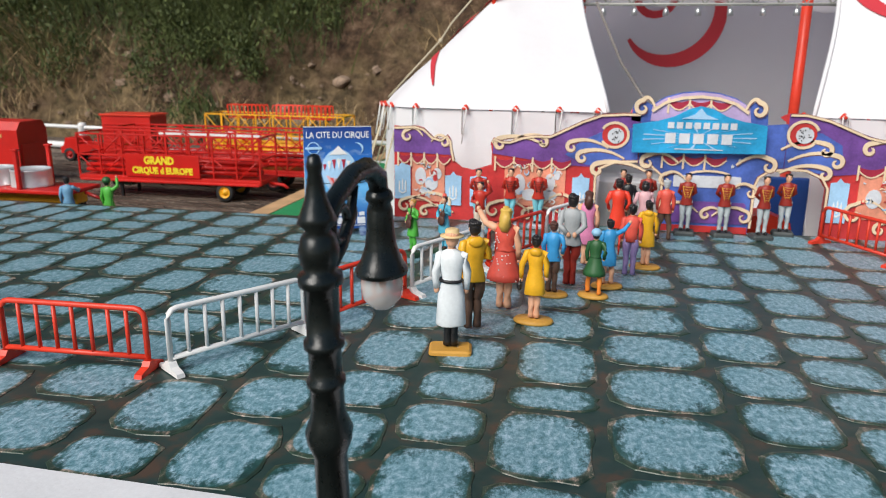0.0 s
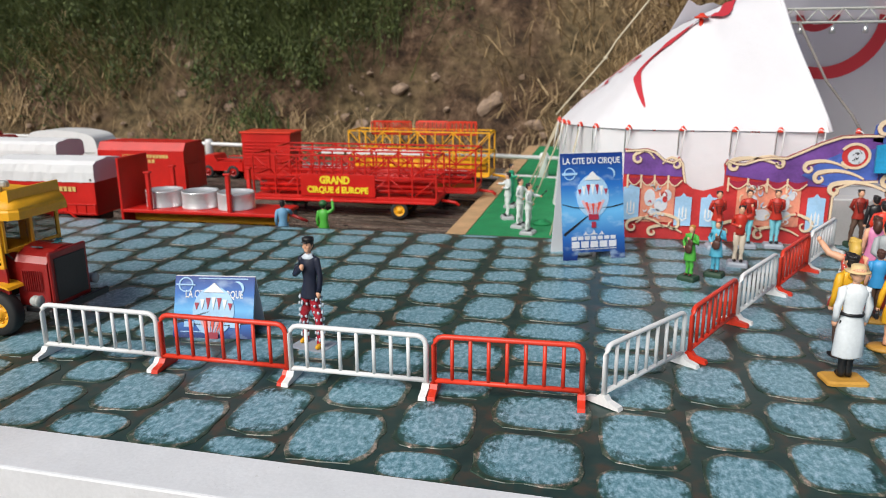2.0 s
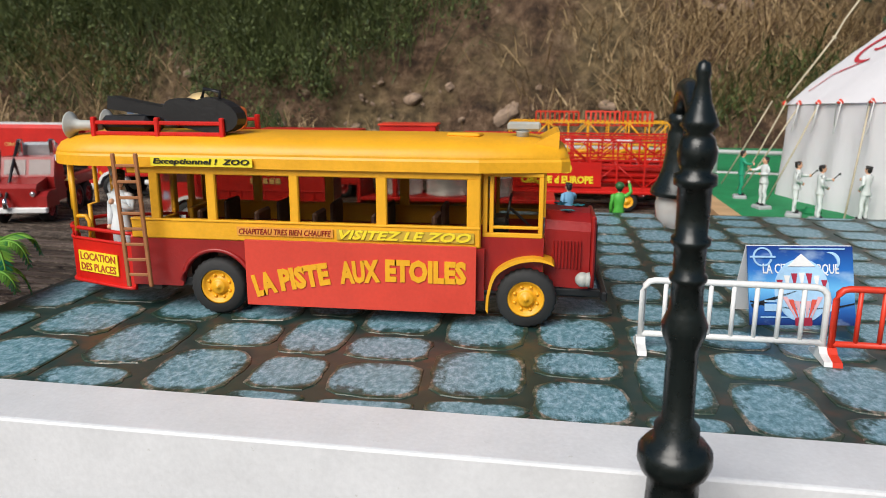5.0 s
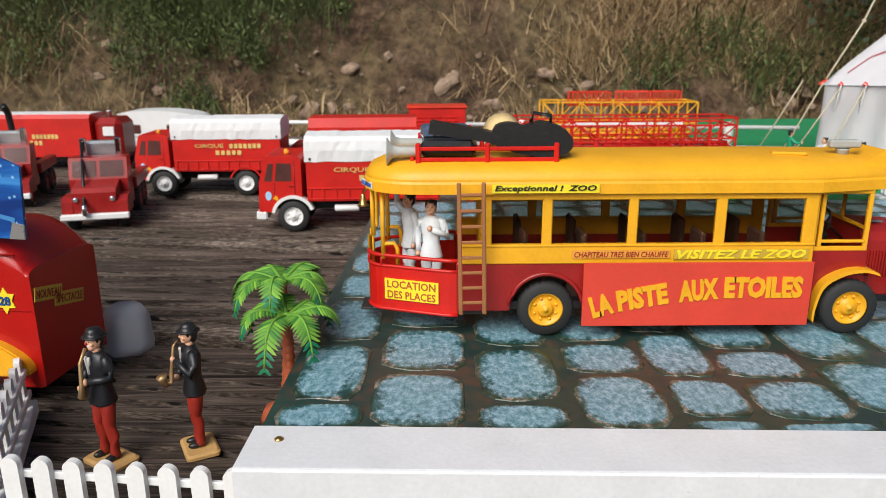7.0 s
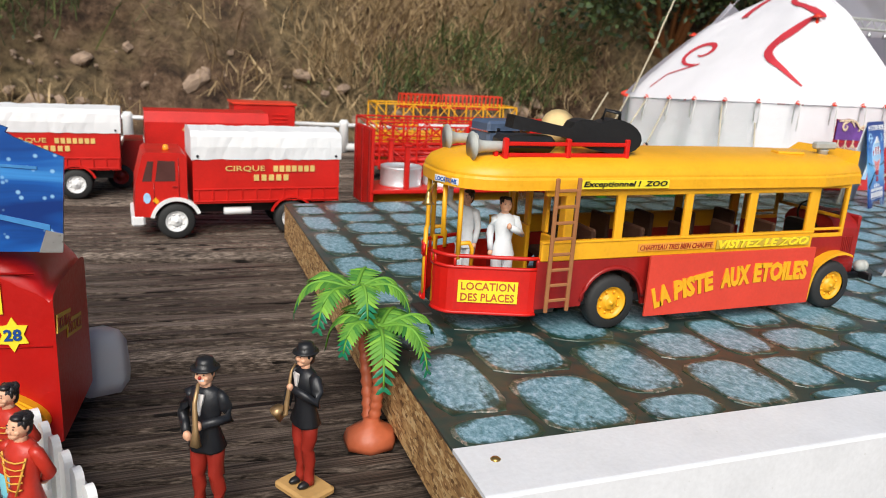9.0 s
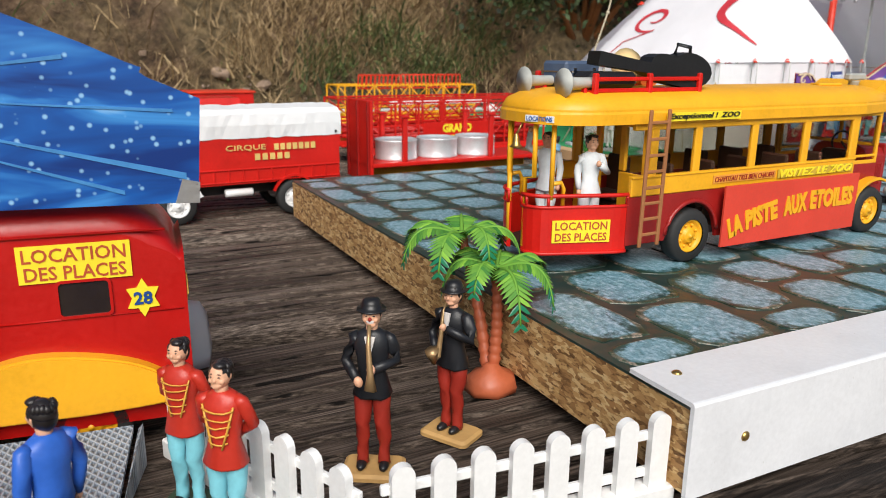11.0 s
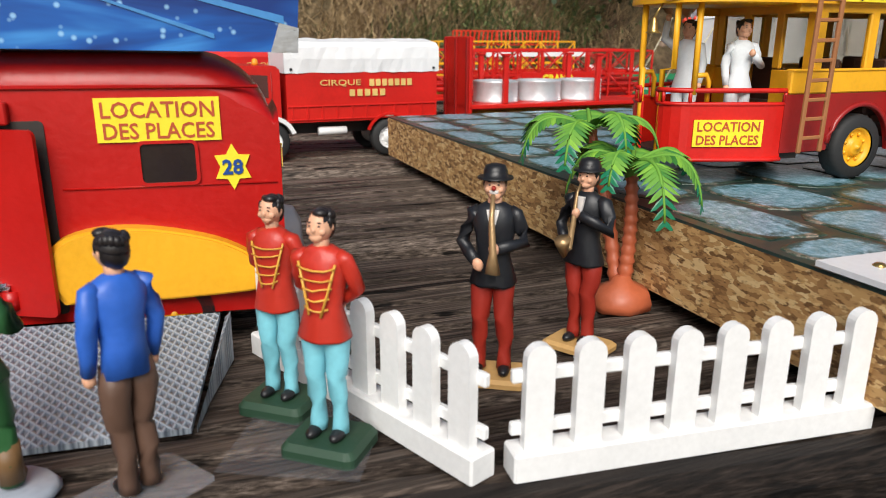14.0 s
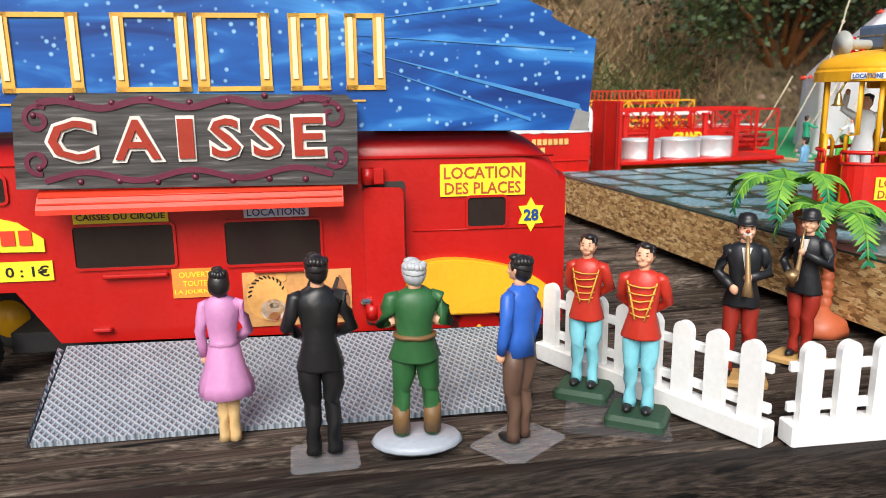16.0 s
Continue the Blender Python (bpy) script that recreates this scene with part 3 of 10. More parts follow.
def build_deck():
    """Grooved planks that lie 9 degrees askew to the board."""
    root = thing("floor", "weathered dark brown grooved wooden decking", "deck", pose(-0.15, -0.0805, DECK_Z, 0, 0, -9.0), kind="structure")
    L, W, G, T = 1.9, 0.1460, 0.0072, 0.030
    e = 0.0062
    prof = [(e, -T), (e, -0.004), (e + 0.0025, -0.0004)]
    rnd = random.Random(8)
    n = 12
    step = (W - 0.026) / n
    for i in range(n):
        a, k, low = 0.0125 + i * step + rnd.uniform(-0.001, 0.001), rnd.uniform(0.30, 0.48), rnd.uniform(0.0075, 0.0110)
        prof += [(a, -rnd.uniform(0, 0.0006)), (a + step * 0.06, -low), (a + step * (k - 0.06), -low), (a + step * k, -rnd.uniform(0, 0.0006))]
    prof += [(W - e - 0.0025, -0.0004), (W - e, -0.004), (W - e, -T)]
    ms = Mesher()
    ms.prism(prof, -L, L, "x")
    me = ms.mesh("plank", [DECK])
    bleached = ms.mesh("plank", [DECKPALE])
    dark_front = ms.mesh("plank", [DECKNEW])
    for k in range(-1, 6):
        ob = new("plank", dark_front if k == 0 else bleached if k == -1 else me)
        ob.parent = root
        low = -0.036 if k == -1 else 0.0
        ob.matrix_basis = pose(0.37 * ((k * 7) % 3 - 1), k * (W + G) + (-0.006 if k == -1 else 0), low, 0, 0, 0)
    ms = Mesher()
    ms.prism([(-0.0012, -0.0300), (-0.0012, -0.0040), (0.0, -0.0010), (0.0020, 0.0003), (0.0059, 0.0003), (0.0059, -0.0300)], -1.9, 1.9, "x")
    part("edge_board", ms, DECKEDGE, root, "dark front edge board")
    ms = Mesher()
    for x in (-1.5, -0.9, -0.3, 0.3, 0.9, 1.5):
        ms.box((x, 0.42, -T - 0.03), (0.06, 1.15, 0.0595), 0.003)
    part("joist", ms, DECK, root)
    ms = Mesher()
    for x in (-1.5, -0.3, 0.9):
        ms.box((x, 0.1, -0.345), (0.08, 0.08, 0.51), 0.004)
        ms.box((x, 0.8, -0.345), (0.08, 0.08, 0.51), 0.004)
    part("deck_post", ms, DECK, root)


build_deck()

# the chipboard base: its front edge lies 1.75 degrees askew
BOARD = pose(-0.0898, -0.0855, 0, 0, 0, -1.75)
BW, BT = 1.05, 0.0225
BOARD_PLAN = [(-0.0898, -0.0855), (0.96, -0.1175), (0.96, 0.2600), (0.3850, 0.2600), (0.3850, 0.2425), (-0.0802, 0.2435)]


def build_board():
    root = thing("base_board", "thick chipboard base covered with a painted paving sheet", "board", Matrix(), kind="structure")
    ms = Mesher()
    ms.prism(BOARD_PLAN, -BT, -0.0012, "z")
    part("chipboard", ms, CHIP, root, "raw chipboard edge with coarse wood chips")
    ms = Mesher()
    ms.prism(BOARD_PLAN, -0.0012, -0.0004, "z")
    part("paving_sheet", ms, JOINT, root, "dark green joints of the painted paving")
    for x in (-0.03, 0.45, 0.9):
        ms = Mesher()
        ms.box((x, 0.08, (DECK_Z - BT) / 2), (0.03, 0.26, abs(DECK_Z) - BT))
        part("batten", ms, DECK, root)
    # white angle strip along the front edge
    strip = thing("edge_strip", "white lacquered metal angle strip with brass screws", "edging", BOARD, kind="structure")
    ms = Mesher()
    ms.prism([(0.0197, 0.0014), (-0.0011, 0.0014), (-0.0017, 0.0012), (-0.0020, 0.0006), (-0.0020, -0.0231), (-0.0008, -0.0231), (-0.0008, 0.0002), (0.0197, 0.0002)], -0.001, BW - 0.001, "x")
    part("angle", ms, WPAINT, strip, "white lacquered angle profile")
    for sx, sy, sz, rx in ((0.0075, 0.0125, 0.0014, 0), (0.0165, -0.002, -0.0105, 90), (0.46, -0.002, -0.0105, 90), (0.46, 0.0125, 0.0014, 0)):
        ms = Mesher()
        ms.lathe([(0.0013, -0.0002), (0.0013, 0.0002), (0.0008, 0.0006), (0.0001, 0.0007)], 12)
        part("screw", ms, BRASS, strip, "brass screw head", pose(sx, sy, sz, rx))


build_board()

# ---- the green base and the tent ----


BASE_Z = -0.0185


def build_tent_base():
    root = thing("tent_base", "green baize board with a pale wooden edge strip", "board", pose(0, 0, 0), kind="structure")
    ms = Mesher()
    ms.prism([(0.2700, 0.2445), (0.3840, 0.2445), (0.3840, 0.2620), (0.96, 0.2620), (0.99, 0.98), (0.2800, 0.98)], DECK_Z, BASE_Z, "z")
    part("baize", ms, GREENFELT, root)
    ms = Mesher()
    ms.prism([(0.2535, 0.2445), (0.2698, 0.2445), (0.2798, 0.98), (0.2625, 0.98)], DECK_Z, BASE_Z + 0.0006, "z")
    part("wood_strip", ms, PALEWOOD, root)


build_tent_base()

TC = Vector((0.602, 0.470))     # the tent's middle in plan
EAVE = 0.0715
POLES = [((0.448, 0.346), 0.026), ((0.756, 0.346), 0.026), ((0.430, 0.500), 0.004), ((0.774, 0.500), 0.004)]
PLAN = [(0.440, 0.298), (0.400, 0.304), (0.372, 0.330), (0.350, 0.390), (0.336, 0.480), (0.375, 0.545), (0.440, 0.625), (0.520, 0.655), (0.602, 0.660)]
PLAN = PLAN + [(1.204 - x, y) for x, y in PLAN[-2::-1]]


def eave_pt(a):
    """The eave line in plan in the direction a (degrees, 270 is the front)."""
    c, s = math.cos(radians(a)), math.sin(radians(a))
    n = len(PLAN)
    for i in range(n):
        (x0, y0), (x1, y1) = PLAN[i], PLAN[(i + 1) % n]
        ex, ey = x1 - x0, y1 - y0
        den = c * ey - s * ex
        if abs(den) < 1e-12:
            continue
        t = ((x0 - TC.x) * ey - (y0 - TC.y) * ex) / den
        u = ((x0 - TC.x) * s - (y0 - TC.y) * c) / den
        if t > 0 and -1e-9 <= u <= 1 + 1e-9:
            return Vector((TC.x + c * t, TC.y + s * t))
    return Vector((TC.x + c * 0.2, TC.y + s * 0.2))


def eave_z(p):
    return EAVE - 0.008 * min(max((p.y - 0.30) / 0.18, 0), 1)


def roof_at(a, v):
    """A roof point: direction a and v from 0 at the eave to 1 at the peak."""
    e = eave_pt(a)
    p = e.lerp(TC, v)
    z = eave_z(e) + 0.086 * min(v / 0.40, 1) ** 0.90 + 0.075 * max(v - 0.40, 0) / 0.60
    for (px, py), h in POLES:
        d2 = (p.x - px) ** 2 + (p.y - py) ** 2
        z += h * math.exp(-math.sqrt(d2) / 0.030) * min(v / 0.1, 1)
    return Vector((p.x, p.y, z))


def opening(v):
    """The half angle of the front opening at v."""
    if v > 0.84:
        return None
    w = 0.0665 + 0.0265 * math.sin(min(v / 0.5, 1) * math.pi / 2)
    if v > 0.5:
        w = 0.093 * math.sqrt(max(1 - ((v - 0.5) / 0.34) ** 2, 0))
    return math.degrees(math.atan2(w, (1 - v) * 0.172))


def build_tent():
    root = thing("circus_tent", "white canvas circus tent with red swirls and an open front", "tent", Matrix())
    n, m = 120, 26
    vs, fs = [], []
    for j in range(m + 1):
        v = j / m * 0.985
        o = opening(v) or 0.0
        for i in range(n + 1):
            a = 270 + o + (360 - 2 * o) * i / n
            p = roof_at(a, v)
            vs.append(p)
    for j in range(m):
        for i in range(n):
            b = j * (n + 1) + i
            fs.append((b, b + 1, b + n + 2, b + n + 1))
    ms = Mesher()
    ms.add(vs, fs, True)
    # rear half made more translucent to brighten the tent's inside
    ms.m = [1 if ms.v[f[0]][1] > TC.y + 0.02 else 0 for f in ms.f]
    part("roof", ms, [TENT, LINING], root, "white canvas roof")
    # hem along the edges of the opening
    for sgn, name in ((1, "hem"), (-1, "hem")):
        pts = []
        for j in range(24):
            v = j / 23 * 0.82
            pts.append(roof_at(270 + sgn * opening(v), v))
        ms = Mesher()
        ms.tube(pts, 0.0016, 6)
        part(name, ms, TENT, root)
    # hanging side walls with folds
    vs, fs = [], []
    nz = 6
    o = opening(0)
    nn = 260
    for i in range(nn + 1):
        a = 270 + o + 1 + (360 - 2 * o - 2) * i / nn
        p = eave_pt(a)
        d = (p - TC).normalized()
        for k in range(nz + 1):
            f = k / nz
            w = 0.0016 * math.sin(i * 0.9) * f + 0.004 * f * f + 0.0012 * math.sin(i * 0.31)
            q = p + d * (w - 0.002)
            vs.append((q.x, q.y, (eave_z(p) - 0.001) * (1 - f) + BASE_Z * f))
    for i in range(nn):
        for k in range(nz):
            b = i * (nz + 1) + k
            fs.append((b, b + 1, b + nz + 2, b + nz + 1))
    ms = Mesher()
    ms.add(vs, fs, True)
    # rear wall likewise lets extra light through to the inside
    ms.m = [1 if ms.v[f[0]][1] > TC.y + 0.05 else 0 for f in ms.f]
    part("side_wall", ms, [TENT, LINING], root, "hanging white canvas side wall")
    # unseen pale sheet over the baize, added to bounce white light inside
    ms = Mesher()
    ms.prism([(TC.x + (px - TC.x) * 0.97, TC.y + (py - TC.y) * 0.97) for px, py in PLAN], BASE_Z + 0.0004, BASE_Z + 0.0010, "z")
    part("ground_sheet", ms, CARDW, root, "added pale sheet that brightens the tent inside")
    # red eave caps with white loops hanging down
    for a in range(2, 360, 7):
        if abs((a - 270 + 180) % 360 - 180) < 14:
            continue
        p = eave_pt(a)
        d = (p - TC).normalized()
        ms = Mesher()
        ms.lathe([(0.0022, 0), (0.0026, 0.001), (0.0012, 0.0034), (0.0002, 0.0040)], 8, (p.x + d.x * 0.0015, p.y + d.y * 0.0015, eave_z(p) - 0.0005))
        part("eave_cap", ms, BRIGHT, root, "small red plastic cap")
        if 180 <= a <= 330:
            t = Vector((-d.y, d.x))
            ms = Mesher()
            q0, q1 = p + d * 0.003 - t * 0.002, p + d * 0.003 + t * 0.003
            ez = eave_z(p)
            ms.tube([(q0.x, q0.y, ez - 0.018), (q0.x, q0.y, ez + 0.001), (p.x + d.x * 0.003, p.y + d.y * 0.003, ez + 0.002), (q1.x, q1.y, ez + 0.0005), (q1.x + d.x * 0.004, q1.y + d.y * 0.004, ez - 0.024)], 0.0005, 5)
            part("eave_loop", ms, WHITE, root, "thin white cord loop")
    return root


tent = build_tent()
RED_SWIRL = fabric("red_printed_canvas", (0.55, 0.030, 0.045), 0.7)


def roof_band(pts, w, off=0.0009, name="red_swirl"):
    """A red painted band on the roof along (angle, v) points."""
    ms = Mesher()
    vs, fs = [], []
    P = [roof_at(a, v) for a, v in pts]
    ws = w if isinstance(w, (list, tuple)) else [w] * len(pts)
    out = []
    for i, p in enumerate(P):
        d = (P[min(i + 1, len(P) - 1)] - P[max(i - 1, 0)]).normalized()
        a, v = pts[i]
        nrm = (roof_at(a + 0.5, v) - roof_at(a - 0.5, v)).cross(roof_at(a, v + 0.01) - roof_at(a, v - 0.01)).normalized()
        if nrm.dot(Vector((p.x - TC.x, p.y - TC.y, 0.2))) < 0:
            nrm = -nrm
        s = d.cross(nrm).normalized() * ws[i] / 2
        for q in (p - s, p, p + s):
            vs.append(q + nrm * off)
    for i in range(len(P) - 1):
        b = i * 3
        fs += [(b, b + 1, b + 4, b + 3), (b + 1, b + 2, b + 5, b + 4)]
    ms.add(vs, fs, True)
    part(name, ms, RED_SWIRL, tent, "red swirl printed on the canvas")


def smooth_line(ctrl, n=10):
    """A smooth line through control tuples (Catmull-Rom)."""
    c = [ctrl[0]] + list(ctrl) + [ctrl[-1]]
    out = []
    for i in range(1, len(c) - 2):
        for k in range(n):
            t = k / n
            out.append(tuple(0.5 * (2 * b + (d - a) * t + (2 * a - 5 * b + 4 * d - e) * t * t + (3 * b - a - 3 * d + e) * t ** 3) for a, b, d, e in zip(c[i - 1], c[i], c[i + 1], c[i + 2])))
    out.append(tuple(ctrl[-1]))
    return out

# ---- wheels, shared by the vehicles ----


def wheel(root, x, y, z, r, w, rim_mat, lugs=8, side=-1, rim=0.62, name="wheel"):
    """A wheel with its axle along y; side -1 shows its face towards -y."""
    M = pose(x, y, z, 90 if side < 0 else -90)
    ms = Mesher()
    prof = [(r * rim, -w / 2), (r * 0.9, -w / 2), (r * 0.985, -w * 0.36), (r, -w * 0.2), (r, w * 0.2), (r * 0.985, w * 0.36), (r * 0.9, w / 2), (r * rim, w / 2)]
    seg = 56
    vs, fs = [], []
    for j, (q, h) in enumerate(prof):
        for i in range(seg):
            a = math.tau * i / seg
            k = q * (1 + (0.022 if i % 2 else -0.022) * (2 <= j <= 5))
            vs.append((k * math.cos(a), k * math.sin(a), h))
    for j in range(len(prof) - 1):
        for i in range(seg):
            k = (i + 1) % seg
            fs.append((j * seg + i, j * seg + k, (j + 1) * seg + k, (j + 1) * seg + i))
    ms.add(vs, fs, True)
    wh = part(name, ms, TYRE, root, "black rubber tyre", M)
    ms = Mesher()
    q = r * rim
    ms.lathe([(q * 1.02, -w * 0.45), (q * 1.02, w * 0.42), (q * 0.92, w * 0.44), (q * 0.86, w * 0.30), (q * 0.5, w * 0.22), (q * 0.44, w * 0.40), (q * 0.34, w * 0.46), (q * 0.14, w * 0.46), (q * 0.1, w * 0.56), (0.00005, w * 0.58)], 24)
    for i in range(lugs):
        a = math.tau * (i + 0.5) / lugs
        ms.ball((math.cos(a) * q * 0.66, math.sin(a) * q * 0.66, w * 0.28), (q * 0.11, q * 0.11, w * 0.08), 7, 4)
    part("rim", ms, rim_mat, wh, "spoked rim")
    return wh


# ---- the bus ----


def frame_rect(ms, x0, x1, z0, z1, t, y0, y1):
    """Four bars round an opening."""
    yc, d = (y0 + y1) / 2, y1 - y0
    ms.box(((x0 + x1) / 2, yc, z0 + t / 2), (x1 - x0, d, t), 0.0002)
    ms.box(((x0 + x1) / 2, yc, z1 - t / 2), (x1 - x0, d, t), 0.0002)
    ms.box((x0 + t / 2, yc, (z0 + z1) / 2), (t, d, z1 - z0 - 2 * t), 0.0002)
    ms.box((x1 - t / 2, yc, (z0 + z1) / 2), (t, d, z1 - z0 - 2 * t), 0.0002)


def build_bus():
    B = 0.044                      # width; the near side stands at y = 0
    root = thing("bus", "vintage toy bus, yellow over red, with luggage rack and ladder", "bus", pose(0, 0.0015, 0))
    # lower body with wheel arches
    for y, nm in ((0.0006, "side_panel"), (B - 0.0006, "side_panel")):
        out = [(-0.0325, 0.010), (-0.0325, 0.0275), (0.0965, 0.0275), (0.0965, 0.009), (0.0135, 0.009)]
        out += [(0.0135, 0.010)] + arc(0, 0.0103, 0.0128, 0, 180, 16)[1:-1] + [(-0.0135, 0.010)]
        ms = Mesher()
        ms.prism(out, y - 0.0006, y + 0.0006)
        side = part(nm, ms, DKRED, root, "dark red lower side panel")
        ms = Mesher()
        yy = y - 0.0007 if y < 0.02 else y + 0.0007
        ms.tube([(a, yy, b) for a, b in arc(0, 0.0103, 0.0136, 8, 172, 18)], 0.0009, 6)
        part("wheel_arch", ms, DKRED, side)
    ms = Mesher()
    ms.box((0.032, B / 2, 0.0115), (0.128, B - 0.003, 0.003))
    ms.box((0.04, B / 2, 0.0085), (0.10, 0.012, 0.004))
    part("chassis", ms, BLACK, root)
    # belt and window posts on both sides
    wins = [(-0.0200, -0.0022), (0.0014, 0.0282), (0.0316, 0.0590), (0.0628, 0.0903)]
    for y0, y1 in ((-0.0004, 0.0016), (B - 0.0016, B + 0.0004)):
        ms = Mesher()
        yc, d = (y0 + y1) / 2, y1 - y0
        ms.box((0.0318, yc, 0.0311), (0.1265, d, 0.0070), 0.0004)
        ms.box((0.0318, yc, 0.0345), (0.1265, d + 0.0008, 0.0008), 0.0002)
        ms.box((0.0318, yc, 0.0525), (0.1265, d, 0.0030), 0.0003)
        edges = [-0.0314] + [e for w in wins for e in w] + [0.0950]
        for i in range(0, len(edges), 2):
            a, b = edges[i], edges[i + 1]
            if i == 0:
                a, b = -0.0235, -0.0200
            ms.box(((a + b) / 2, yc, 0.0430), (b - a, d, 0.0172), 0.0004)
        fr = part("window_frame", ms, YEL, root, "yellow window posts and belt")
        for a, b in wins:
            ms = Mesher()
            ms.box(((a + b) / 2, yc, 0.0430), (b - a + 0.0006, 0.0004, 0.0168))
            ob = part("pane", ms, PANE, fr, "smoked clear window pane")
            ob.visible_shadow = False
    # saloon rear wall with window and door opening
    for ya, yb in ((0.0016, 0.0046), (0.0135, 0.0165), (0.0275, 0.0305), (0.0394, 0.0424)):
        ms = Mesher()
        ms.box((-0.0222, (ya + yb) / 2, 0.0431), (0.0018, yb - ya, 0.0172), 0.0003)
        part("rear_post", ms, YEL, root)
    ms = Mesher()
    ms.box((-0.0222, B / 2, 0.0525), (0.0018, B - 0.0032, 0.0030), 0.0003)
    part("rear_header", ms, YEL, root)
    for yc in (0.0090, 0.0350):
        ms = Mesher()
        ms.box((-0.0222, yc, 0.0225), (0.0018, 0.0148, 0.0232), 0.0003)
        part("rear_panel", ms, YEL, root)
    for ya, yb in ((0.0046, 0.0135), (0.0305, 0.0394)):
        ms = Mesher()
        ms.box((-0.0222, (ya + yb) / 2, 0.0431), (0.0005, yb - ya, 0.0172))
        part("rear_pane", ms, CLEAR, root).visible_shadow = False
    # roof with rounded rear and cut front corners
    out = []
    yc, hw = B / 2, B / 2 + 0.0022
    plan = [(0.0945, yc - hw), (0.1215, yc - hw + 0.0062), (0.1245, yc - hw + 0.009), (0.1245, yc + hw - 0.009), (0.1215, yc + hw - 0.0062), (0.0945, yc + hw)]
    rear = [(-0.0440 - 0.0222 * math.sin(radians(a)), yc + hw * math.copysign(abs(math.cos(radians(a))) ** 0.70, math.cos(radians(a)))) for a in range(0, 181, 10)]
    plan = plan + rear
    cx = 0.033
    levels = [(1.0, 0.0535), (1.0, 0.0570), (0.985, 0.0578), (0.985, 0.0585), (0.93, 0.0612), (0.80, 0.0632), (0.55, 0.0646), (0.25, 0.0650)]
    vs, fs, n = [], [], len(plan)
    for k, z in levels:
        for x, y in plan:
            kx = 1 - (1 - k) * 0.32
            vs.append((cx + (x - cx) * kx, yc + (y - yc) * k, z))
    for j in range(len(levels) - 1):
        for i in range(n):
            fs.append((j * n + i, j * n + (i + 1) % n, (j + 1) * n + (i + 1) % n, (j + 1) * n + i))
    fs += [tuple(range(n)), tuple(range((len(levels) - 1) * n, len(levels) * n))]
    ms = Mesher()
    ms.add(vs, fs, False)
    ms.s = [True if 3 * n <= i else False for i in range(len(ms.s))]
    roof = part("roof", ms, YEL, root, "domed yellow roof")
    ms = Mesher()
    ms.box((0.0882, 0.0135, 0.0651), (0.012, 0.006, 0.0013), 0.0005, Matrix.Rotation(radians(-14), 4, "Z"))
    ms.prism([(0.107, 0.0600), (0.1205, 0.0610), (0.1205, 0.0668), (0.1195, 0.0668)], 0.006, B - 0.006)
    part("visor", ms, YEL, roof)
    ms = Mesher()
    ms.lathe([(0.0022, 0), (0.0022, 0.003), (0.0026, 0.0035)], 10, (0.108, 0.014, 0.0630))
    ms.box((0.1085, 0.014, 0.0682), (0.0115, 0.0034, 0.0030), 0.0007)
    part("ventilator", ms, GREY, roof, "grey metal roof ventilator")
    # rear platform
    wall = [(-0.0320, 0.0002), (-0.0350, 0.0004), (-0.0375, 0.0010), (-0.0600, 0.0090), (-0.0622, 0.0102), (-0.0640, 0.0126), (-0.0650, 0.0150)]
    for sgn in (1, -1):
        pl = [(x, y if sgn > 0 else B - y) for x, y in wall] + [(-0.0654, 0.0175 if sgn > 0 else B - 0.0175)]
        ms = Mesher()
        k = len(pl)
        vs = [(x, y, z) for z in (0.0075, 0.0245) for x, y in pl]
        inn = [(x + 0.0009 * (x < -0.05), y + 0.0012 * sgn, z) for z in (0.0075, 0.0245) for x, y in pl]
        fs = []
        for i in range(k - 1):
            fs += [(i, i + 1, k + i + 1, k + i), (2 * k + i, 3 * k + i, 3 * k + i + 1, 2 * k + i + 1), (i, 2 * k + i, 2 * k + i + 1, i + 1), (k + i, k + i + 1, 3 * k + i + 1, 3 * k + i)]
        fs += [(0, k, 3 * k, 2 * k), (k - 1, 3 * k - 1, 4 * k - 1, 2 * k - 1)]
        ms.add(vs + inn, fs, False)
        ap = part("platform_apron", ms, RED, root, "red rounded platform apron")
        ms = Mesher()
        ms.tube([(x, y + 0.0004 * sgn, 0.0287) for x, y in pl], 0.0008, 6)
        ms.tube([(x, y + 0.0004 * sgn, 0.0247) for x, y in pl], 0.0007, 6)
        ms.tube([(x, y - 0.0002 * sgn, 0.0082) for x, y in pl], 0.0007, 6)
        for i in (0, 3, 6, len(pl) - 1):
            x, y = pl[i]
            ms.tube([(x, y + 0.0004 * sgn, 0.0245), (x, y + 0.0004 * sgn, 0.0288)], 0.0006, 6)
        part("rail", ms, RED, ap, "red hand rail")
        # yellow posts with a cranked grab bar
        ms = Mesher()
        y = 0.0092 if sgn > 0 else B - 0.0092
        yi = 0.0172 if sgn > 0 else B - 0.0172
        ms.tube([(-0.0592, y, 0.0275), (-0.0592, y, 0.0545)], 0.0009, 7)
        ms.tube([(-0.0648, yi, 0.0100), (-0.0648, yi, 0.0345), (-0.0632, yi - 0.003 * sgn, 0.0350), (-0.0632, yi - 0.003 * sgn, 0.0545)], 0.0009, 7)
        ms.tube([(-0.0590, y, 0.0330), (-0.0552, y, 0.0332), (-0.0540, y, 0.0310), (-0.0540, y, 0.0250)], 0.0008, 7)
        part("platform_post", ms, YEL, root, "yellow platform post")
    ms = Mesher()
    half = [(-0.0230, 0.0022), (-0.0375, 0.0024), (-0.0590, 0.0102), (-0.0636, 0.0165)]
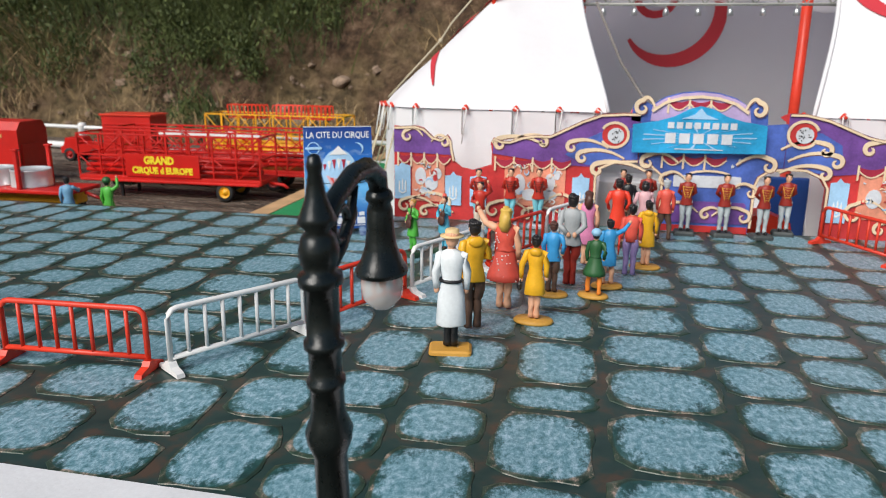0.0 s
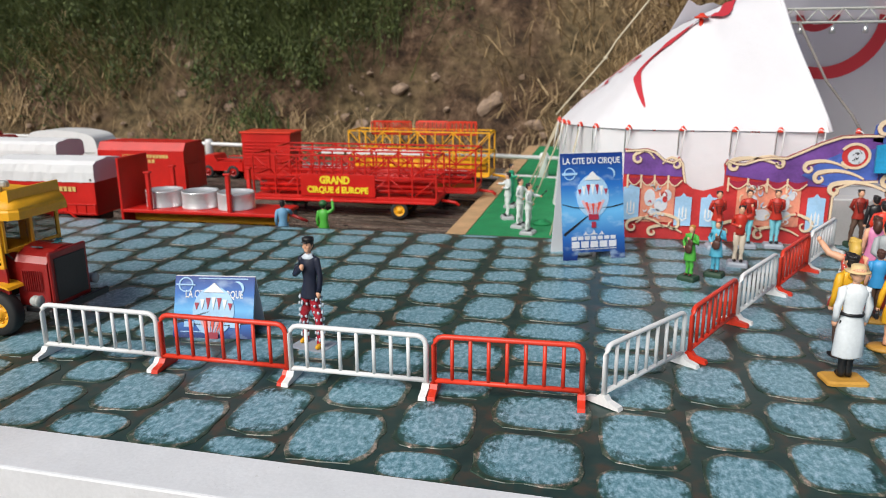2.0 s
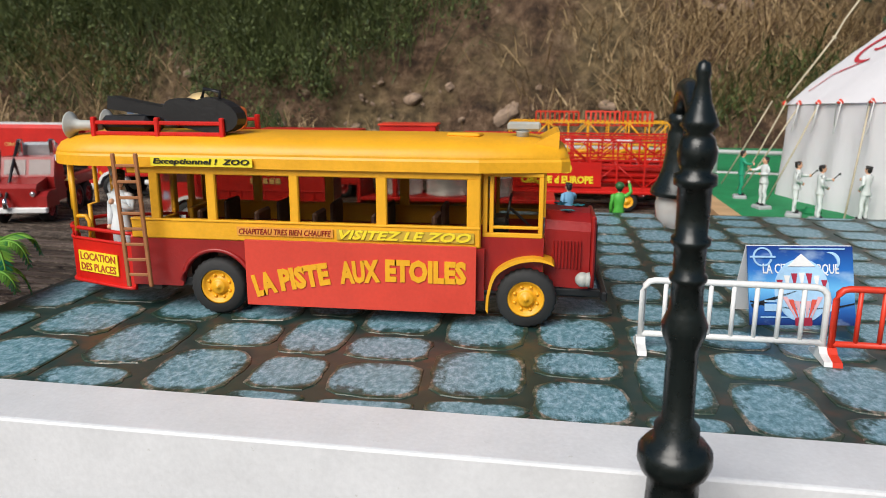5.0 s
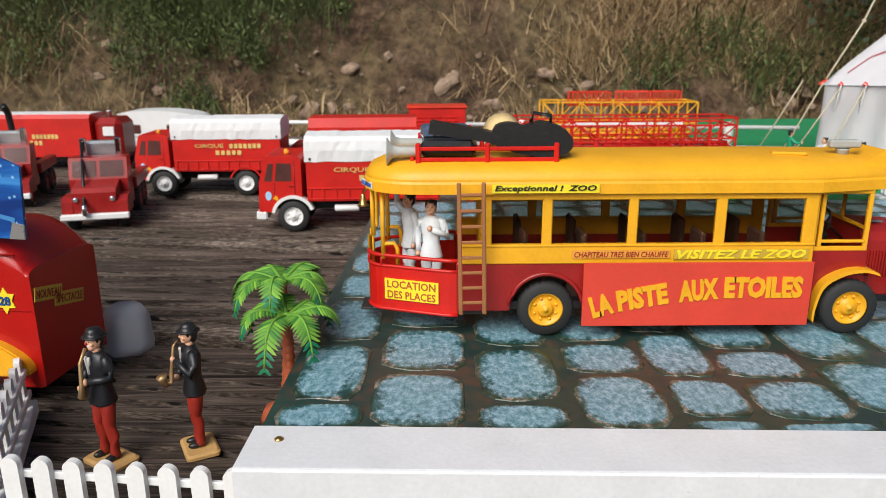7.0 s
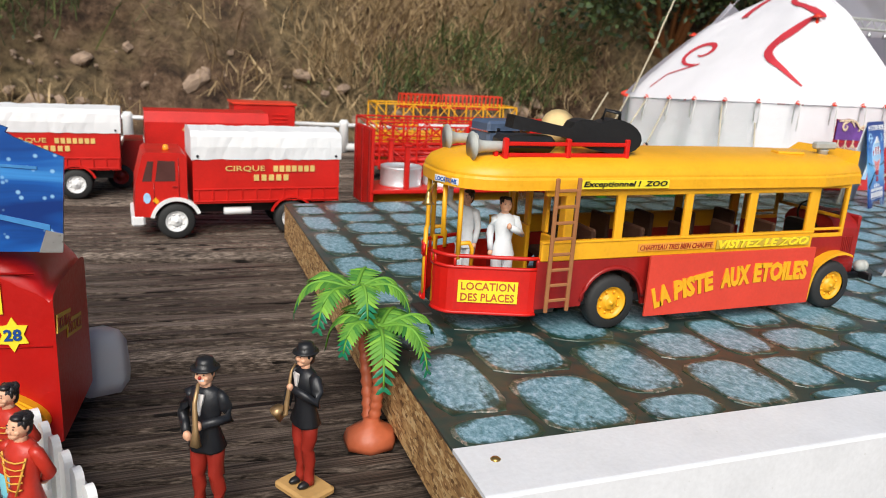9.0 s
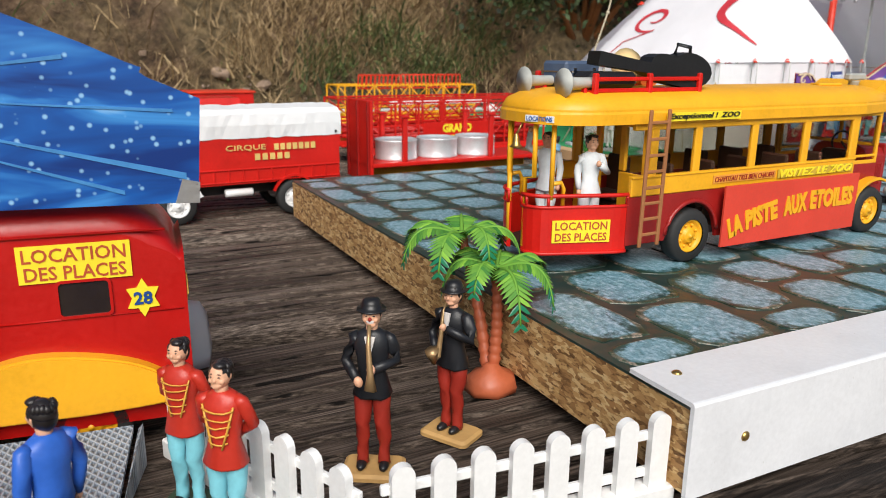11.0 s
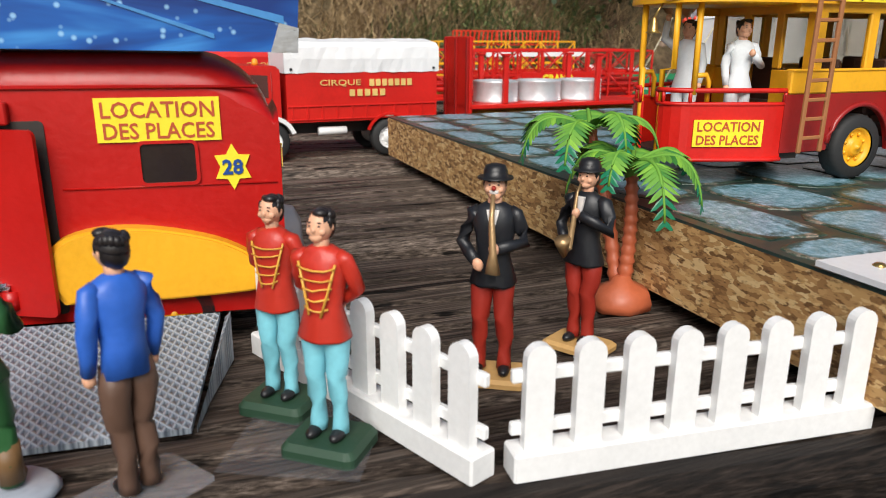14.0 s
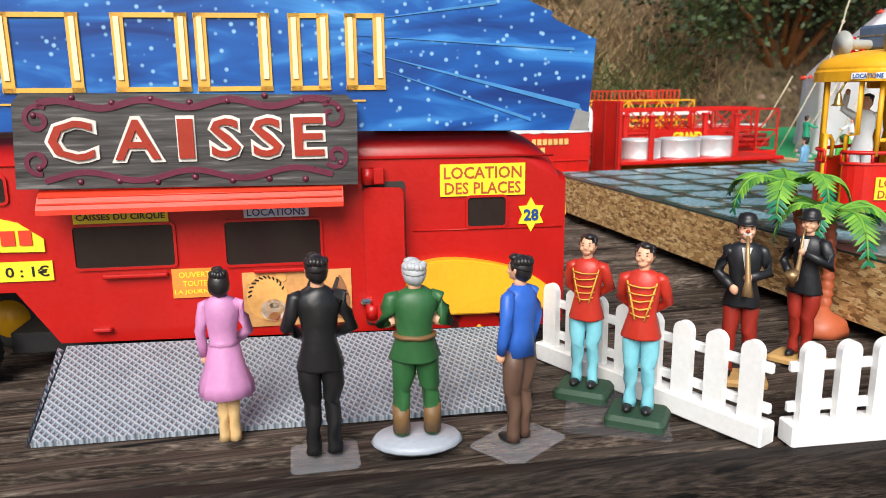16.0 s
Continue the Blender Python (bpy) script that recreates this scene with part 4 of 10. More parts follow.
    ms.prism(half + [(x, B - y) for x, y in half[::-1]], 0.0078, 0.0102, "z")
    ms.box((-0.0668, B / 2, 0.0052), (0.0045, 0.012, 0.0010), 0.0003)
    part("platform_floor", ms, DARK, root)
    ms = Mesher()
    ms.lathe([(0.0002, 0.0048), (0.0007, 0.0044), (0.0011, 0.0028), (0.0014, 0.0010), (0.0024, 0.0)], 10, (-0.0672, 0.020, 0.0450))
    ms.tube([(-0.0672, 0.020, 0.0495), (-0.0640, 0.020, 0.0545)], 0.0004, 5)
    part("bell", ms, BRASS, root, "small brass bell")
    # cab
    for y0, y1, sg in ((0.0030, 0.0046, -1), (B - 0.0046, B - 0.0030, 1)):
        ms = Mesher()
        frame_rect(ms, 0.0955, 0.1160, 0.0310, 0.0535, 0.0016, y0, y1)
        ms.box((0.0985, (y0 + y1) / 2, 0.0425), (0.0014, y1 - y0, 0.020), 0.0002)
        ms.box((0.1070, (y0 + y1) / 2, 0.0345), (0.0160, y1 - y0, 0.0010), 0.0002)
        cf = part("cab_frame", ms, YEL, root, "yellow cab door frame")
        ms = Mesher()
        ms.box((0.1060, (y0 + y1) / 2, 0.0425), (0.0190, 0.0004, 0.0200))
        part("cab_pane", ms, PANE, cf).visible_shadow = False
        ms = Mesher()
        ms.prism([(0.0955, 0.012), (0.1165, 0.012), (0.1165, 0.0312), (0.0955, 0.0312)], y0 + 0.0002, y1 - 0.0002)
        part("cab_side", ms, DKRED, root)
    ms = Mesher()
    for y in (0.0052, B / 2, B - 0.0052):
        ms.box((0.1162, y, 0.0460), (0.0012, 0.0016, 0.0152), 0.0002)
    ms.box((0.1162, B / 2, 0.0388), (0.0012, B - 0.009, 0.0014), 0.0002)
    part("windscreen_frame", ms, YEL, root)
    ms = Mesher()
    ms.box((0.1162, B / 2, 0.0460), (0.0004, B - 0.012, 0.0140))
    part("windscreen", ms, PANE, root).visible_shadow = False
    # bonnet with radiator and stars
    ms = Mesher()
    yb0, yb1 = 0.0085, B - 0.0085
    sec = [(yb0, 0.0130), (yb0, 0.0335), (yb0 + 0.002, 0.0365), (yb0 + 0.007, 0.0390), (B / 2, 0.0400), (yb1 - 0.007, 0.0390), (yb1 - 0.002, 0.0365), (yb1, 0.0335), (yb1, 0.0130)]
    vs = [(0.1168, y, z) for y, z in sec] + [(0.1325, B / 2 + (y - B / 2) * 0.94, z - 0.0010) for y, z in sec]
    k = len(sec)
    ms.add(vs, [tuple(range(k)), tuple(range(k, 2 * k))] + [(i, (i + 1) % k, (i + 1) % k + k, i + k) for i in range(k)], False)
    bon = part("bonnet", ms, DKRED, root, "dark red bonnet with louvres")
    for i in range(9):
        ms = Mesher()
        ms.box((0.1200 + i * 0.00115, yb0 - 0.0001, 0.0245), (0.0005, 0.0008, 0.0100), 0.0002)
        part("louvre", ms, DKRED, bon)
    ms = Mesher()
    ms.box((0.1335, B / 2, 0.0250), (0.0018, 0.0250, 0.0260), 0.0006)
    rad = part("radiator", ms, DKRED, root, "dark red radiator shell")
    ms = Mesher()
    ms.box((0.1345, B / 2, 0.0245), (0.0010, 0.0205, 0.0205), 0.0003)
    part("grille", ms, paint("grille_black", (0.02, 0.012, 0.012), 0.4), rad, "dark radiator grille")
    for x, y, z in ((0.1245, 0.0145, 0.03905), (0.1285, 0.0230, 0.03965), (0.1225, 0.0310, 0.03875)):
        ms = Mesher()
        st = [(math.cos(radians(90 + 36 * i)) * (0.0026 if i % 2 == 0 else 0.0010), math.sin(radians(90 + 36 * i)) * (0.0026 if i % 2 == 0 else 0.0010)) for i in range(10)]
        ms.prism(st, 0, 0.0003, "z")
        part("star", ms, paint("teal_sticker", (0.03, 0.28, 0.32), 0.4), bon, "teal star sticker", pose(x, y, z, -14 if y < 0.02 else 14 if y > 0.025 else 0))
    # mudguards, lamps, bumper
    for y0, sg in ((-0.0010, -1), (B - 0.0085, 1)):
        ms = Mesher()
        ctrl = smooth_line([(0.0972, 0.0060), (0.0976, 0.0120), (0.1000, 0.0195), (0.1065, 0.0238), (0.1140, 0.0250), (0.1195, 0.0236)], 5)
        inner = [(x + 0.0008, z - 0.0012) for x, z in ctrl]
        ms.prism(ctrl + inner[::-1], y0, y0 + 0.0095)
        part("mudguard", ms, YEL, root, "yellow front mudguard")
        ms = Mesher()
        yl = 0.0030 if sg < 0 else B - 0.0030
        ms.ball((0.1300, yl, 0.0172), (0.0026, 0.0026, 0.0026), 10, 7)
        ms.lathe([(0.0024, 0), (0.0027, 0.0014), (0.0002, 0.0018)], 12, (0.1310, yl, 0.0172), Matrix.Rotation(radians(90), 4, "Y"))
        part("headlamp", ms, GREY, root, "grey headlamp")
    ms = Mesher()
    ms.box((0.1375, B / 2, 0.0115), (0.0022, 0.040, 0.0034), 0.0005)
    ms.box((0.1285, 0.009, 0.0110), (0.018, 0.0024, 0.0026), 0.0004)
    ms.box((0.1285, B - 0.009, 0.0110), (0.018, 0.0024, 0.0026), 0.0004)
    part("bumper", ms, BLACK, root, "black bumper")
    for x in (0, 0.111):
        wheel(root, x, 0.0028, 0.0103, 0.0103, 0.0068, YEL, 8, -1)
        wheel(root, x, B - 0.0028, 0.0103, 0.0103, 0.0068, YEL, 8, 1)
    for x in (0, 0.111):
        ms = Mesher()
        ms.tube([(x, 0.004, 0.0103), (x, B - 0.004, 0.0103)], 0.0012, 6)
        part("axle", ms, BLACK, root)
    # seats and steering wheel
    for i in range(5):
        for y in (0.0105, 0.0335):
            ms = Mesher()
            x = -0.011 + i * 0.0215
            ms.box((x, y, 0.0215), (0.0080, 0.0125, 0.0036), 0.0008)
            ms.box((x + 0.0035, y, 0.0300), (0.0020, 0.0125, 0.0150), 0.0007)
            ms.box((x, y, 0.0164), (0.004, 0.008, 0.0068))
            part("seat", ms, paint("seat_brown", (0.07, 0.03, 0.02), 0.6), root, "dark brown bench seat")
    ms = Mesher()
    ms.tube([(0.1040 + 0.0008 * math.sin(a), 0.0130 + 0.0045 * math.cos(a), 0.0400 + 0.0045 * math.sin(a)) for a in [math.tau * i / 16 for i in range(17)]], 0.0005, 5)
    ms.tube([(0.1040, 0.0130, 0.0400), (0.1120, 0.0130, 0.0330)], 0.0005, 5)
    part("steering_wheel", ms, BLACK, root)
    ms = Mesher()
    ms.box((0.1010, 0.0130, 0.0300), (0.0060, 0.0120, 0.0140), 0.0012)
    part("driver_seat", ms, BLACK, root)
    # side board with arched lettering
    ms = Mesher()
    ms.box((0.0533, -0.0036, 0.0171), (0.0815, 0.0010, 0.0236), 0.0001)
    sb = part("side_board", ms, SIGNRED, root, "red card board with yellow lettering")
    text = "LA PISTE AUX ETOILES"
    for (w, x, z, rot, wd) in (("LA", 0.0193, 0.0133, 16, 0.0080), ("PISTE", 0.0338, 0.0163, 10, 0.0182), ("AUX", 0.0537, 0.0188, 5, 0.0142), ("ETOILES", 0.0768, 0.0197, 0, 0.0280)):
        lettering(w, 0.0081, YEL, sb, pose(x, -0.0043, z, 0, -rot, 0), wd, bold=0.055, depth=0.0004)
    # stickers
    ms = Mesher()
    ms.box((-0.0018, -0.0006, 0.0556), (0.0370, 0.0003, 0.0030))
    st = part("sticker", ms, LEMON, root, "yellow sticker above the windows", pose(0, -0.0026, 0))
    lettering("Exceptionnel !  ZOO", 0.0025, BLACK, st, pose(-0.0018, -0.0010, 0.0556), 0.0350, bold=0.02, shear=0.2)
    ms = Mesher()
    ms.box((0.0262, -0.0007, 0.0313), (0.0350, 0.0003, 0.0030))
    st = part("sticker", ms, paint("ochre_sticker", (0.75, 0.33, 0.05), 0.45), root)
    lettering("CHAPITEAU TRES BIEN CHAUFFE", 0.0020, DKRED, st, pose(0.0262, -0.0010, 0.0313), 0.0335, shear=0.2)
    ms = Mesher()
    ms.box((0.0690, -0.0008, 0.0311), (0.0480, 0.0003, 0.0036))
    st = part("sticker", ms, paint("mustard_sticker", (0.55, 0.38, 0.04), 0.45), root)
    lettering("VISITEZ LE ZOO", 0.0033, LEMON, st, pose(0.0690, -0.0011, 0.0312), 0.0460, bold=0.03, shear=0.3, depth=0.0005)
    ms = Mesher()
    ms.box((0, 0, 0), (0.0212, 0.0004, 0.0080))
    st = part("sticker", ms, LEMON, root, "yellow sticker with red-brown words", pose(-0.0489, 0.0046, 0.0162, 0, 0, -19.6))
    wordred = paint("word_red", (0.45, 0.07, 0.02), 0.5)
    lettering("LOCATION", 0.0029, wordred, st, pose(0, -0.0003, 0.0020), 0.0190, bold=0.012)
    lettering("DES PLACES", 0.0029, wordred, st, pose(0, -0.0003, -0.0020), 0.0190, bold=0.012)
    ms = Mesher()
    ms.box((0, 0, 0), (0.0110, 0.0003, 0.0022))
    st = part("sticker", ms, WHITE, root, "small white sticker", pose(-0.0646, 0.0105, 0.0553, 0, 0, -66))
    lettering("LOCATIONS", 0.0015, paint("word_blue", (0.02, 0.10, 0.4), 0.5), st, pose(0, -0.0003, 0), 0.0098, bold=0.01)
    # ladder
    lad = thing("ladder", "brown plastic ladder leaning on the bus side", "ladder", pose(-0.0268, -0.0042, 0.0107, 2, -1, 0))
    for x in (-0.0042, 0.0042):
        ms = Mesher()
        ms.box((x, 0, 0.0240), (0.0015, 0.0011, 0.0480), 0.0003)
        part("rail", ms, BROWN, lad)
    for i in range(8):
        ms = Mesher()
        ms.box((0, 0, 0.0045 + i * 0.0056), (0.0072, 0.0008, 0.0011), 0.0002)
        part("rung", ms, BROWN, lad)
    # rack
    rk = thing("roof_rack", "red plastic luggage rack on the bus roof", "rack", pose(-0.0215, 0.0235, 0.0605))
    for y in (-0.0165, 0.0165):
        for z in (0.0040, 0.0078):
            ms = Mesher()
            ms.box((0, y, z), (0.0500, 0.0012, 0.0014), 0.0003)
            part("bar", ms, RED, rk)
    for x in (-0.0243, 0.0, 0.0243):
        ms = Mesher()
        ms.box((x, -0.0165, 0.0043), (0.0018, 0.0022, 0.0110), 0.0004)
        ms.box((x, 0.0165, 0.0043), (0.0018, 0.0022, 0.0110), 0.0004)
        ms.box((x, 0, 0.0035), (0.0016, 0.0330, 0.0012), 0.0003)
        part("bracket", ms, RED, rk)
    rz = 0.0650
    # luggage
    ms = Mesher()
    ms.box((0, 0, 0.0045), (0.0180, 0.0125, 0.0090), 0.0010)
    sc = thing("suitcase", "grey-blue suitcase with chrome clasps on the rack", "suitcase", pose(-0.0360, 0.0330, rz, 0, 0, 8))
    slate = paint("slate_blue", (0.06, 0.09, 0.15), 0.45)
    part("body", ms, slate, sc)
    ms = Mesher()
    ms.box((0, 0, 0.0052), (0.0184, 0.0129, 0.0006))
    for x in (-0.005, 0.005):
        ms.box((x, -0.0066, 0.0054), (0.0014, 0.0006, 0.0022))
    part("clasp", ms, CHROME, sc)
    ms = Mesher()
    ms.box((0, 0, 0.0028), (0.0200, 0.0120, 0.0056), 0.0016)
    solo("bag", ms, BLACK, "black soft travel bag on the rack", "bag", pose(-0.0350, 0.0150, rz, 0, 0, -6))
    gc = thing("guitar_case", "black guitar case lying on the luggage", "case", pose(-0.0150, 0.0120, rz + 0.0062, 0, 9, -4))
    ms = Mesher()
    ol = [(-0.0270, 0.0022), (-0.0050, 0.0018)] + arc(0.0020, 0.0020, 0.0070, 150, 60, 5, 0.0040) + arc(0.0130, 0.0020, 0.0110, 100, -90, 10, 0.0062) + [(0.004, -0.004), (-0.0060, -0.0018), (-0.0270, -0.0024)]
    ms.prism(ol, -0.0035, 0.0035)
    part("body", ms, BLACK, gc)
    ms = Mesher()
    ms.tube([(0.0080, 0, 0.0070), (0.0084, 0, 0.0105), (0.0145, 0, 0.0105), (0.0150, 0, 0.0072)], 0.0007, 6)
    part("handle", ms, BLACK, gc)
    ms = Mesher()
    ms.lathe([(0.0001, 0.0030), (0.0030, 0.0028), (0.0040, 0.0008), (0.0072, 0.0)], 16)
    solo("straw_hat", ms, paint("straw", (0.72, 0.52, 0.24), 0.8), "pale straw hat among the luggage", "hat", pose(-0.0150, 0.0260, rz + 0.0070, 75, 0, -10))
    ms = Mesher()
    ms.prism(rrect(-0.0045, 0, 0.0045, 0.0085, 0.002), -0.0015, 0.0015)
    solo("orange_box", ms, paint("orange_plastic", (0.8, 0.17, 0.03), 0.45), "orange case standing in the rack", "case", pose(-0.0020, 0.0290, rz))
    for y in (0.0100, 0.0330):
        hn = thing("loudspeaker_horn", "grey loudspeaker horn on a red foot", "loudspeaker", pose(-0.0480, y, 0.0622), "loudspeakers on the bus roof")
        ms = Mesher()
        ms.lathe([(0.0050, 0.0), (0.0048, 0.0004), (0.0026, 0.0018), (0.0019, 0.0040), (0.0018, 0.0120), (0.0015, 0.0124)], 16, (-0.0090, 0, 0.0048), Matrix.Rotation(radians(90), 4, "Y"))
        part("horn", ms, GREY, hn)
        ms = Mesher()
        ms.lathe([(0.0012, 0.0), (0.0012, 0.00015)], 10, (-0.0078, 0, 0.0048), Matrix.Rotation(radians(90), 4, "Y"))
        part("throat", ms, BLACK, hn)
        ms = Mesher()
        ms.box((0, 0, 0.0014), (0.0014, 0.0022, 0.0036), 0.0003)
        ms.box((-0.0004, 0, -0.0002), (0.0034, 0.0026, 0.0012), 0.0003)
        part("foot", ms, RED, hn)


build_bus()

# ---- tent fittings ----


def build_tent_fittings():
    # red swirls on the roof
    ctrl = smooth_line([(219, 0.05), (213.5, 0.11), (209.5, 0.17), (211, 0.22), (217, 0.27), (219, 0.33), (212, 0.44), (204, 0.54), (201, 0.66)], 8)
    roof_band(ctrl, [0.001 + 0.010 * math.sin(math.pi * min(i / 64, 1)) ** 0.8 for i in range(65)])
    sp = [(188 + 6.5 * r * math.cos(th), 0.21 + 0.07 * r * math.sin(th)) for r, th in [(0.25 + 0.75 * i / 30, -2.0 + 7.2 * i / 30) for i in range(31)]]
    roof_band(sp + [(183.5, 0.10), (182, 0.04)], [0.0015 + 0.0045 * math.sin(math.pi * i / 32) for i in range(33)])
    roof_band(smooth_line([(190, 0.40), (187, 0.48), (184, 0.58), (181, 0.70)], 6), 0.007)
    sp = [(318 + 7 * r * math.cos(th), 0.34 + 0.14 * r * math.sin(th)) for r, th in [(0.35 + 0.65 * i / 30, 0.6 + 4.6 * i / 30) for i in range(31)]]
    roof_band(sp, [0.002 + 0.009 * math.sin(math.pi * i / 30) for i in range(31)])
    # quarter-pole caps and guy ropes
    for (px, py), h in POLES:
        d = Vector((px, py)) - TC
        a = math.degrees(math.atan2(d.y, d.x))
        v = 1 - d.length / (eave_pt(a) - TC).length
        p = roof_at(a, v)
        ms = Mesher()
        ms.lathe([(0.0050, 0), (0.0056, 0.0012), (0.0030, 0.0020), (0.0012, 0.0040)], 12, p - Vector((0, 0, 0.0006)))
        part("pole_cap", ms, BRIGHT, tent, "red cap on a quarter pole")
        ms = Mesher()
        ms.tube([(p.x, p.y, BASE_Z), (p.x, p.y, p.z - 0.001)], 0.0015, 8)
        part("quarter_pole", ms, BRIGHT, tent)
    # masts and ridge
    for x in (0.692, 0.512):
        ms = Mesher()
        ms.tube([(x, 0.435, BASE_Z), (x, 0.435, 0.173)], 0.0042, 12)
        part("mast", ms, BRIGHT, tent, "red mast")
    # lighting truss across the opening
    tr = thing("lighting_truss", "grey metal lighting truss hung with small lamps", "truss", pose(0.602, 0.40, 0.1500))
    for y, z in ((-0.006, 0), (0.006, 0), (-0.006, 0.0105), (0.006, 0.0105)):
        ms = Mesher()
        ms.tube([(-0.118, y, z), (0.118, y, z)], 0.0008, 6)
        part("chord", ms, GREY, tr)
    for i in range(26):
        x = -0.115 + i * 0.0092
        ms = Mesher()
        z0, z1 = (0, 0.0105) if i % 2 else (0.0105, 0)
        ms.tube([(x, -0.006, z0), (x + 0.0092, -0.006, z1)], 0.0005, 5)
        part("brace", ms, GREY, tr)
    for x in (-0.096, -0.072, -0.048, -0.024, 0.0, 0.024, 0.048, 0.072):
        sp = thing("spotlight", "small clear spotlight hanging from the truss", "lamp", pose(0.602 + x, 0.394, 0.1500), "spotlights on the truss")
        ms = Mesher()
        ms.tube([(0, 0, 0.0), (0, 0, -0.003)], 0.0004, 5)
        part("hanger", ms, GREY, sp)
        ms = Mesher()
        ms.lathe([(0.0010, 0), (0.0022, -0.0022), (0.0026, -0.0058), (0.0018, -0.0062)], 10, (0, 0, -0.0028))
        part("housing", ms, SILVER, sp)
    for x in (0.486, 0.718):
        ms = Mesher()
        ms.tube([(x, 0.40, BASE_Z), (x, 0.40, 0.160)], 0.0016, 8)
        part("truss_leg", ms, GREY, tr, M=Matrix.Translation((-0.602, -0.40, -0.15)))
    # inner lining with a red swirl
    ms = Mesher()
    n = 40
    vs, fs = [], []
    for i in range(n + 1):
        a = 25 + 130 * i / n
        for k in range(7):
            f = k / 6
            x = TC.x + 0.225 * math.cos(radians(a))
            y = 0.45 + 0.18 * math.sin(radians(a)) - 0.07 * f * f
            vs.append((x * (1 - 0.25 * f * f) + TC.x * 0.25 * f * f, y, BASE_Z + 0.0003 + f * 0.190 + 0.002 * math.sin(i * 1.3)))
    for i in range(n):
        for k in range(6):
            b = i * 7 + k
            fs.append((b, b + 1, b + 8, b + 7))
    ms.add(vs, fs, True)
    lining = solo("tent_lining", ms, LINING, "pale inner canvas wall with a red swirl", "canvas")
    ms = Mesher()
    pts = [(0.602 + 0.046 * math.cos(radians(t)), 0.150 + 0.043 * math.sin(radians(t))) for t in range(-150, 60, 8)]
    ms.ribbon(pts, [0.002 + 0.013 * math.sin(math.pi * (i + 1) / (len(pts) + 1)) for i in range(len(pts))], 0.6265, 0.6275)
    ms.ribbon([(0.585 + 0.018 * math.cos(radians(t)), 0.168 + 0.016 * math.sin(radians(t))) for t in range(160, 380, 10)], 0.007, 0.6235, 0.6245)
    ms.v = [(x, 0.45 + 0.18 * math.sqrt(max(1 - ((x - TC.x) / 0.235) ** 2, 0)) - 0.07 * ((z - BASE_Z) / 0.190) ** 2 - 0.004 + (y - 0.62) * 0.1, z) for x, y, z in ms.v]
    part("red_swirl", ms, RED_SWIRL, lining, "red swirl printed on the canvas")
    # cords from the quarter poles and guy ropes at the corner
    rope = paint("cream_rope", (0.55, 0.48, 0.34), 0.8, grain=2500, bumps=0.3)
    gr = [((0.340, 0.450, 0.066), (0.300, 0.470, BASE_Z)), ((0.337, 0.480, 0.066), (0.306, 0.500, BASE_Z)), ((0.336, 0.520, 0.066), (0.300, 0.540, BASE_Z)), ((0.345, 0.420, 0.067), (0.314, 0.432, BASE_Z)), ((0.360, 0.360, 0.068), (0.340, 0.330, BASE_Z)), ((0.378, 0.335, 0.069), (0.362, 0.305, BASE_Z))]
    for a, b in gr:
        ms = Mesher()
        ms.tube([a, ((a[0] + b[0]) / 2, (a[1] + b[1]) / 2, (a[2] + b[2]) / 2 - 0.001), b], 0.0007, 6)
        solo("guy_rope", ms, rope, "cream guy rope pegged into the green base", "rope", None, "guy ropes of the tent")
    ms = Mesher()
    a, b = Vector((0.334, 0.470, 0.070)), Vector((0.470, 0.560, 0.245))
    ms.tube([a, a.lerp(b, 0.33) + Vector((0, 0, -0.004)), a.lerp(b, 0.4), a.lerp(b, 0.7), b], 0.0009, 6)
    ms.ball(a.lerp(b, 0.33) + Vector((0, 0, -0.004)), 0.0022, 8, 6)
    ms.ball(a.lerp(b, 0.72), 0.0020, 8, 6)
    solo("guy_rope", ms, rope, "knotted cream rope up to the tent peak", "rope", None, "guy ropes of the tent")
    ms = Mesher()
    ms.tube([(0.524, 0.375, 0.150), (0.545, 0.36, 0.105), (0.562, 0.345, 0.080), (0.572, 0.335, 0.060)], 0.0011, 6)
    solo("hanging_cord", ms, paint("grey_cord", (0.2, 0.18, 0.17), 0.8), "dark twisted cord hanging in the opening", "cord")
    for x, y, z in ((0.352, 0.312, 0.0), (0.372, 0.300, 0.0), (0.330, 0.37, 0.0)):
        ms = Mesher()
        ms.lathe([(0.0085, 0.0), (0.0080, 0.0022), (0.0040, 0.0028), (0.0038, 0.0045), (0.0010, 0.0048)], 16, (0, 0, 0))
        solo("green_weight", ms, GREENFELT, "round green plastic weight beside the tent", "weight", pose(x, y, BASE_Z), "green weights")


build_tent_fittings()

# ---- printed front of the circus ----
PURPLE = paint("purple_print", (0.17, 0.065, 0.30), 0.4, var=0.45)
BLUEP = paint("blue_print", (0.07, 0.13, 0.46), 0.4, var=0.5)
CREAM = paint("cream_print", (0.80, 0.62, 0.42), 0.45, var=0.15)
LILAC = paint("lilac_print", (0.48, 0.36, 0.60), 0.45, var=0.2)
BURG = paint("burgundy_print", (0.36, 0.02, 0.05), 0.42, var=0.25)
PALEB = paint("pale_blue_print", (0.36, 0.58, 0.80), 0.42, var=0.2)
SALMON = paint("salmon_print", (0.75, 0.28, 0.18), 0.45, var=0.35)
CYAN = paint("cyan_print", (0.02, 0.33, 0.62), 0.35, var=0.35)
PALEG = paint("pale_grey_print", (0.62, 0.64, 0.68), 0.5, var=0.2)
VERMI = paint("vermilion_print", (0.55, 0.035, 0.035), 0.4, var=0.3)
SCROLLEDGE = paint("umber_scroll_edge", (0.20, 0.075, 0.06), 0.45, var=0.2)


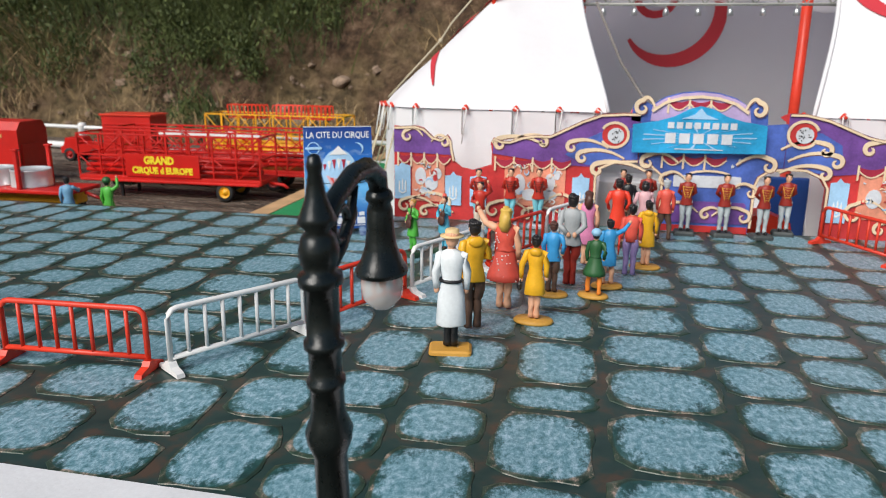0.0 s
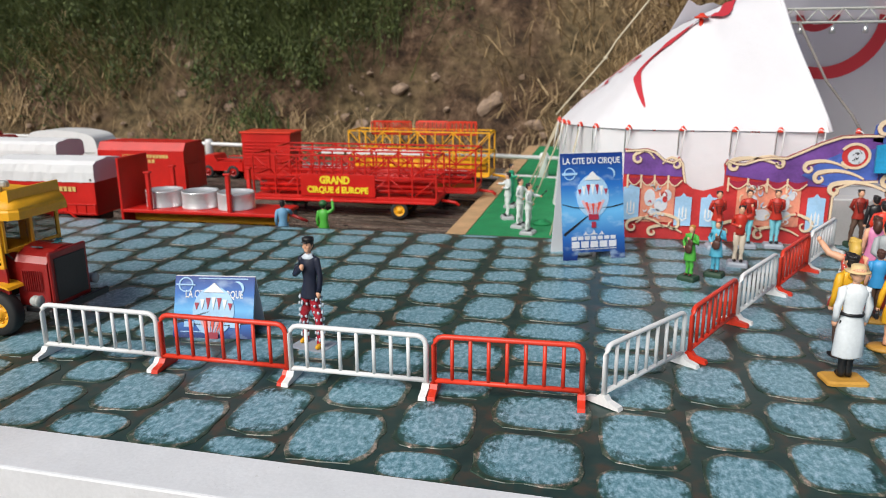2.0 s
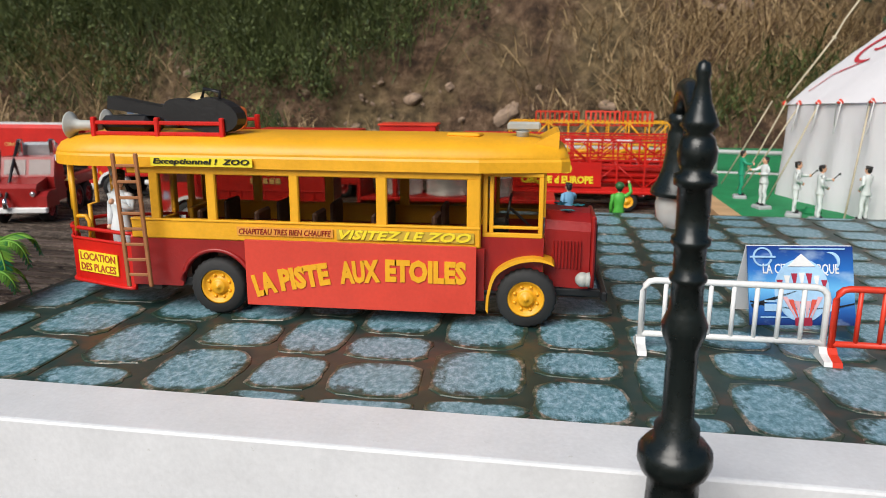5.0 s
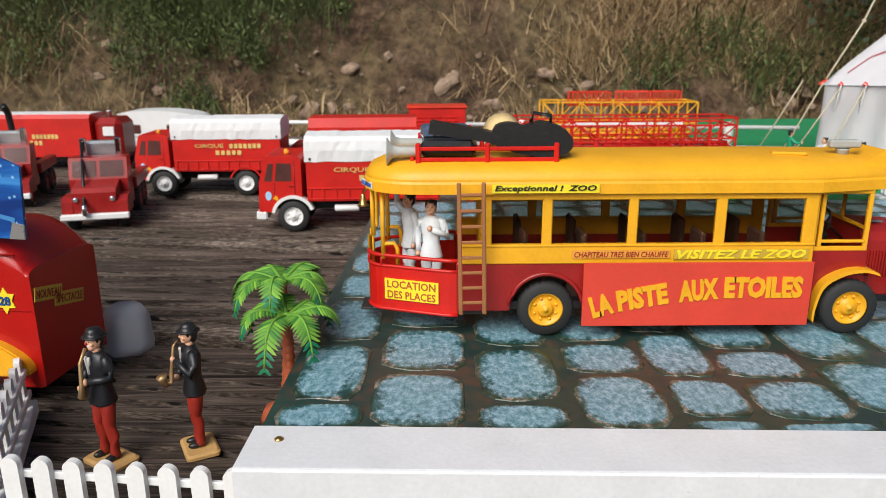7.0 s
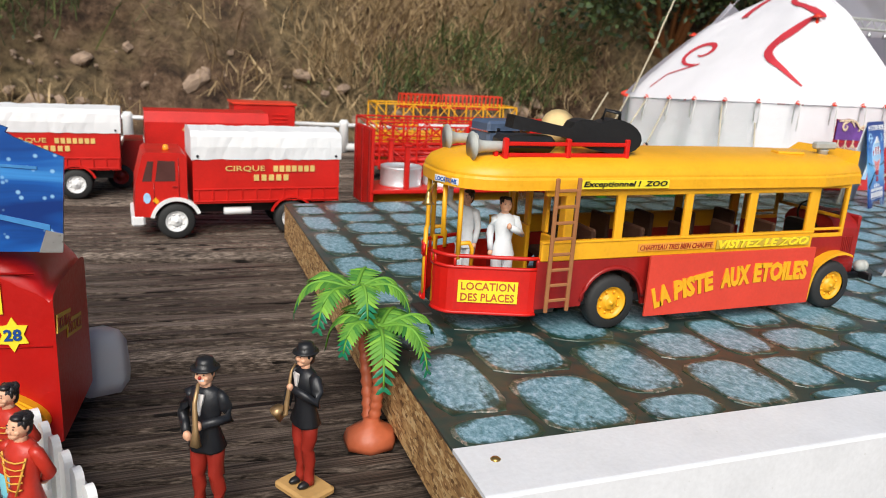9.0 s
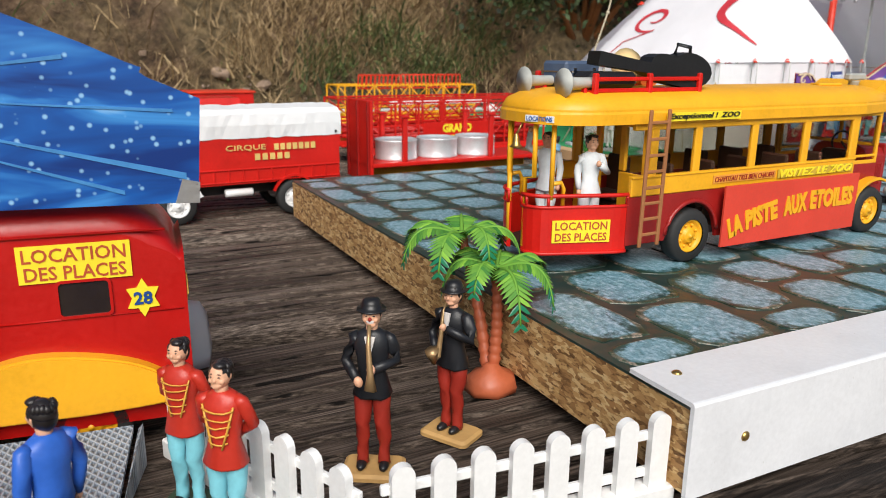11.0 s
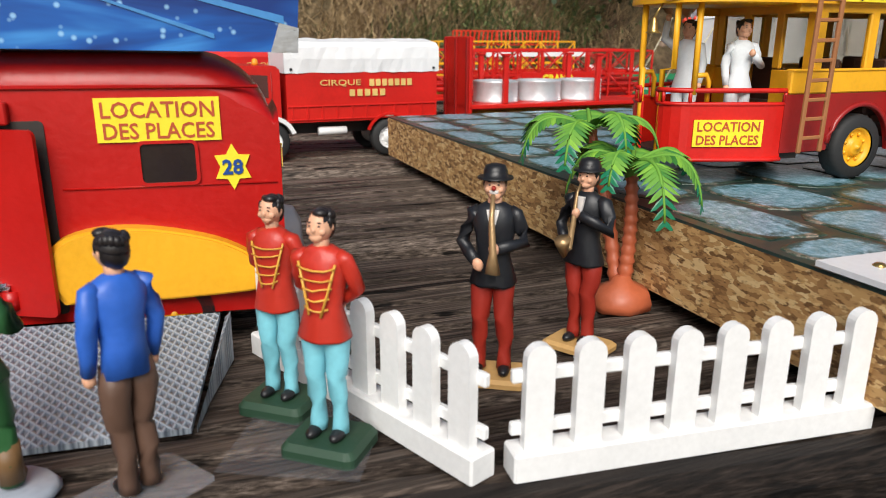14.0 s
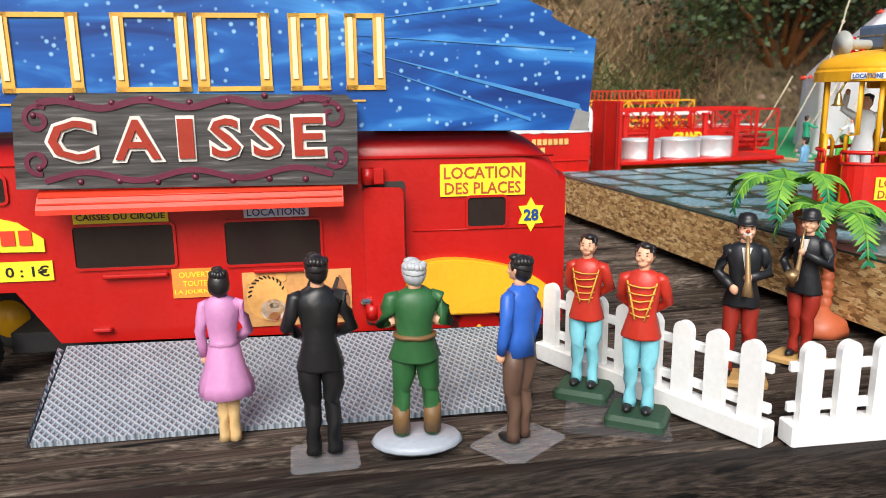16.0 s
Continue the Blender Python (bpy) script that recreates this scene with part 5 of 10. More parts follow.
def scroll(ms, x, z, r, flip=1, y=-0.0009, w=0.0016, tail=1.0):
    """A painted scroll: a curl with a sweeping tail."""
    pts = [(x + flip * r * (0.30 + 0.85 * i / 20) * math.cos(radians(430 - 340 * i / 20)), z + r * (0.30 + 0.85 * i / 20) * math.sin(radians(430 - 340 * i / 20))) for i in range(21)]
    ex, ez = pts[-1]
    pts += [(ex + flip * r * tail * 1.5 * t, ez + r * (1.5 * t - 1.1 * t * t) * 0.8) for t in (0.12, 0.3, 0.55, 0.8, 1.1, 1.4, 1.7, 2.0)]
    own = Mesher()
    ms.pending.append(own)
    ms = own
    ws = [w * (0.30 + 0.95 * math.sin(math.pi * min((i + 1) / 22, 1) * 0.5) * (1 - max(i - 21, 0) / 9)) for i in range(len(pts))]
    ms.mi = 1
    ms.ribbon([(a + 0.0003, b - 0.0004) for a, b in pts], [k * 1.18 for k in ws], y - 0.0002, y + 0.0004)
    ms.mi = 0
    ms.ribbon(pts, ws, y - 0.0005, y + 0.0002)


def scrollwork(ms, par, label=""):
    """Links each painted scroll, and the bands collected beside them, as parts."""
    for one in ms.pending + ([ms] if ms.v else []):
        part("scroll", one, [CREAM, SCROLLEDGE], par, label)


def candle_panel(par, x, z0, z1):
    ms = Mesher()
    ms.prism([(x - 0.0055, z0), (x + 0.0055, z0), (x + 0.0055, z1 - 0.003), (x + 0.002, z1 - 0.0025), (x, z1), (x - 0.002, z1 - 0.0025), (x - 0.0055, z1 - 0.003)], -0.0011, -0.0005)
    q = part("candle_panel", ms, PALEB, par, "pale blue panel with white candles")
    ms = Mesher()
    for d, h in ((-0.0022, 0.0052), (0, 0.0064), (0.0022, 0.0052)):
        zc = z0 + 0.006
        ms.prism([(x + d - 0.0005, zc), (x + d + 0.0005, zc), (x + d + 0.0005, zc + h), (x + d, zc + h + 0.0018), (x + d - 0.0005, zc + h)], -0.0015, -0.0010)
    ms.ribbon([(x - 0.0026, z0 + 0.0055), (x, z0 + 0.0038), (x + 0.0026, z0 + 0.0055)], 0.0009, -0.0015, -0.0010)
    part("candles", ms, WHITE, q)


def swags(par, x0, x1, z, n, mat_=BURG):
    w = (x1 - x0) / n
    for i in range(n):
        a = x0 + i * w
        top_ = [(a + w * t / 6, z - 0.0038 * math.sin(math.pi * t / 6) * 0.45) for t in range(7)]
        low = [(a + w * t / 6, z - 0.0022 - 0.0042 * math.sin(math.pi * t / 6)) for t in range(7)]
        ms = Mesher()
        ms.prism(top_ + low[::-1], -0.0012, -0.0005)
        q = part("swag", ms, mat_, par, "burgundy swag of drapery")
        ms = Mesher()
        ms.ribbon(low, 0.0008, -0.0015, -0.0011)
        ms.ribbon([(a, z + 0.001), (a, z - 0.0085)], 0.0012, -0.0016, -0.0012)
        part("fringe", ms, CREAM, q)


def build_front():
    root = thing("show_front", "printed card circus front with scrolls, drapes and two arches", "facade", pose(0, 0.2545, 0))
    T = 0.0016

    def panel(name, outline, mat_, label="", y0=0.0, par=root):
        ms = Mesher()
        ms.prism(outline, y0, y0 + T)
        return part(name, ms, mat_, par, label)

    # left wing, folded
    lw = panel("wing", [(0.3935, 0), (0.4600, 0), (0.4600, 0.0385), (0.4540, 0.0365), (0.4475, 0.0345), (0.4400, 0.0360), (0.4350, 0.0400), (0.4335, 0.0470), (0.4325, 0.0545), (0.4300, 0.0575), (0.4260, 0.0545), (0.4200, 0.0560), (0.4140, 0.0615), (0.4080, 0.0630), (0.4000, 0.0620), (0.3935, 0.0625)], VERMI, "red and purple left wing panel")
    panel("band", [(0.3935, 0.0450), (0.4335, 0.0440), (0.4325, 0.0545), (0.4300, 0.0570), (0.4260, 0.0540), (0.4200, 0.0555), (0.4140, 0.0610), (0.3935, 0.0620)], PURPLE, "", -0.0006, lw)
    panel("picture", rrect(0.4060, 0.0120, 0.4285, 0.0400, 0.001), SALMON, "", -0.0007, lw)
    ms = Mesher()
    for cx, cz, rx, rz in ((0.412, 0.029, 0.0038, 0.006), (0.4195, 0.0245, 0.0045, 0.005), (0.4235, 0.0310, 0.003, 0.004), (0.4155, 0.0185, 0.0045, 0.003)):
        ms.prism(arc(cx, cz, rx, 0, 350, 14, rz), -0.0012, -0.0006)
    part("picture_shape", ms, PALEG, lw, "pale painted shapes")
    ms = Mesher()
    ms.prism(arc(0.4222, 0.0282, 0.0016, 0, 350, 12, 0.0022), -0.0016, -0.0010)
    part("picture_shape", ms, VERMI, lw)
    swags(lw, 0.3965, 0.4325, 0.0440, 4)
    candle_panel(lw, 0.3995, 0.0130, 0.0390)
    candle_panel(lw, 0.4345, 0.0100, 0.0330)
    candle_panel(lw, 0.4515, 0.0100, 0.0330)
    ms = Mesher()
    scroll(ms, 0.4280, 0.0525, 0.0030, -1)
    scroll(ms, 0.4030, 0.0560, 0.0035, 1)
    scroll(ms, 0.4010, 0.0085, 0.0040, 1, tail=1.8)
    scroll(ms, 0.4280, 0.0110, 0.0045, -1, tail=1.8)
    scroll(ms, 0.4150, 0.0050, 0.0030, 1, tail=2.2)
    scrollwork(ms, lw, "cream painted scrollwork")

    # second wing with the rising crest, up to the left arch
    crest = [(0.4600, 0.0), (0.5270, 0.0), (0.5270, 0.0330)] + [(0.5300, 0.0385), (0.5400, 0.0425), (0.5545, 0.0430), (0.5545, 0.0745), (0.5440, 0.0745), (0.5300, 0.0735), (0.5180, 0.0690), (0.5060, 0.0630), (0.4980, 0.0590), (0.4880, 0.0590), (0.4800, 0.0575), (0.4720, 0.0545), (0.4660, 0.0545), (0.4610, 0.0565), (0.4590, 0.0530), (0.4600, 0.0480)]
    mw = panel("wing", crest, VERMI, "red wing with a purple and blue crest")
    panel("band", [(0.4605, 0.0460), (0.5080, 0.0400), (0.5300, 0.0395), (0.5400, 0.0430), (0.5540, 0.0435), (0.5540, 0.0740), (0.5300, 0.0730), (0.5180, 0.0685), (0.4980, 0.0585), (0.4880, 0.0585), (0.4720, 0.0540), (0.4610, 0.0555)], PURPLE, "", -0.0006, mw)
    panel("band", [(0.5080, 0.0470), (0.5210, 0.0410), (0.5300, 0.0400), (0.5400, 0.0435), (0.5538, 0.0440), (0.5538, 0.0660), (0.5300, 0.0620), (0.5180, 0.0560)], BLUEP, "", -0.0010, mw)
    panel("picture", rrect(0.4690, 0.0120, 0.5090, 0.0385, 0.001), SALMON, "", -0.0007, mw)
    ms = Mesher()
    for cx, cz, rx, rz in ((0.479, 0.026, 0.004, 0.007), (0.486, 0.0195, 0.005, 0.004), (0.499, 0.028, 0.0035, 0.006), (0.4985, 0.0195, 0.0055, 0.0035), (0.5035, 0.0330, 0.002, 0.003)):
        ms.prism(arc(cx, cz, rx, 0, 350, 14, rz), -0.0012, -0.0006)
    part("picture_shape", ms, PALEG, mw, "pale painted shapes")
    swags(mw, 0.4625, 0.5120, 0.0435, 4)
    candle_panel(mw, 0.5190, 0.0090, 0.0350)
    ms = Mesher()
    scroll(ms, 0.4655, 0.0525, 0.0035, 1, tail=2.8, w=0.0022)
    scroll(ms, 0.4930, 0.0545, 0.0030, -1, tail=2.2, w=0.0020)
    scroll(ms, 0.5120, 0.0520, 0.0032, 1, tail=2.4, w=0.0020)
    scroll(ms, 0.5190, 0.0455, 0.0034, 1, tail=2.6, w=0.0022)
    scroll(ms, 0.5290, 0.0380, 0.0036, 1, tail=2.8, w=0.0024, y=-0.0013)
    scroll(ms, 0.4620, 0.0080, 0.0045, 1, tail=1.8)
    scroll(ms, 0.5130, 0.0130, 0.0050, -1, tail=1.2)
    scroll(ms, 0.4850, 0.0060, 0.0035, 1, tail=2.4)
    scrollwork(ms, mw, "cream painted scrollwork")
    ms = Mesher()
    ms.ribbon(arc(0.5385, 0.0605, 0.0086, -150, 150, 26, 0.0078), 0.0016, -0.0020, -0.0010)
    scrollwork(ms, mw)

    def medallion(par, x, z):
        ms = Mesher()
        ms.prism(arc(x, z, 0.0078, 0, 350, 22, 0.0070), -0.0014, -0.0008)
        q = part("medallion", ms, VERMI, par, "red medallion with a white cat head")
        ms = Mesher()
        ms.prism(arc(x + 0.0008, z - 0.0004, 0.0052, 0, 350, 16, 0.0050), -0.0019, -0.0013)
        q2 = part("cat_head", ms, PALEG, q)
        rnd = random.Random(int(x * 1e4))
        ms = Mesher()
        for _ in range(16):
            a, r = rnd.uniform(0, 6.28), rnd.uniform(0.001, 0.0044)
            ms.box((x + 0.0008 + r * math.cos(a), -0.0020, z + r * math.sin(a)), (0.0009, 0.0004, 0.0005), 0, Matrix.Rotation(a, 4, "Y"))
        part("spots", ms, BLACK, q2)

    medallion(mw, 0.5385, 0.0605)

    # middle block between the arches
    mid = [(0.5710, 0.0), (0.6250, 0.0), (0.6250, 0.0300), (0.6270, 0.0360), (0.6340, 0.0405), (0.6420, 0.0410), (0.6420, 0.0700), (0.6300, 0.0690)] + [(0.6290, 0.0800), (0.6230, 0.0835), (0.6180, 0.0800), (0.6100, 0.0850), (0.6000, 0.0880), (0.5890, 0.0890), (0.5780, 0.0880), (0.5680, 0.0850), (0.5600, 0.0800), (0.5540, 0.0835), (0.5490, 0.0800), (0.5480, 0.0700), (0.5546, 0.0690), (0.5546, 0.0430), (0.5620, 0.0405), (0.5690, 0.0360)]
    mb = panel("middle_block", mid, BLUEP, "blue middle block with a rounded crest", -0.0006)
    panel("band", [(0.5600, 0.0700), (0.6200, 0.0700), (0.6185, 0.0795), (0.6100, 0.0843), (0.6000, 0.0872), (0.5890, 0.0882), (0.5780, 0.0872), (0.5680, 0.0843), (0.5605, 0.0795)], LILAC, "", -0.0009, mb)
    ms = Mesher()
    ms.ribbon([(0.5605, 0.0760), (0.5680, 0.0815), (0.5780, 0.0845), (0.5890, 0.0855), (0.6000, 0.0845), (0.6100, 0.0815), (0.6180, 0.0760)], 0.0018, -0.0022, -0.0012)
    scroll(ms, 0.5545, 0.0780, 0.0042, 1, y=-0.0018, tail=0.6, w=0.0022)
    scroll(ms, 0.6235, 0.0780, 0.0042, -1, y=-0.0018, tail=0.6, w=0.0022)
    scroll(ms, 0.5600, 0.0440, 0.0040, 1, y=-0.0018, tail=1.6, w=0.0022)
    scroll(ms, 0.6330, 0.0440, 0.0040, -1, y=-0.0018, tail=1.6, w=0.0022)
    scroll(ms, 0.5720, 0.0330, 0.0036, 1, y=-0.0018, tail=1.2)
    scroll(ms, 0.6245, 0.0270, 0.0036, -1, y=-0.0018, tail=1.2)
    scroll(ms, 0.5745, 0.0130, 0.0040, 1, y=-0.0018, tail=1.6)
    scroll(ms, 0.6215, 0.0110, 0.0040, -1, y=-0.0018, tail=1.6)
    scroll(ms, 0.5985, 0.0120, 0.0030, 1, y=-0.0018, tail=1.2)
    ms.ribbon(arc(0.5985, 0.0365, 0.0130, 20, 160, 14, 0.0032), 0.0012, -0.0022, -0.0012)
    scrollwork(ms, mb, "cream painted scrollwork")
    swags(mb, 0.5690, 0.6080, 0.0490, 3)
    swags(mb, 0.5700, 0.6080, 0.0835, 3)
    panel("band", rrect(0.5770, 0.0290, 0.6180, 0.0365, 0.001), PALEG, "", -0.0012, mb)
    panel("band", rrect(0.5740, 0.0060, 0.6225, 0.0200, 0.002), PURPLE, "", -0.0012, mb)
    panel("band", [(0.5715, 0), (0.6245, 0), (0.6245, 0.0042), (0.5715, 0.0042)], VERMI, "", -0.0012, mb)
    for x, z in ((0.5640, 0.0490), (0.6160, 0.0470), (0.6300, 0.0500), (0.5580, 0.0510), (0.6120, 0.0430)):
        ms = Mesher()
        ms.prism([(x + math.cos(radians(90 + 36 * i)) * (0.0014 if i % 2 == 0 else 0.0006), z + math.sin(radians(90 + 36 * i)) * (0.0014 if i % 2 == 0 else 0.0006)) for i in range(10)], -0.0013, -0.0008)
        part("star", ms, PALEG, mb)
    # sign board
    ms = Mesher()
    sg = [(0.5495, 0.0505), (0.6290, 0.0520), (0.6285, 0.0690), (0.6150, 0.0712), (0.6050, 0.0740), (0.5960, 0.0785), (0.5890, 0.0800), (0.5820, 0.0780), (0.5740, 0.0735), (0.5640, 0.0705), (0.5490, 0.0680)]
    ms.prism(sg, -0.0070, -0.0050)
    s = part("sign", ms, CYAN, root, "cyan sign board with silver lettering")
    ms = Mesher()
    for a in range(0, 360, 24):
        c, q = math.cos(radians(a)), math.sin(radians(a))
        ms.prism([(0.589 + c * 0.004, 0.061 + q * 0.002), (0.589 + c * 0.034 - q * 0.0008, 0.061 + q * 0.0075), (0.589 + c * 0.034 + q * 0.0016, 0.061 + q * 0.0075 + 0.0008 * c)], -0.0073, -0.0069)
    part("light_rays", ms, PALEB, s, "pale rays printed on the sign")
    bars([(0.0682, 0.0038, [(0.5700 + i * 0.0053, 0.5738 + i * 0.0053) for i in range(8)]), (0.0602, 0.0062, [(0.5690 + i * 0.0084, 0.5752 + i * 0.0084) for i in range(5)]), (0.0536, 0.0006, [(0.575, 0.604)])], PALEG, s, pose(0, -0.0073, 0), label="silver bars of lettering")
    ms = Mesher()
    ms.prism([(0.5780, 0.0722), (0.6000, 0.0722), (0.5925, 0.0750), (0.5890, 0.0788), (0.5855, 0.0750)], -0.0074, -0.0069)
    part("tent_drawing", ms, PALEB, s)

    # right wing with arch
    rw_out = [(0.6420, 0.0415), (0.6550, 0.0410), (0.6640, 0.0370), (0.6680, 0.0310), (0.6680, 0.0), (0.7700, 0.0), (0.7700, 0.0560), (0.7450, 0.0600), (0.7200, 0.0640), (0.7050, 0.0620), (0.6970, 0.0620), (0.6880, 0.0640), (0.6770, 0.0685), (0.6650, 0.0735), (0.6520, 0.0765), (0.6420, 0.0765), (0.6370, 0.0740), (0.6420, 0.0700)]
    rw = panel("wing", rw_out, VERMI, "red right wing with a blue and purple crest")
    panel("band", [(0.6422, 0.0420), (0.6560, 0.0415), (0.6680, 0.0390), (0.6960, 0.0420), (0.7690, 0.0430), (0.7690, 0.0555), (0.7200, 0.0635), (0.6970, 0.0615), (0.6770, 0.0680), (0.6520, 0.0760), (0.6422, 0.0760)], PURPLE, "", -0.0006, rw)
    panel("band", [(0.6424, 0.0425), (0.6560, 0.0420), (0.6640, 0.0400), (0.6760, 0.0460), (0.6740, 0.0580), (0.6620, 0.0650), (0.6424, 0.0660)], BLUEP, "", -0.0010, rw)
    medallion(rw, 0.6510, 0.0640)
    candle_panel(rw, 0.6760, 0.0100, 0.0380)
    panel("picture", rrect(0.6870, 0.0130, 0.7600, 0.0400, 0.001), SALMON, "", -0.0007, rw)
    ms = Mesher()
    for cx, cz, rx, rz in ((0.696, 0.026, 0.0045, 0.006), (0.7060, 0.034, 0.004, 0.003), (0.7080, 0.024, 0.004, 0.003), (0.7200, 0.028, 0.006, 0.006)):
        ms.prism(arc(cx, cz, rx, 0, 350, 14, rz), -0.0012, -0.0006)
    part("picture_shape", ms, PALEG, rw, "pale painted shapes")
    swags(rw, 0.6850, 0.7600, 0.0455, 5)
    ms = Mesher()
    scroll(ms, 0.6650, 0.0545, 0.0036, -1, tail=2.4, w=0.0022)
    scroll(ms, 0.6720, 0.0475, 0.0036, -1, tail=2.6, w=0.0022)
    scroll(ms, 0.6660, 0.0400, 0.0034, -1, tail=2.6, w=0.0022, y=-0.0013)
    scroll(ms, 0.6900, 0.0560, 0.0034, 1, tail=2.4, w=0.0022)
    scroll(ms, 0.6860, 0.0160, 0.0055, 1, tail=1.2)
    scroll(ms, 0.7020, 0.0070, 0.0035, 1, tail=2.4)
    ms.ribbon(arc(0.6510, 0.0640, 0.0088, 20, 320, 26, 0.0080), 0.0016, -0.0020, -0.0010)
    scrollwork(ms, rw, "cream painted scrollwork")


build_front()


def front_details():
    """Cream edges along the crests and arches, and small strokes in the painted pictures."""
    root = next(o for o in scene.objects if o.name == "show_front")
    edges = [[(0.3940, 0.0610), (0.4080, 0.0620), (0.4140, 0.0603), (0.4200, 0.0550), (0.4260, 0.0535), (0.4300, 0.0563), (0.4322, 0.0530), (0.4332, 0.0465), (0.4347, 0.0402)],
             [(0.4600, 0.0532), (0.4615, 0.0556), (0.4665, 0.0536), (0.4720, 0.0536), (0.4800, 0.0566), (0.4880, 0.0581), (0.4980, 0.0581), (0.5060, 0.0620), (0.5180, 0.0680), (0.5300, 0.0725), (0.5440, 0.0735), (0.5540, 0.0735)],
             [(0.5280, 0.0040), (0.5280, 0.0330), (0.5310, 0.0392), (0.5405, 0.0435), (0.5540, 0.0442)],
             [(0.5700, 0.0040), (0.5700, 0.0355), (0.5630, 0.0412), (0.5556, 0.0437)],
             [(0.6260, 0.0040), (0.6260, 0.0305), (0.6280, 0.0366), (0.6345, 0.0412), (0.6420, 0.0420)],
             [(0.6430, 0.0425), (0.6555, 0.0420), (0.6650, 0.0378), (0.6690, 0.0312), (0.6690, 0.0040)],
             [(0.6425, 0.0755), (0.6520, 0.0755), (0.6650, 0.0725), (0.6770, 0.0675), (0.6880, 0.0630), (0.6970, 0.0611), (0.7050, 0.0611), (0.7200, 0.0630), (0.7450, 0.0591), (0.7690, 0.0552)]]
    for line in edges:
        ms = Mesher()
        ms.mi = 1
        ms.ribbon(line, 0.0019, -0.0016, 0.0)
        ms.mi = 0
        ms.ribbon(line, 0.0013, -0.0019, -0.0015)
        part("crest_edge", ms, [CREAM, SCROLLEDGE], root, "cream painted edge line")
    rnd = random.Random(41)
    for x0, x1 in ((0.4070, 0.4275), (0.4700, 0.5080), (0.6880, 0.7590)):
        for _ in range(int((x1 - x0) * 900)):
            x, z, r, a0 = rnd.uniform(x0 + 0.001, x1 - 0.001), rnd.uniform(0.0140, 0.0385), rnd.uniform(0.0007, 0.0022), rnd.uniform(0, 360)
            ms = Mesher()
            ms.ribbon(arc(x, z, r, a0, a0 + rnd.uniform(90, 260), 8, r * rnd.uniform(0.7, 1.6)), [0.0002 + 0.0007 * math.sin(math.pi * i / 8) for i in range(9)], -0.0016, -0.0011)
            part("brush_stroke", ms, rnd.choice((PALEG, WHITE, CREAM, VERMI, PALEB)), root)


front_details()

# red and white shapes inside the entrance
ms = Mesher()
ms.prism([(-0.022, 0), (0.022, 0), (0.018, 0.020), (0.004, 0.026), (-0.016, 0.022)], -0.012, 0.012)
solo("red_slide", ms, BRIGHT, "red moulded plastic entrance ramp inside the tent", "ramp", pose(0.642, 0.300, BASE_Z + 0.0))
ms = Mesher()
ms.box((0, 0, 0.022), (0.03, 0.006, 0.044), 0.001)
solo("blue_screen", ms, NAVY, "dark blue screen inside the tent entrance", "screen", pose(0.668, 0.338, BASE_Z))
ms = Mesher()
ms.box((0, 0, 0.02), (0.05, 0.02, 0.04), 0.001)
solo("ticket_counter", ms, WHITE, "white counter inside the entrance arch", "counter", pose(0.555, 0.325, BASE_Z))

# ---- barriers ----


def build_barrier(mat_, colour):
    root = thing("crowd_barrier", colour + " plastic crowd barrier with round uprights", "barrier", Matrix(), "crowd barriers")
    L = 0.0545
    h = L / 2
    ms = Mesher()
    z0, z1, r = 0.0050, 0.0226, 0.0035
    pts = [(-h, 0, 0.0012), (-h, 0, z1 - r)] + [(-h + r - r * math.cos(radians(a)), 0, z1 - r + r * math.sin(radians(a))) for a in (30, 60, 90)]
    pts += [(h - r + r * math.sin(radians(a)), 0, z1 - r + r * math.cos(radians(a))) for a in (0, 30, 60, 90)] + [(h, 0, 0.0012)]
    ms.tube(pts, 0.00105, 8)
    part("hoop", ms, mat_, root)
    ms = Mesher()
    ms.tube([(-h, 0, z0), (h, 0, z0)], 0.0010, 8)
    part("bottom_rail", ms, mat_, root)
    for i in range(1, 8):
        x = -h + L * i / 8
        ms = Mesher()
        ms.tube([(x, 0, z0), (x, 0, z1)], 0.00075, 7)
        part("upright", ms, mat_, root)
    for x in (-h, h):
        ms = Mesher()
        ms.prism([(-0.0075, 0), (0.0075, 0), (0.0070, 0.0014), (0.0025, 0.0024), (0.0012, 0.0040), (-0.0012, 0.0040), (-0.0025, 0.0024), (-0.0070, 0.0014)], x - 0.0014, x + 0.0014, "x")
        part("foot", ms, mat_, root)
    return root


runs = [((0.1482, -0.0130), (0.2022, -0.0145), 0), ((0.2050, -0.0150), (0.2590, -0.0160), 1), ((0.2620, -0.0165), (0.3150, -0.0175), 0), ((0.3185, -0.0170), (0.3735, -0.0155), 1),
        ((0.3810, -0.0150), (0.4130, 0.0300), 0), ((0.4160, 0.0335), (0.4415, 0.0830), 1), ((0.4440, 0.0870), (0.4695, 0.1340), 0), ((0.4730, 0.1375), (0.4985, 0.1855), 1), ((0.5005, 0.1890), (0.5270, 0.2370), 0),
        ((0.6640, 0.2400), (0.6880, 0.1890), 1)]
made = {}
for (ax, ay), (bx, by), red in runs:
    M = pose((ax + bx) / 2, (ay + by) / 2, 0, 0, 0, math.degrees(math.atan2(by - ay, bx - ax)))
    if red not in made:
        made[red] = build_barrier(BRIGHT if red else WHITE, "red" if red else "white")
        made[red].matrix_basis = M
    else:
        copy_thing(made[red], M)

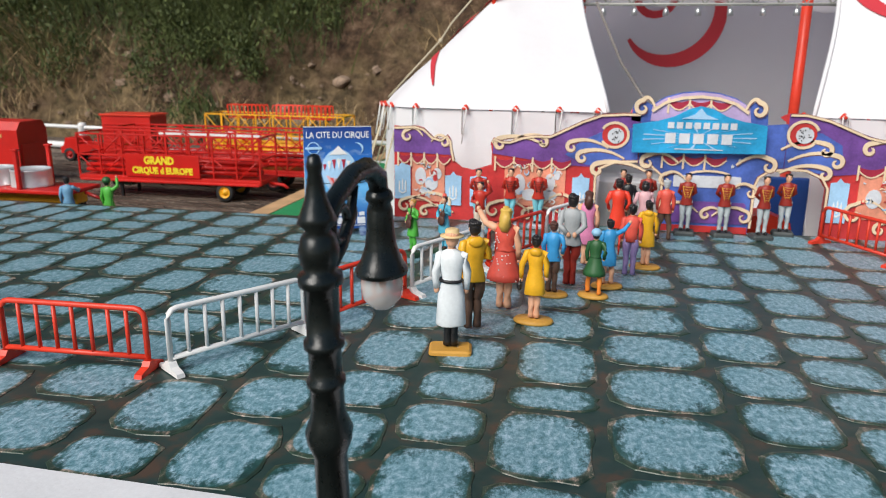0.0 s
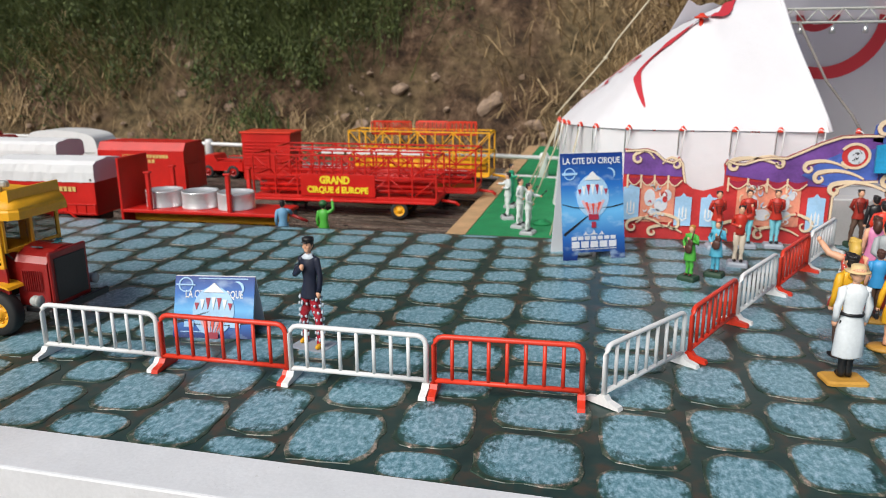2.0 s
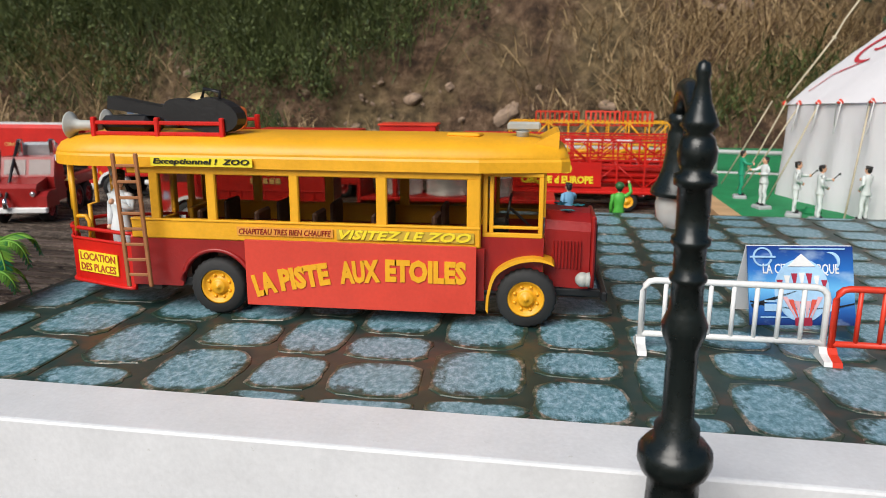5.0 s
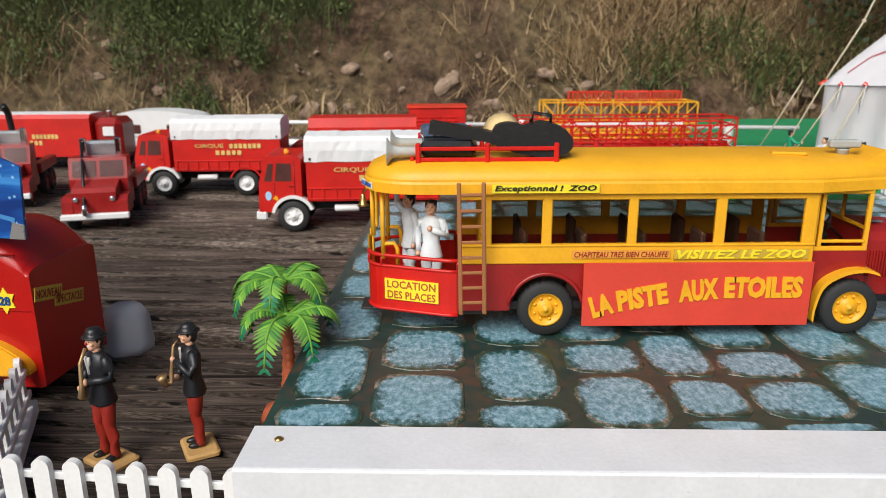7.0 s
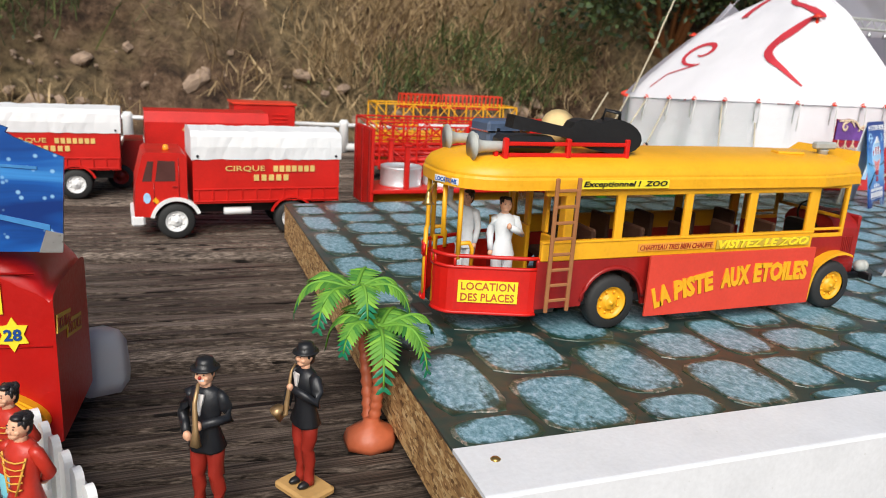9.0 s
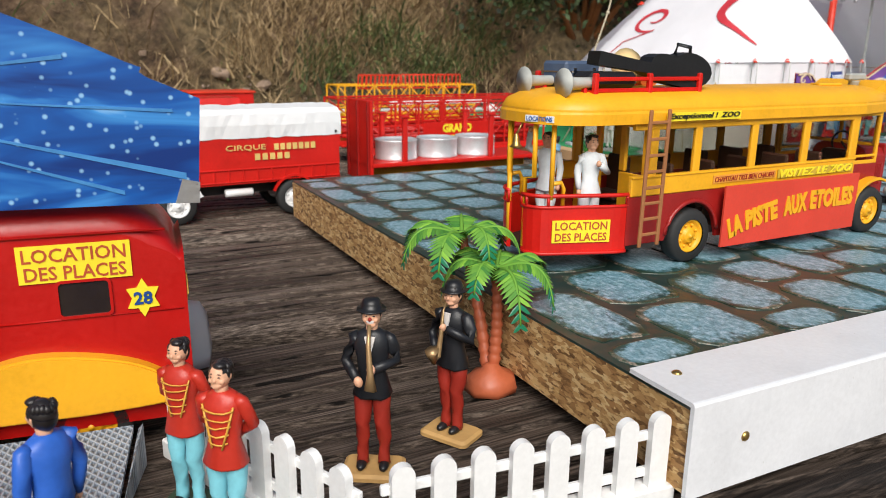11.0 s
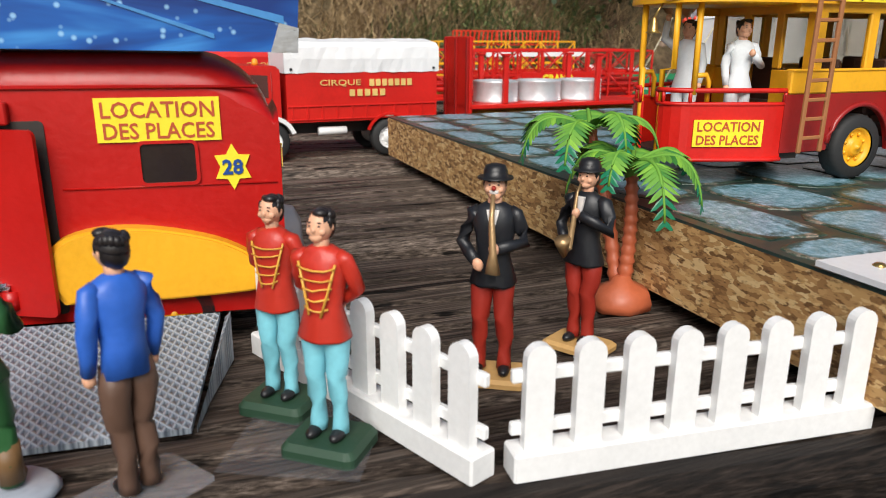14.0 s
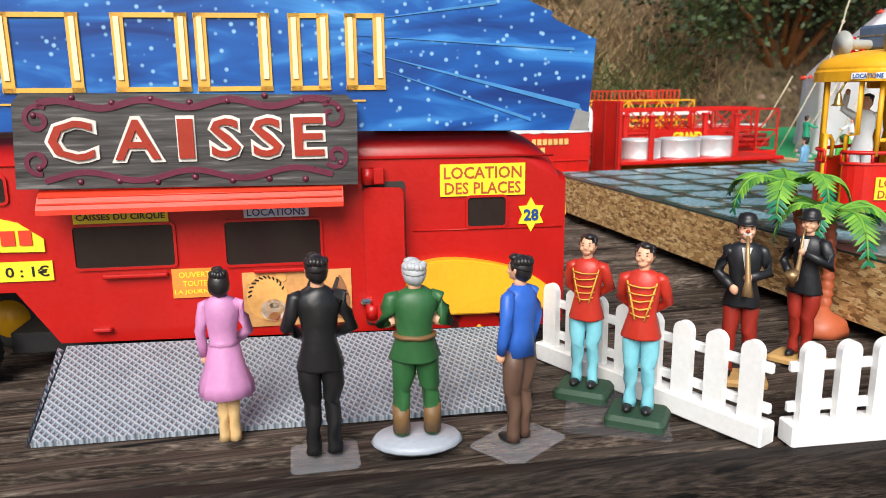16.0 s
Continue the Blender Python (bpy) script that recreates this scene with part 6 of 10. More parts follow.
# ---- figurines ----
SKIN = paint("painted_skin", (0.74, 0.40, 0.25), 0.5, var=0.14)
HAIR = paint("black_hair_paint", (0.015, 0.012, 0.012), 0.35)
BROWNHAIR = paint("brown_hair_paint", (0.08, 0.03, 0.02), 0.45)
BLOND = paint("blond_hair_paint", (0.62, 0.40, 0.08), 0.45)
GREYHAIR = paint("grey_hair_paint", (0.42, 0.44, 0.46), 0.5)
COATW = paint("white_coat_paint", (0.74, 0.78, 0.80), 0.45, var=0.1)
OVERALL = paint("white_overall_paint", (0.66, 0.70, 0.69), 0.5, var=0.12)
YCOAT = paint("yellow_coat_paint", (0.80, 0.42, 0.015), 0.42)
TROU = paint("brown_trouser_paint", (0.11, 0.060, 0.040), 0.5)
LBLUE = paint("light_blue_paint", (0.20, 0.55, 0.64), 0.45)
LGREY = paint("light_grey_paint", (0.45, 0.50, 0.52), 0.5)
BLUE = paint("blue_paint", (0.03, 0.13, 0.55), 0.42)
SKYB = paint("sky_blue_paint", (0.04, 0.30, 0.62), 0.42)
GRN = paint("green_cloth_paint", (0.022, 0.10, 0.030), 0.42, var=0.25)
LIME = paint("lime_paint", (0.08, 0.42, 0.05), 0.45)
TEALG = paint("emerald_paint", (0.01, 0.30, 0.16), 0.45)
PINK = paint("pink_paint", (0.66, 0.22, 0.40), 0.45)
LILACP = paint("lilac_paint", (0.55, 0.24, 0.46), 0.45)
PALEP = paint("pale_pink_paint", (0.72, 0.42, 0.45), 0.5)
CORAL = paint("coral_paint", (0.70, 0.09, 0.06), 0.45)
REDC = paint("red_coat_paint", (0.50, 0.030, 0.015), 0.4)
BROWNRED = paint("oxblood_paint", (0.30, 0.022, 0.012), 0.45)
GREYS = paint("grey_suit_paint", (0.36, 0.38, 0.39), 0.5)
PURP = paint("mauve_paint", (0.22, 0.16, 0.34), 0.5)
JACKET = paint("charcoal_jacket", (0.008, 0.009, 0.012), 0.42, var=0.4)
OCHRE = paint("ochre_base", (0.58, 0.30, 0.05), 0.5)
GBASE = paint("dark_green_base", (0.016, 0.052, 0.026), 0.6)
GREYBASE = paint("grey_base", (0.36, 0.40, 0.46), 0.4)
TAN = paint("tan_base", (0.52, 0.31, 0.11), 0.6)
FLESH2 = paint("pale_stocking", (0.72, 0.48, 0.22), 0.5)
MASK = paint("white_face_paint", (0.8, 0.76, 0.72), 0.5)

ARMS = {
    "down": [(0.104, 0, 0.795), (0.134, 0.012, 0.66), (0.130, -0.025, 0.51)],
    "hips": [(0.115, 0, 0.795), (0.165, 0.025, 0.67), (0.128, -0.045, 0.560)],
    "behind": [(0.104, 0, 0.795), (0.138, 0.045, 0.665), (0.050, 0.088, 0.590)],
    "front": [(0.106, 0, 0.795), (0.150, 0.0, 0.66), (0.030, -0.115, 0.655)],
    "chest": [(0.108, 0, 0.795), (0.170, -0.03, 0.66), (0.025, -0.125, 0.745)],
    "low": [(0.106, 0, 0.795), (0.158, 0.0, 0.655), (0.075, -0.105, 0.585)],
    "up": [(0.108, 0, 0.795), (0.215, -0.05, 0.83), (0.300, -0.10, 0.93)],
    "wave": [(0.108, 0, 0.795), (0.200, -0.03, 0.86), (0.165, -0.07, 1.00)],
    "reach": [(0.108, 0, 0.795), (0.175, -0.09, 0.72), (0.165, -0.21, 0.72)],
    "carry": [(0.108, 0, 0.795), (0.160, 0.02, 0.66), (0.175, -0.01, 0.48)],
}


def build_figure(name, label, at, turn, H, top, legs, skin=SKIN, hair=HAIR, shoes=BLACK, arms=("down", "down"), style="trousers", cut="short", hat=None, hatmat=BLACK,
                 base=None, basemat=OCHRE, stance=0.05, extra=(), group="figurines", category="figurine", skirt=None, lean=0.0, accent=GOLD, sleeve=None, slim=0.96):
    """A painted miniature figure as one plain mesh; it faces -y before it is turned."""
    mats = [skin, hair, top, legs, shoes, basemat, accent, hatmat, sleeve or top, skirt or top, MASK]
    ms = Mesher()
    g = 0.0
    x, y, z = at
    if base:
        bt = {"rect": 0.045, "oval": 0.045, "clear": 0.014, "block": 0.075, "sheet": 0.010, "blob": 0.05}[base] * (0.038 / H)
        ms.mi = 5
        if base in ("oval", "blob"):
            k = 1.0 if base == "oval" else 0.9
            ms.lathe([(0.20 * k, 0), (0.215 * k, bt * 0.4), (0.195 * k, bt)], 18, sx=1.12, sy=0.78)
        else:
            w, d = {"rect": (0.36, 0.26), "clear": (0.34, 0.30), "block": (0.34, 0.29), "sheet": (0.46, 0.34)}[base]
            out = rrect(-w / 2, -d / 2, w / 2, d / 2, 0.04)
            inn = rrect(-w / 2 + 0.02, -d / 2 + 0.02, w / 2 - 0.02, d / 2 - 0.02, 0.03)
            n = len(out)
            vs = [(a, b, 0) for a, b in out] + [(a, b, bt * 0.6) for a, b in out] + [(a, b, bt) for a, b in inn]
            fs = [tuple(range(n)), tuple(range(2 * n, 3 * n))]
            for j in (0, n):
                fs += [(j + i, j + (i + 1) % n, j + n + (i + 1) % n, j + n + i) for i in range(n)]
            ms.add(vs, fs, False)
        g = bt
    s = 1 - g
    ms.M = Matrix.Translation((0, 0, g)) @ Matrix.Diagonal((s, s, s, 1)) @ Matrix.Rotation(lean, 4, "X")
    # shoes and legs
    for sg in (-1, 1):
        fx = sg * (0.045 + stance)
        fy = -0.05 * sg * (stance > 0.055)
        ms.mi = 4
        ms.ball((fx * 1.05, fy - 0.035, 0.022), (0.032, 0.066, 0.026), 10, 6)
        ms.mi = 3
        ms.tube([(fx, fy, 0.02), (fx, fy + 0.002, 0.06), (fx, fy + 0.006, 0.11), (fx * 0.97, fy * 0.8 + 0.004, 0.18), (fx * 0.93, fy * 0.6 - 0.010, 0.255), (fx * 0.90, fy * 0.5 - 0.012, 0.29), (sg * 0.056, -0.004, 0.36), (sg * 0.054, 0.0, 0.43), (sg * 0.044, 0.0, 0.52)], [0.040, 0.036, 0.036, 0.042, 0.043, 0.047, 0.053, 0.058, 0.054], 14)
    # body
    if style == "skirt":
        ms.mi = 9
        rings, seg, vs, fs = [(0.30, 0.175, 0.155), (0.36, 0.165, 0.14), (0.46, 0.125, 0.10), (0.56, 0.098, 0.075), (0.61, 0.078, 0.062)], 28, [], []
        for zz, rx, ry in rings:
            for i in range(seg):
                a = math.tau * i / seg
                k = 1 + 0.055 * math.cos(a * 14) * (0.61 - zz) / 0.3
                vs.append((rx * k * math.cos(a), ry * k * math.sin(a), zz))
        for j in range(len(rings) - 1):
            fs += [(j * seg + i, j * seg + (i + 1) % seg, (j + 1) * seg + (i + 1) % seg, (j + 1) * seg + i) for i in range(seg)]
        fs.append(tuple(range(seg)))
        ms.add(vs, fs, True)
    hem = {"trousers": 0.485, "jacket": 0.455, "coat": 0.30, "long": 0.20, "skirt": 0.58}[style]
    ms.mi = 2
    rings = []
    if style in ("coat", "long"):
        rings += [(hem, 0.125, 0.10), (hem + 0.01, 0.13, 0.105), (0.45, 0.118, 0.09)]
    elif style == "jacket":
        rings += [(hem, 0.118, 0.09), (hem + 0.01, 0.12, 0.092)]
    else:
        rings += [(hem, 0.098, 0.075)]
    rings += [(0.60, 0.082, 0.064), (0.68, 0.092, 0.072), (0.75, 0.106, 0.078), (0.80, 0.108, 0.066), (0.828, 0.085, 0.052), (0.850, 0.045, 0.042)]
    vs, fs, seg = [], [], 18
    for zz, rx, ry in rings:
        for i in range(seg):
            a = math.tau * i / seg
            k = 1 + 0.075 * noise.noise(Vector((math.cos(a) * 2.6 + x * 300, math.sin(a) * 2.6 + y * 300, zz * 16)))
            vs.append((rx * k * math.cos(a), ry * k * math.sin(a), zz))
    for j in range(len(rings) - 1):
        fs += [(j * seg + i, j * seg + (i + 1) % seg, (j + 1) * seg + (i + 1) % seg, (j + 1) * seg + i) for i in range(seg)]
    fs += [tuple(range(seg)), tuple(range((len(rings) - 1) * seg, len(rings) * seg))]
    ms.add(vs, fs, True)
    # arms
    hands_at = []
    for sg, key in ((-1, arms[0]), (1, arms[1])):
        p = [(sg * a, b, c) for a, b, c in ARMS[key]]
        q = [tuple((u + w) / 2 for u, w in zip(p[0], p[1])), tuple((u + w) / 2 for u, w in zip(p[1], p[2]))]
        ms.mi = 8
        ms.tube([(sg * 0.075, 0, 0.805), p[0], q[0], p[1], q[1], p[2]], [0.034, 0.040, 0.037, 0.034, 0.030, 0.026], 12)
        ms.mi = 0
        if "bare" in extra:
            ms.tube([Vector(p[1]).lerp(Vector(p[2]), k) for k in (0.1, 0.4, 0.7, 1.0)], [0.036, 0.034, 0.031, 0.028], 10)
        e = Vector(p[2]) + (Vector(p[2]) - Vector(p[1])).normalized() * 0.022
        ms.ball(e, (0.025, 0.027, 0.030), 8, 6)
        hands_at.append(e)
    # head
    ms.mi = 0
    ms.tube([(0, 0, 0.835), (0, -0.004, 0.885)], 0.034, 9)
    ms.ball((0, -0.006, 0.930), (0.054, 0.062, 0.070), 14, 10)
    ms.ball((0, -0.034, 0.893), (0.034, 0.030, 0.026), 10, 7)
    for sg in (-1, 1):
        ms.ball((sg * 0.026, -0.044, 0.918), (0.020, 0.018, 0.018), 8, 6)
    ms.ball((0, -0.064, 0.925), (0.010, 0.014, 0.013), 6, 5)
    for sg in (-1, 1):
        ms.ball((sg * 0.050, 0.004, 0.928), (0.008, 0.012, 0.016), 6, 5)
    ms.mi = 1
    for sg in (-1, 1):
        ms.ball((sg * 0.020, -0.0600, 0.941), (0.0075, 0.005, 0.0038), 6, 4)
        ms.ball((sg * 0.021, -0.0585, 0.955), (0.011, 0.005, 0.0028), 6, 4)
    ms.mi = 1
    if cut != "none":
        cap = Matrix.Rotation(radians(-13), 4, "X")
        prof = [(math.sin(radians(a)), math.cos(radians(a))) for a in (84, 78, 68, 50, 28, 8)]
        ms.lathe([(max(r, 0.01) * 1.0, c) for r, c in prof], 14, (0, 0.004, 0.934), cap @ Matrix.Diagonal((0.0585, 0.0670, 0.0730, 1)))
        ms.ball((0, 0.016, 0.926), (0.0555, 0.052, 0.064), 12, 8)
        for i in range(9):
            a = math.pi * (i - 0.5) / 8
            ms.ball((0.042 * math.cos(a), 0.010 + 0.046 * math.sin(a), 0.972 + 0.004 * math.sin(a * 3 + x * 900)), (0.019, 0.022, 0.022), 8, 5)
        ms.ball((0.012, -0.028, 0.990), (0.036, 0.030, 0.018), 10, 6)
        for sg in (-1, 1):
            ms.ball((sg * 0.049, -0.012, 0.948), (0.010, 0.014, 0.026), 7, 5)
        if cut == "long":
            ms.tube([(0, 0.035, 0.965), (0, 0.055, 0.91), (0, 0.062, 0.84), (0, 0.058, 0.78)], [0.045, 0.058, 0.062, 0.035], 10)
        if cut == "bob":
            ms.ball((0, 0.018, 0.915), (0.068, 0.062, 0.075), 12, 8)
        if cut == "tail":
            ms.tube([(0, 0.04, 0.99), (0, 0.075, 0.975), (0.01, 0.085, 0.90)], [0.025, 0.026, 0.012], 8)
    ms.mi = 7
    if hat == "bowler":
        ms.lathe([(0.088, 0.962), (0.086, 0.970), (0.060, 0.968), (0.058, 1.000), (0.048, 1.022), (0.02, 1.030)], 18, sy=1.05)
    elif hat == "straw":
        ms.lathe([(0.105, 0.955), (0.100, 0.966), (0.062, 0.968), (0.060, 1.010), (0.045, 1.020)], 18)
    elif hat == "cap":
        ms.lathe([(0.062, 0.958), (0.070, 0.985), (0.064, 1.000), (0.02, 1.008)], 16)
        ms.box((0, -0.072, 0.966), (0.07, 0.045, 0.010), 0.004)
    elif hat == "beret":
        ms.ball((0, 0.012, 0.970), (0.082, 0.082, 0.066), 14, 9)
    elif hat == "cone":
        ms.lathe([(0.052, 0.970), (0.045, 1.0), (0.035, 1.05)], 12)
    # small things that are part of the figure
    for e in extra:
        if e == "braid":
            ms.mi = 6
            for i in range(5):
                zz = 0.60 + i * 0.042
                w = 0.052 + 0.009 * i
                ms.tube([(-w, -0.068, zz + 0.006), (-w * 0.5, -0.085, zz), (0, -0.089, zz - 0.002), (w * 0.5, -0.085, zz), (w, -0.068, zz + 0.006)], 0.0042, 5)
            for sg in (-1, 1):
                ms.tube([(sg * 0.030, -0.083, 0.575), (sg * 0.058, -0.074, 0.68), (sg * 0.088, -0.056, 0.79)], 0.006, 5)
        elif e == "hood":
            ms.mi = 2
            ms.ball((0, 0.062, 0.815), (0.075, 0.040, 0.050), 12, 7)
        elif e == "case":
            ms.mi = 4
            h = hands_at[1]
            ms.box((h.x + 0.01, h.y - 0.01, h.z - 0.075), (0.055, 0.13, 0.10), 0.018)
            ms.tube([(h.x, h.y - 0.03, h.z - 0.03), (h.x, h.y - 0.03, h.z), (h.x, h.y + 0.03, h.z), (h.x, h.y + 0.03, h.z - 0.03)], 0.008, 5)
        elif e == "hoop":
            ms.mi = 6
            h = hands_at[1]
            ms.tube([(h.x + 0.03, h.y + 0.13 * math.cos(math.tau * i / 20), h.z - 0.07 + 0.13 * math.sin(math.tau * i / 20)) for i in range(21)], 0.014, 7)
        elif e == "guitar":
            ms.mi = 4
            ms.ball((0.02, -0.135, 0.56), (0.085, 0.03, 0.10), 12, 7)
            ms.ball((0.05, -0.135, 0.68), (0.06, 0.026, 0.07), 12, 7)
            ms.tube([(0.06, -0.135, 0.70), (0.12, -0.14, 0.92)], 0.014, 6)
        elif e == "pipe":
            ms.mi = 6
            ms.tube([(0, -0.085, 0.90), (0.0, -0.135, 0.80), (0.01, -0.155, 0.64), (0.01, -0.16, 0.55)], [0.010, 0.014, 0.018, 0.038], 9)
        elif e == "sax":
            ms.mi = 6
            ms.tube([(0, -0.085, 0.90), (0.0, -0.125, 0.86), (0.0, -0.150, 0.70), (-0.01, -0.165, 0.57), (-0.01, -0.205, 0.545), (-0.01, -0.225, 0.60), (-0.01, -0.235, 0.63)], [0.008, 0.011, 0.016, 0.020, 0.024, 0.032, 0.045], 10)
        elif e == "dots":
            ms.mi = 6
            for sg in (-1, 1):
                for i in range(7):
                    for k in range(6):
                        t = 0.08 + i * 0.062
                        cx = sg * (0.045 + stance) * (1 - max(t - 0.2, 0) * 1.4) if t > 0.2 else sg * (0.045 + stance)
                        fy = -0.05 * sg * (stance > 0.055) * max(1 - t * 2, 0)
                        a = math.tau * (k + 0.5 * (i % 2)) / 6
                        r = 0.040 + 0.016 * min(t / 0.4, 1)
                        ms.ball((cx + math.cos(a) * r, fy + math.sin(a) * r, t), (0.017, 0.017, 0.017), 6, 4)
        elif e == "spots":
            ms.mi = 6
            rnd = random.Random(5)
            for _ in range(110):
                t = rnd.uniform(0.31, 0.80)
                a = rnd.uniform(0, math.tau)
                rx = 0.17 - (t - 0.30) * 0.33 if t < 0.58 else 0.105
                ry = 0.150 - (t - 0.30) * 0.30 if t < 0.58 else 0.075
                ms.ball((rx * math.cos(a), ry * math.sin(a), t), 0.0075, 5, 4)
        elif e == "hammer":
            ms.mi = 4
            h = hands_at[1]
            ms.tube([h, (h.x, h.y - 0.10, h.z + 0.10)], 0.009, 6)
            ms.box((h.x, h.y - 0.11, h.z + 0.11), (0.07, 0.035, 0.035), 0.006)
        elif e == "collar":
            ms.mi = 6
            ms.lathe([(0.075, 0.80), (0.085, 0.825), (0.045, 0.855)], 14, sy=0.8)
        elif e == "shirt":
            ms.mi = 10
            ms.prism([(-0.030, 0.83), (0.030, 0.83), (0.0, 0.69)], -0.088, -0.070)
        elif e == "mask":
            ms.mi = 10
            ms.ball((0, -0.040, 0.912), (0.030, 0.030, 0.024), 8, 6)
            ms.mi = 3
            ms.ball((0, -0.070, 0.926), (0.012, 0.013, 0.012), 8, 6)
        elif e == "belt":
            ms.mi = 4
            ms.lathe([(0.104, 0.575), (0.106, 0.585), (0.104, 0.595)], 18, sy=0.76)
        elif e == "boots":
            ms.mi = 4
            for sg in (-1, 1):
                ms.tube([(sg * (0.045 + stance), 0, 0.03), (sg * (0.045 + stance), 0, 0.19)], 0.043, 10)
    ms.M = Matrix()
    carved = []
    for p in ms.v:
        q = Vector(p)
        if q.z < g + 0.05 or q.z > 0.90:
            carved.append(p)
            continue
        o = Vector((x * 310, y * 290, z * 90))
        d = noise.noise_vector(q * 15 + o) * 0.0085 + noise.noise_vector(Vector((q.x * 34, q.y * 34, q.z * 20)) + o) * 0.0045
        carved.append(tuple(q + d))
    ms.v = carved
    return solo(name, ms, mats, label, category, pose(x, y, z, 0, 0, turn) @ Matrix.Diagonal((H * slim, H * slim, H, 1)), group)


Q = "visitors queuing for the show"
build_figure("figurine", "painted figurine in long white coat and straw hat", (0.4725, 0.0243, 0), 188, 0.0462, COATW, BLACK, arms=("down", "down"), style="long", hat="straw", hatmat=paint("straw_hat_paint", (0.72, 0.52, 0.26), 0.6), base="rect", stance=-0.018, cut="short", hair=SKIN, extra=("belt",), group=Q, accent=COATW)
build_figure("figurine", "painted figurine in a yellow hooded jacket and brown trousers", (0.4775, 0.0480, 0), 205, 0.0455, YCOAT, TROU, arms=("front", "down"), style="jacket", base="clear", basemat=ACETATE, stance=0.0, extra=("hood",), group=Q)
build_figure("figurine", "painted figurine in a red dotted dress waving one arm", (0.4872, 0.0760, 0), 172, 0.0455, CORAL, SKIN, hair=BLOND, shoes=BRIGHT, arms=("down", "up"), style="skirt", cut="long", base="sheet", basemat=ACETATE, stance=-0.005, extra=("spots",), accent=WHITE, sleeve=SKIN, group=Q)
build_figure("figurine", "painted child figurine in a yellow hooded coat with a satchel", (0.5012, 0.0620, 0), 176, 0.0372, YCOAT, SKIN, shoes=BLACK, arms=("down", "carry"), style="coat", base="oval", stance=-0.012, extra=("hood", "case"), group=Q)
build_figure("figurine", "painted figurine in a bright blue jacket on an ochre base", (0.5070, 0.1000, 0), 170, 0.0352, SKYB, TROU, hair=BROWNHAIR, arms=("hips", "down"), style="jacket", base="oval", stance=0.0, group=Q)
build_figure("figurine", "painted figurine in a grey jacket and dark red trousers", (0.5150, 0.1170, 0), 178, 0.0452, GREYS, BROWNRED, arms=("behind", "behind"), style="jacket", stance=-0.012, base="clear", basemat=ACETATE, group=Q)
build_figure("figurine", "painted figurine in a pink dress with long brown hair", (0.5230, 0.1560, 0), 176, 0.0402, PINK, SKIN, hair=BROWNHAIR, shoes=PINK, arms=("down", "down"), style="coat", cut="long", base="clear", basemat=ACETATE, stance=-0.012, sleeve=SKIN, group=Q)
build_figure("figurine", "painted child figurine in a green dress and pale blue beret", (0.5262, 0.1015, 0), 165, 0.0318, GRN, ORANGE, arms=("hips", "down"), style="skirt", hat="beret", hatmat=paint("pale_blue_beret", (0.28, 0.52, 0.72), 0.45), base="oval", stance=0.06, group=Q)
build_figure("figurine", "painted child figurine in a blue coat on an ochre base", (0.5330, 0.1185, 0), 185, 0.0335, SKYB, SKIN, arms=("up", "down"), style="coat", base="oval", stance=0.02, group=Q)
build_figure("figurine", "painted figurine in a red top holding a red hoop", (0.5445, 0.1400, 0), 176, 0.0372, CORAL, PURP, shoes=WHITE, arms=("down", "down"), cut="tail", base="clear", basemat=ACETATE, stance=0.01, extra=("hoop",), accent=BRIGHT, group=Q)
build_figure("figurine", "painted child figurine in a yellow coat carrying a dark bag", (0.5540, 0.1580, 0), 172, 0.0362, YCOAT, SKIN, arms=("down", "carry"), style="coat", base="oval", stance=-0.012, extra=("hood", "case"), group=Q)
build_figure("figurine", "painted figurine in a glossy red leather jacket", (0.5405, 0.1970, 0), 180, 0.0410, BRIGHT, TROU, arms=("hips", "hips"), style="coat", stance=0.02, base="clear", basemat=ACETATE, group=Q)
build_figure("figurine", "painted figurine in a pale pink jacket with black hair", (0.5565, 0.2120, 0), 182, 0.0378, PALEP, TROU, arms=("front", "hips"), style="jacket", cut="bob", base="clear", basemat=ACETATE, group=Q)
build_figure("figurine", "painted figurine in a red jacket and grey cap", (0.5700, 0.2240, 0), 176, 0.0372, CORAL, TROU, hair=GREYHAIR, arms=("down", "down"), style="jacket", base="clear", basemat=ACETATE, hat="cap", hatmat=GREYHAIR, group=Q)
build_figure("figurine", "painted figurine in black seen through the arch", (0.5480, 0.2330, 0), 182, 0.0385, BLACK, TROU, arms=("down", "down"), style="jacket", base="clear", basemat=ACETATE, group=Q)

G = "guards in red tunics"
guard = build_figure("guard_figurine", "guard figurine in red braided tunic and light blue trousers", (0.4545, 0.2330, 0), 8, 0.0385, REDC, LBLUE, arms=("behind", "behind"), style="jacket", base="block", basemat=GREYBASE, extra=("braid",), accent=BLACK, stance=0.0, group=G)
copy_thing(guard, pose(0.4745, 0.2400, 0, 0, 0, 4))
copy_thing(guard, pose(0.4925, 0.2430, 0, 0, 0, -3))
build_figure("figurine", "figurine in a red jacket and cream trousers raising one arm", (0.4612, 0.1905, 0), -10, 0.0372, REDC, paint("cream_trousers", (0.66, 0.56, 0.44), 0.5), arms=("front", "wave"), style="trousers", base="block", basemat=GREYBASE, stance=0.01)
guard2 = build_figure("guard_figurine", "guard figurine in dark red tunic with gold braid and grey trousers", (0.5850, 0.2440, 0), -4, 0.0392, BROWNRED, LGREY, arms=("behind", "behind"), style="jacket", base="block", basemat=paint("dark_grey_base", (0.05, 0.06, 0.06), 0.5), extra=("braid",), stance=0.012, group=G)
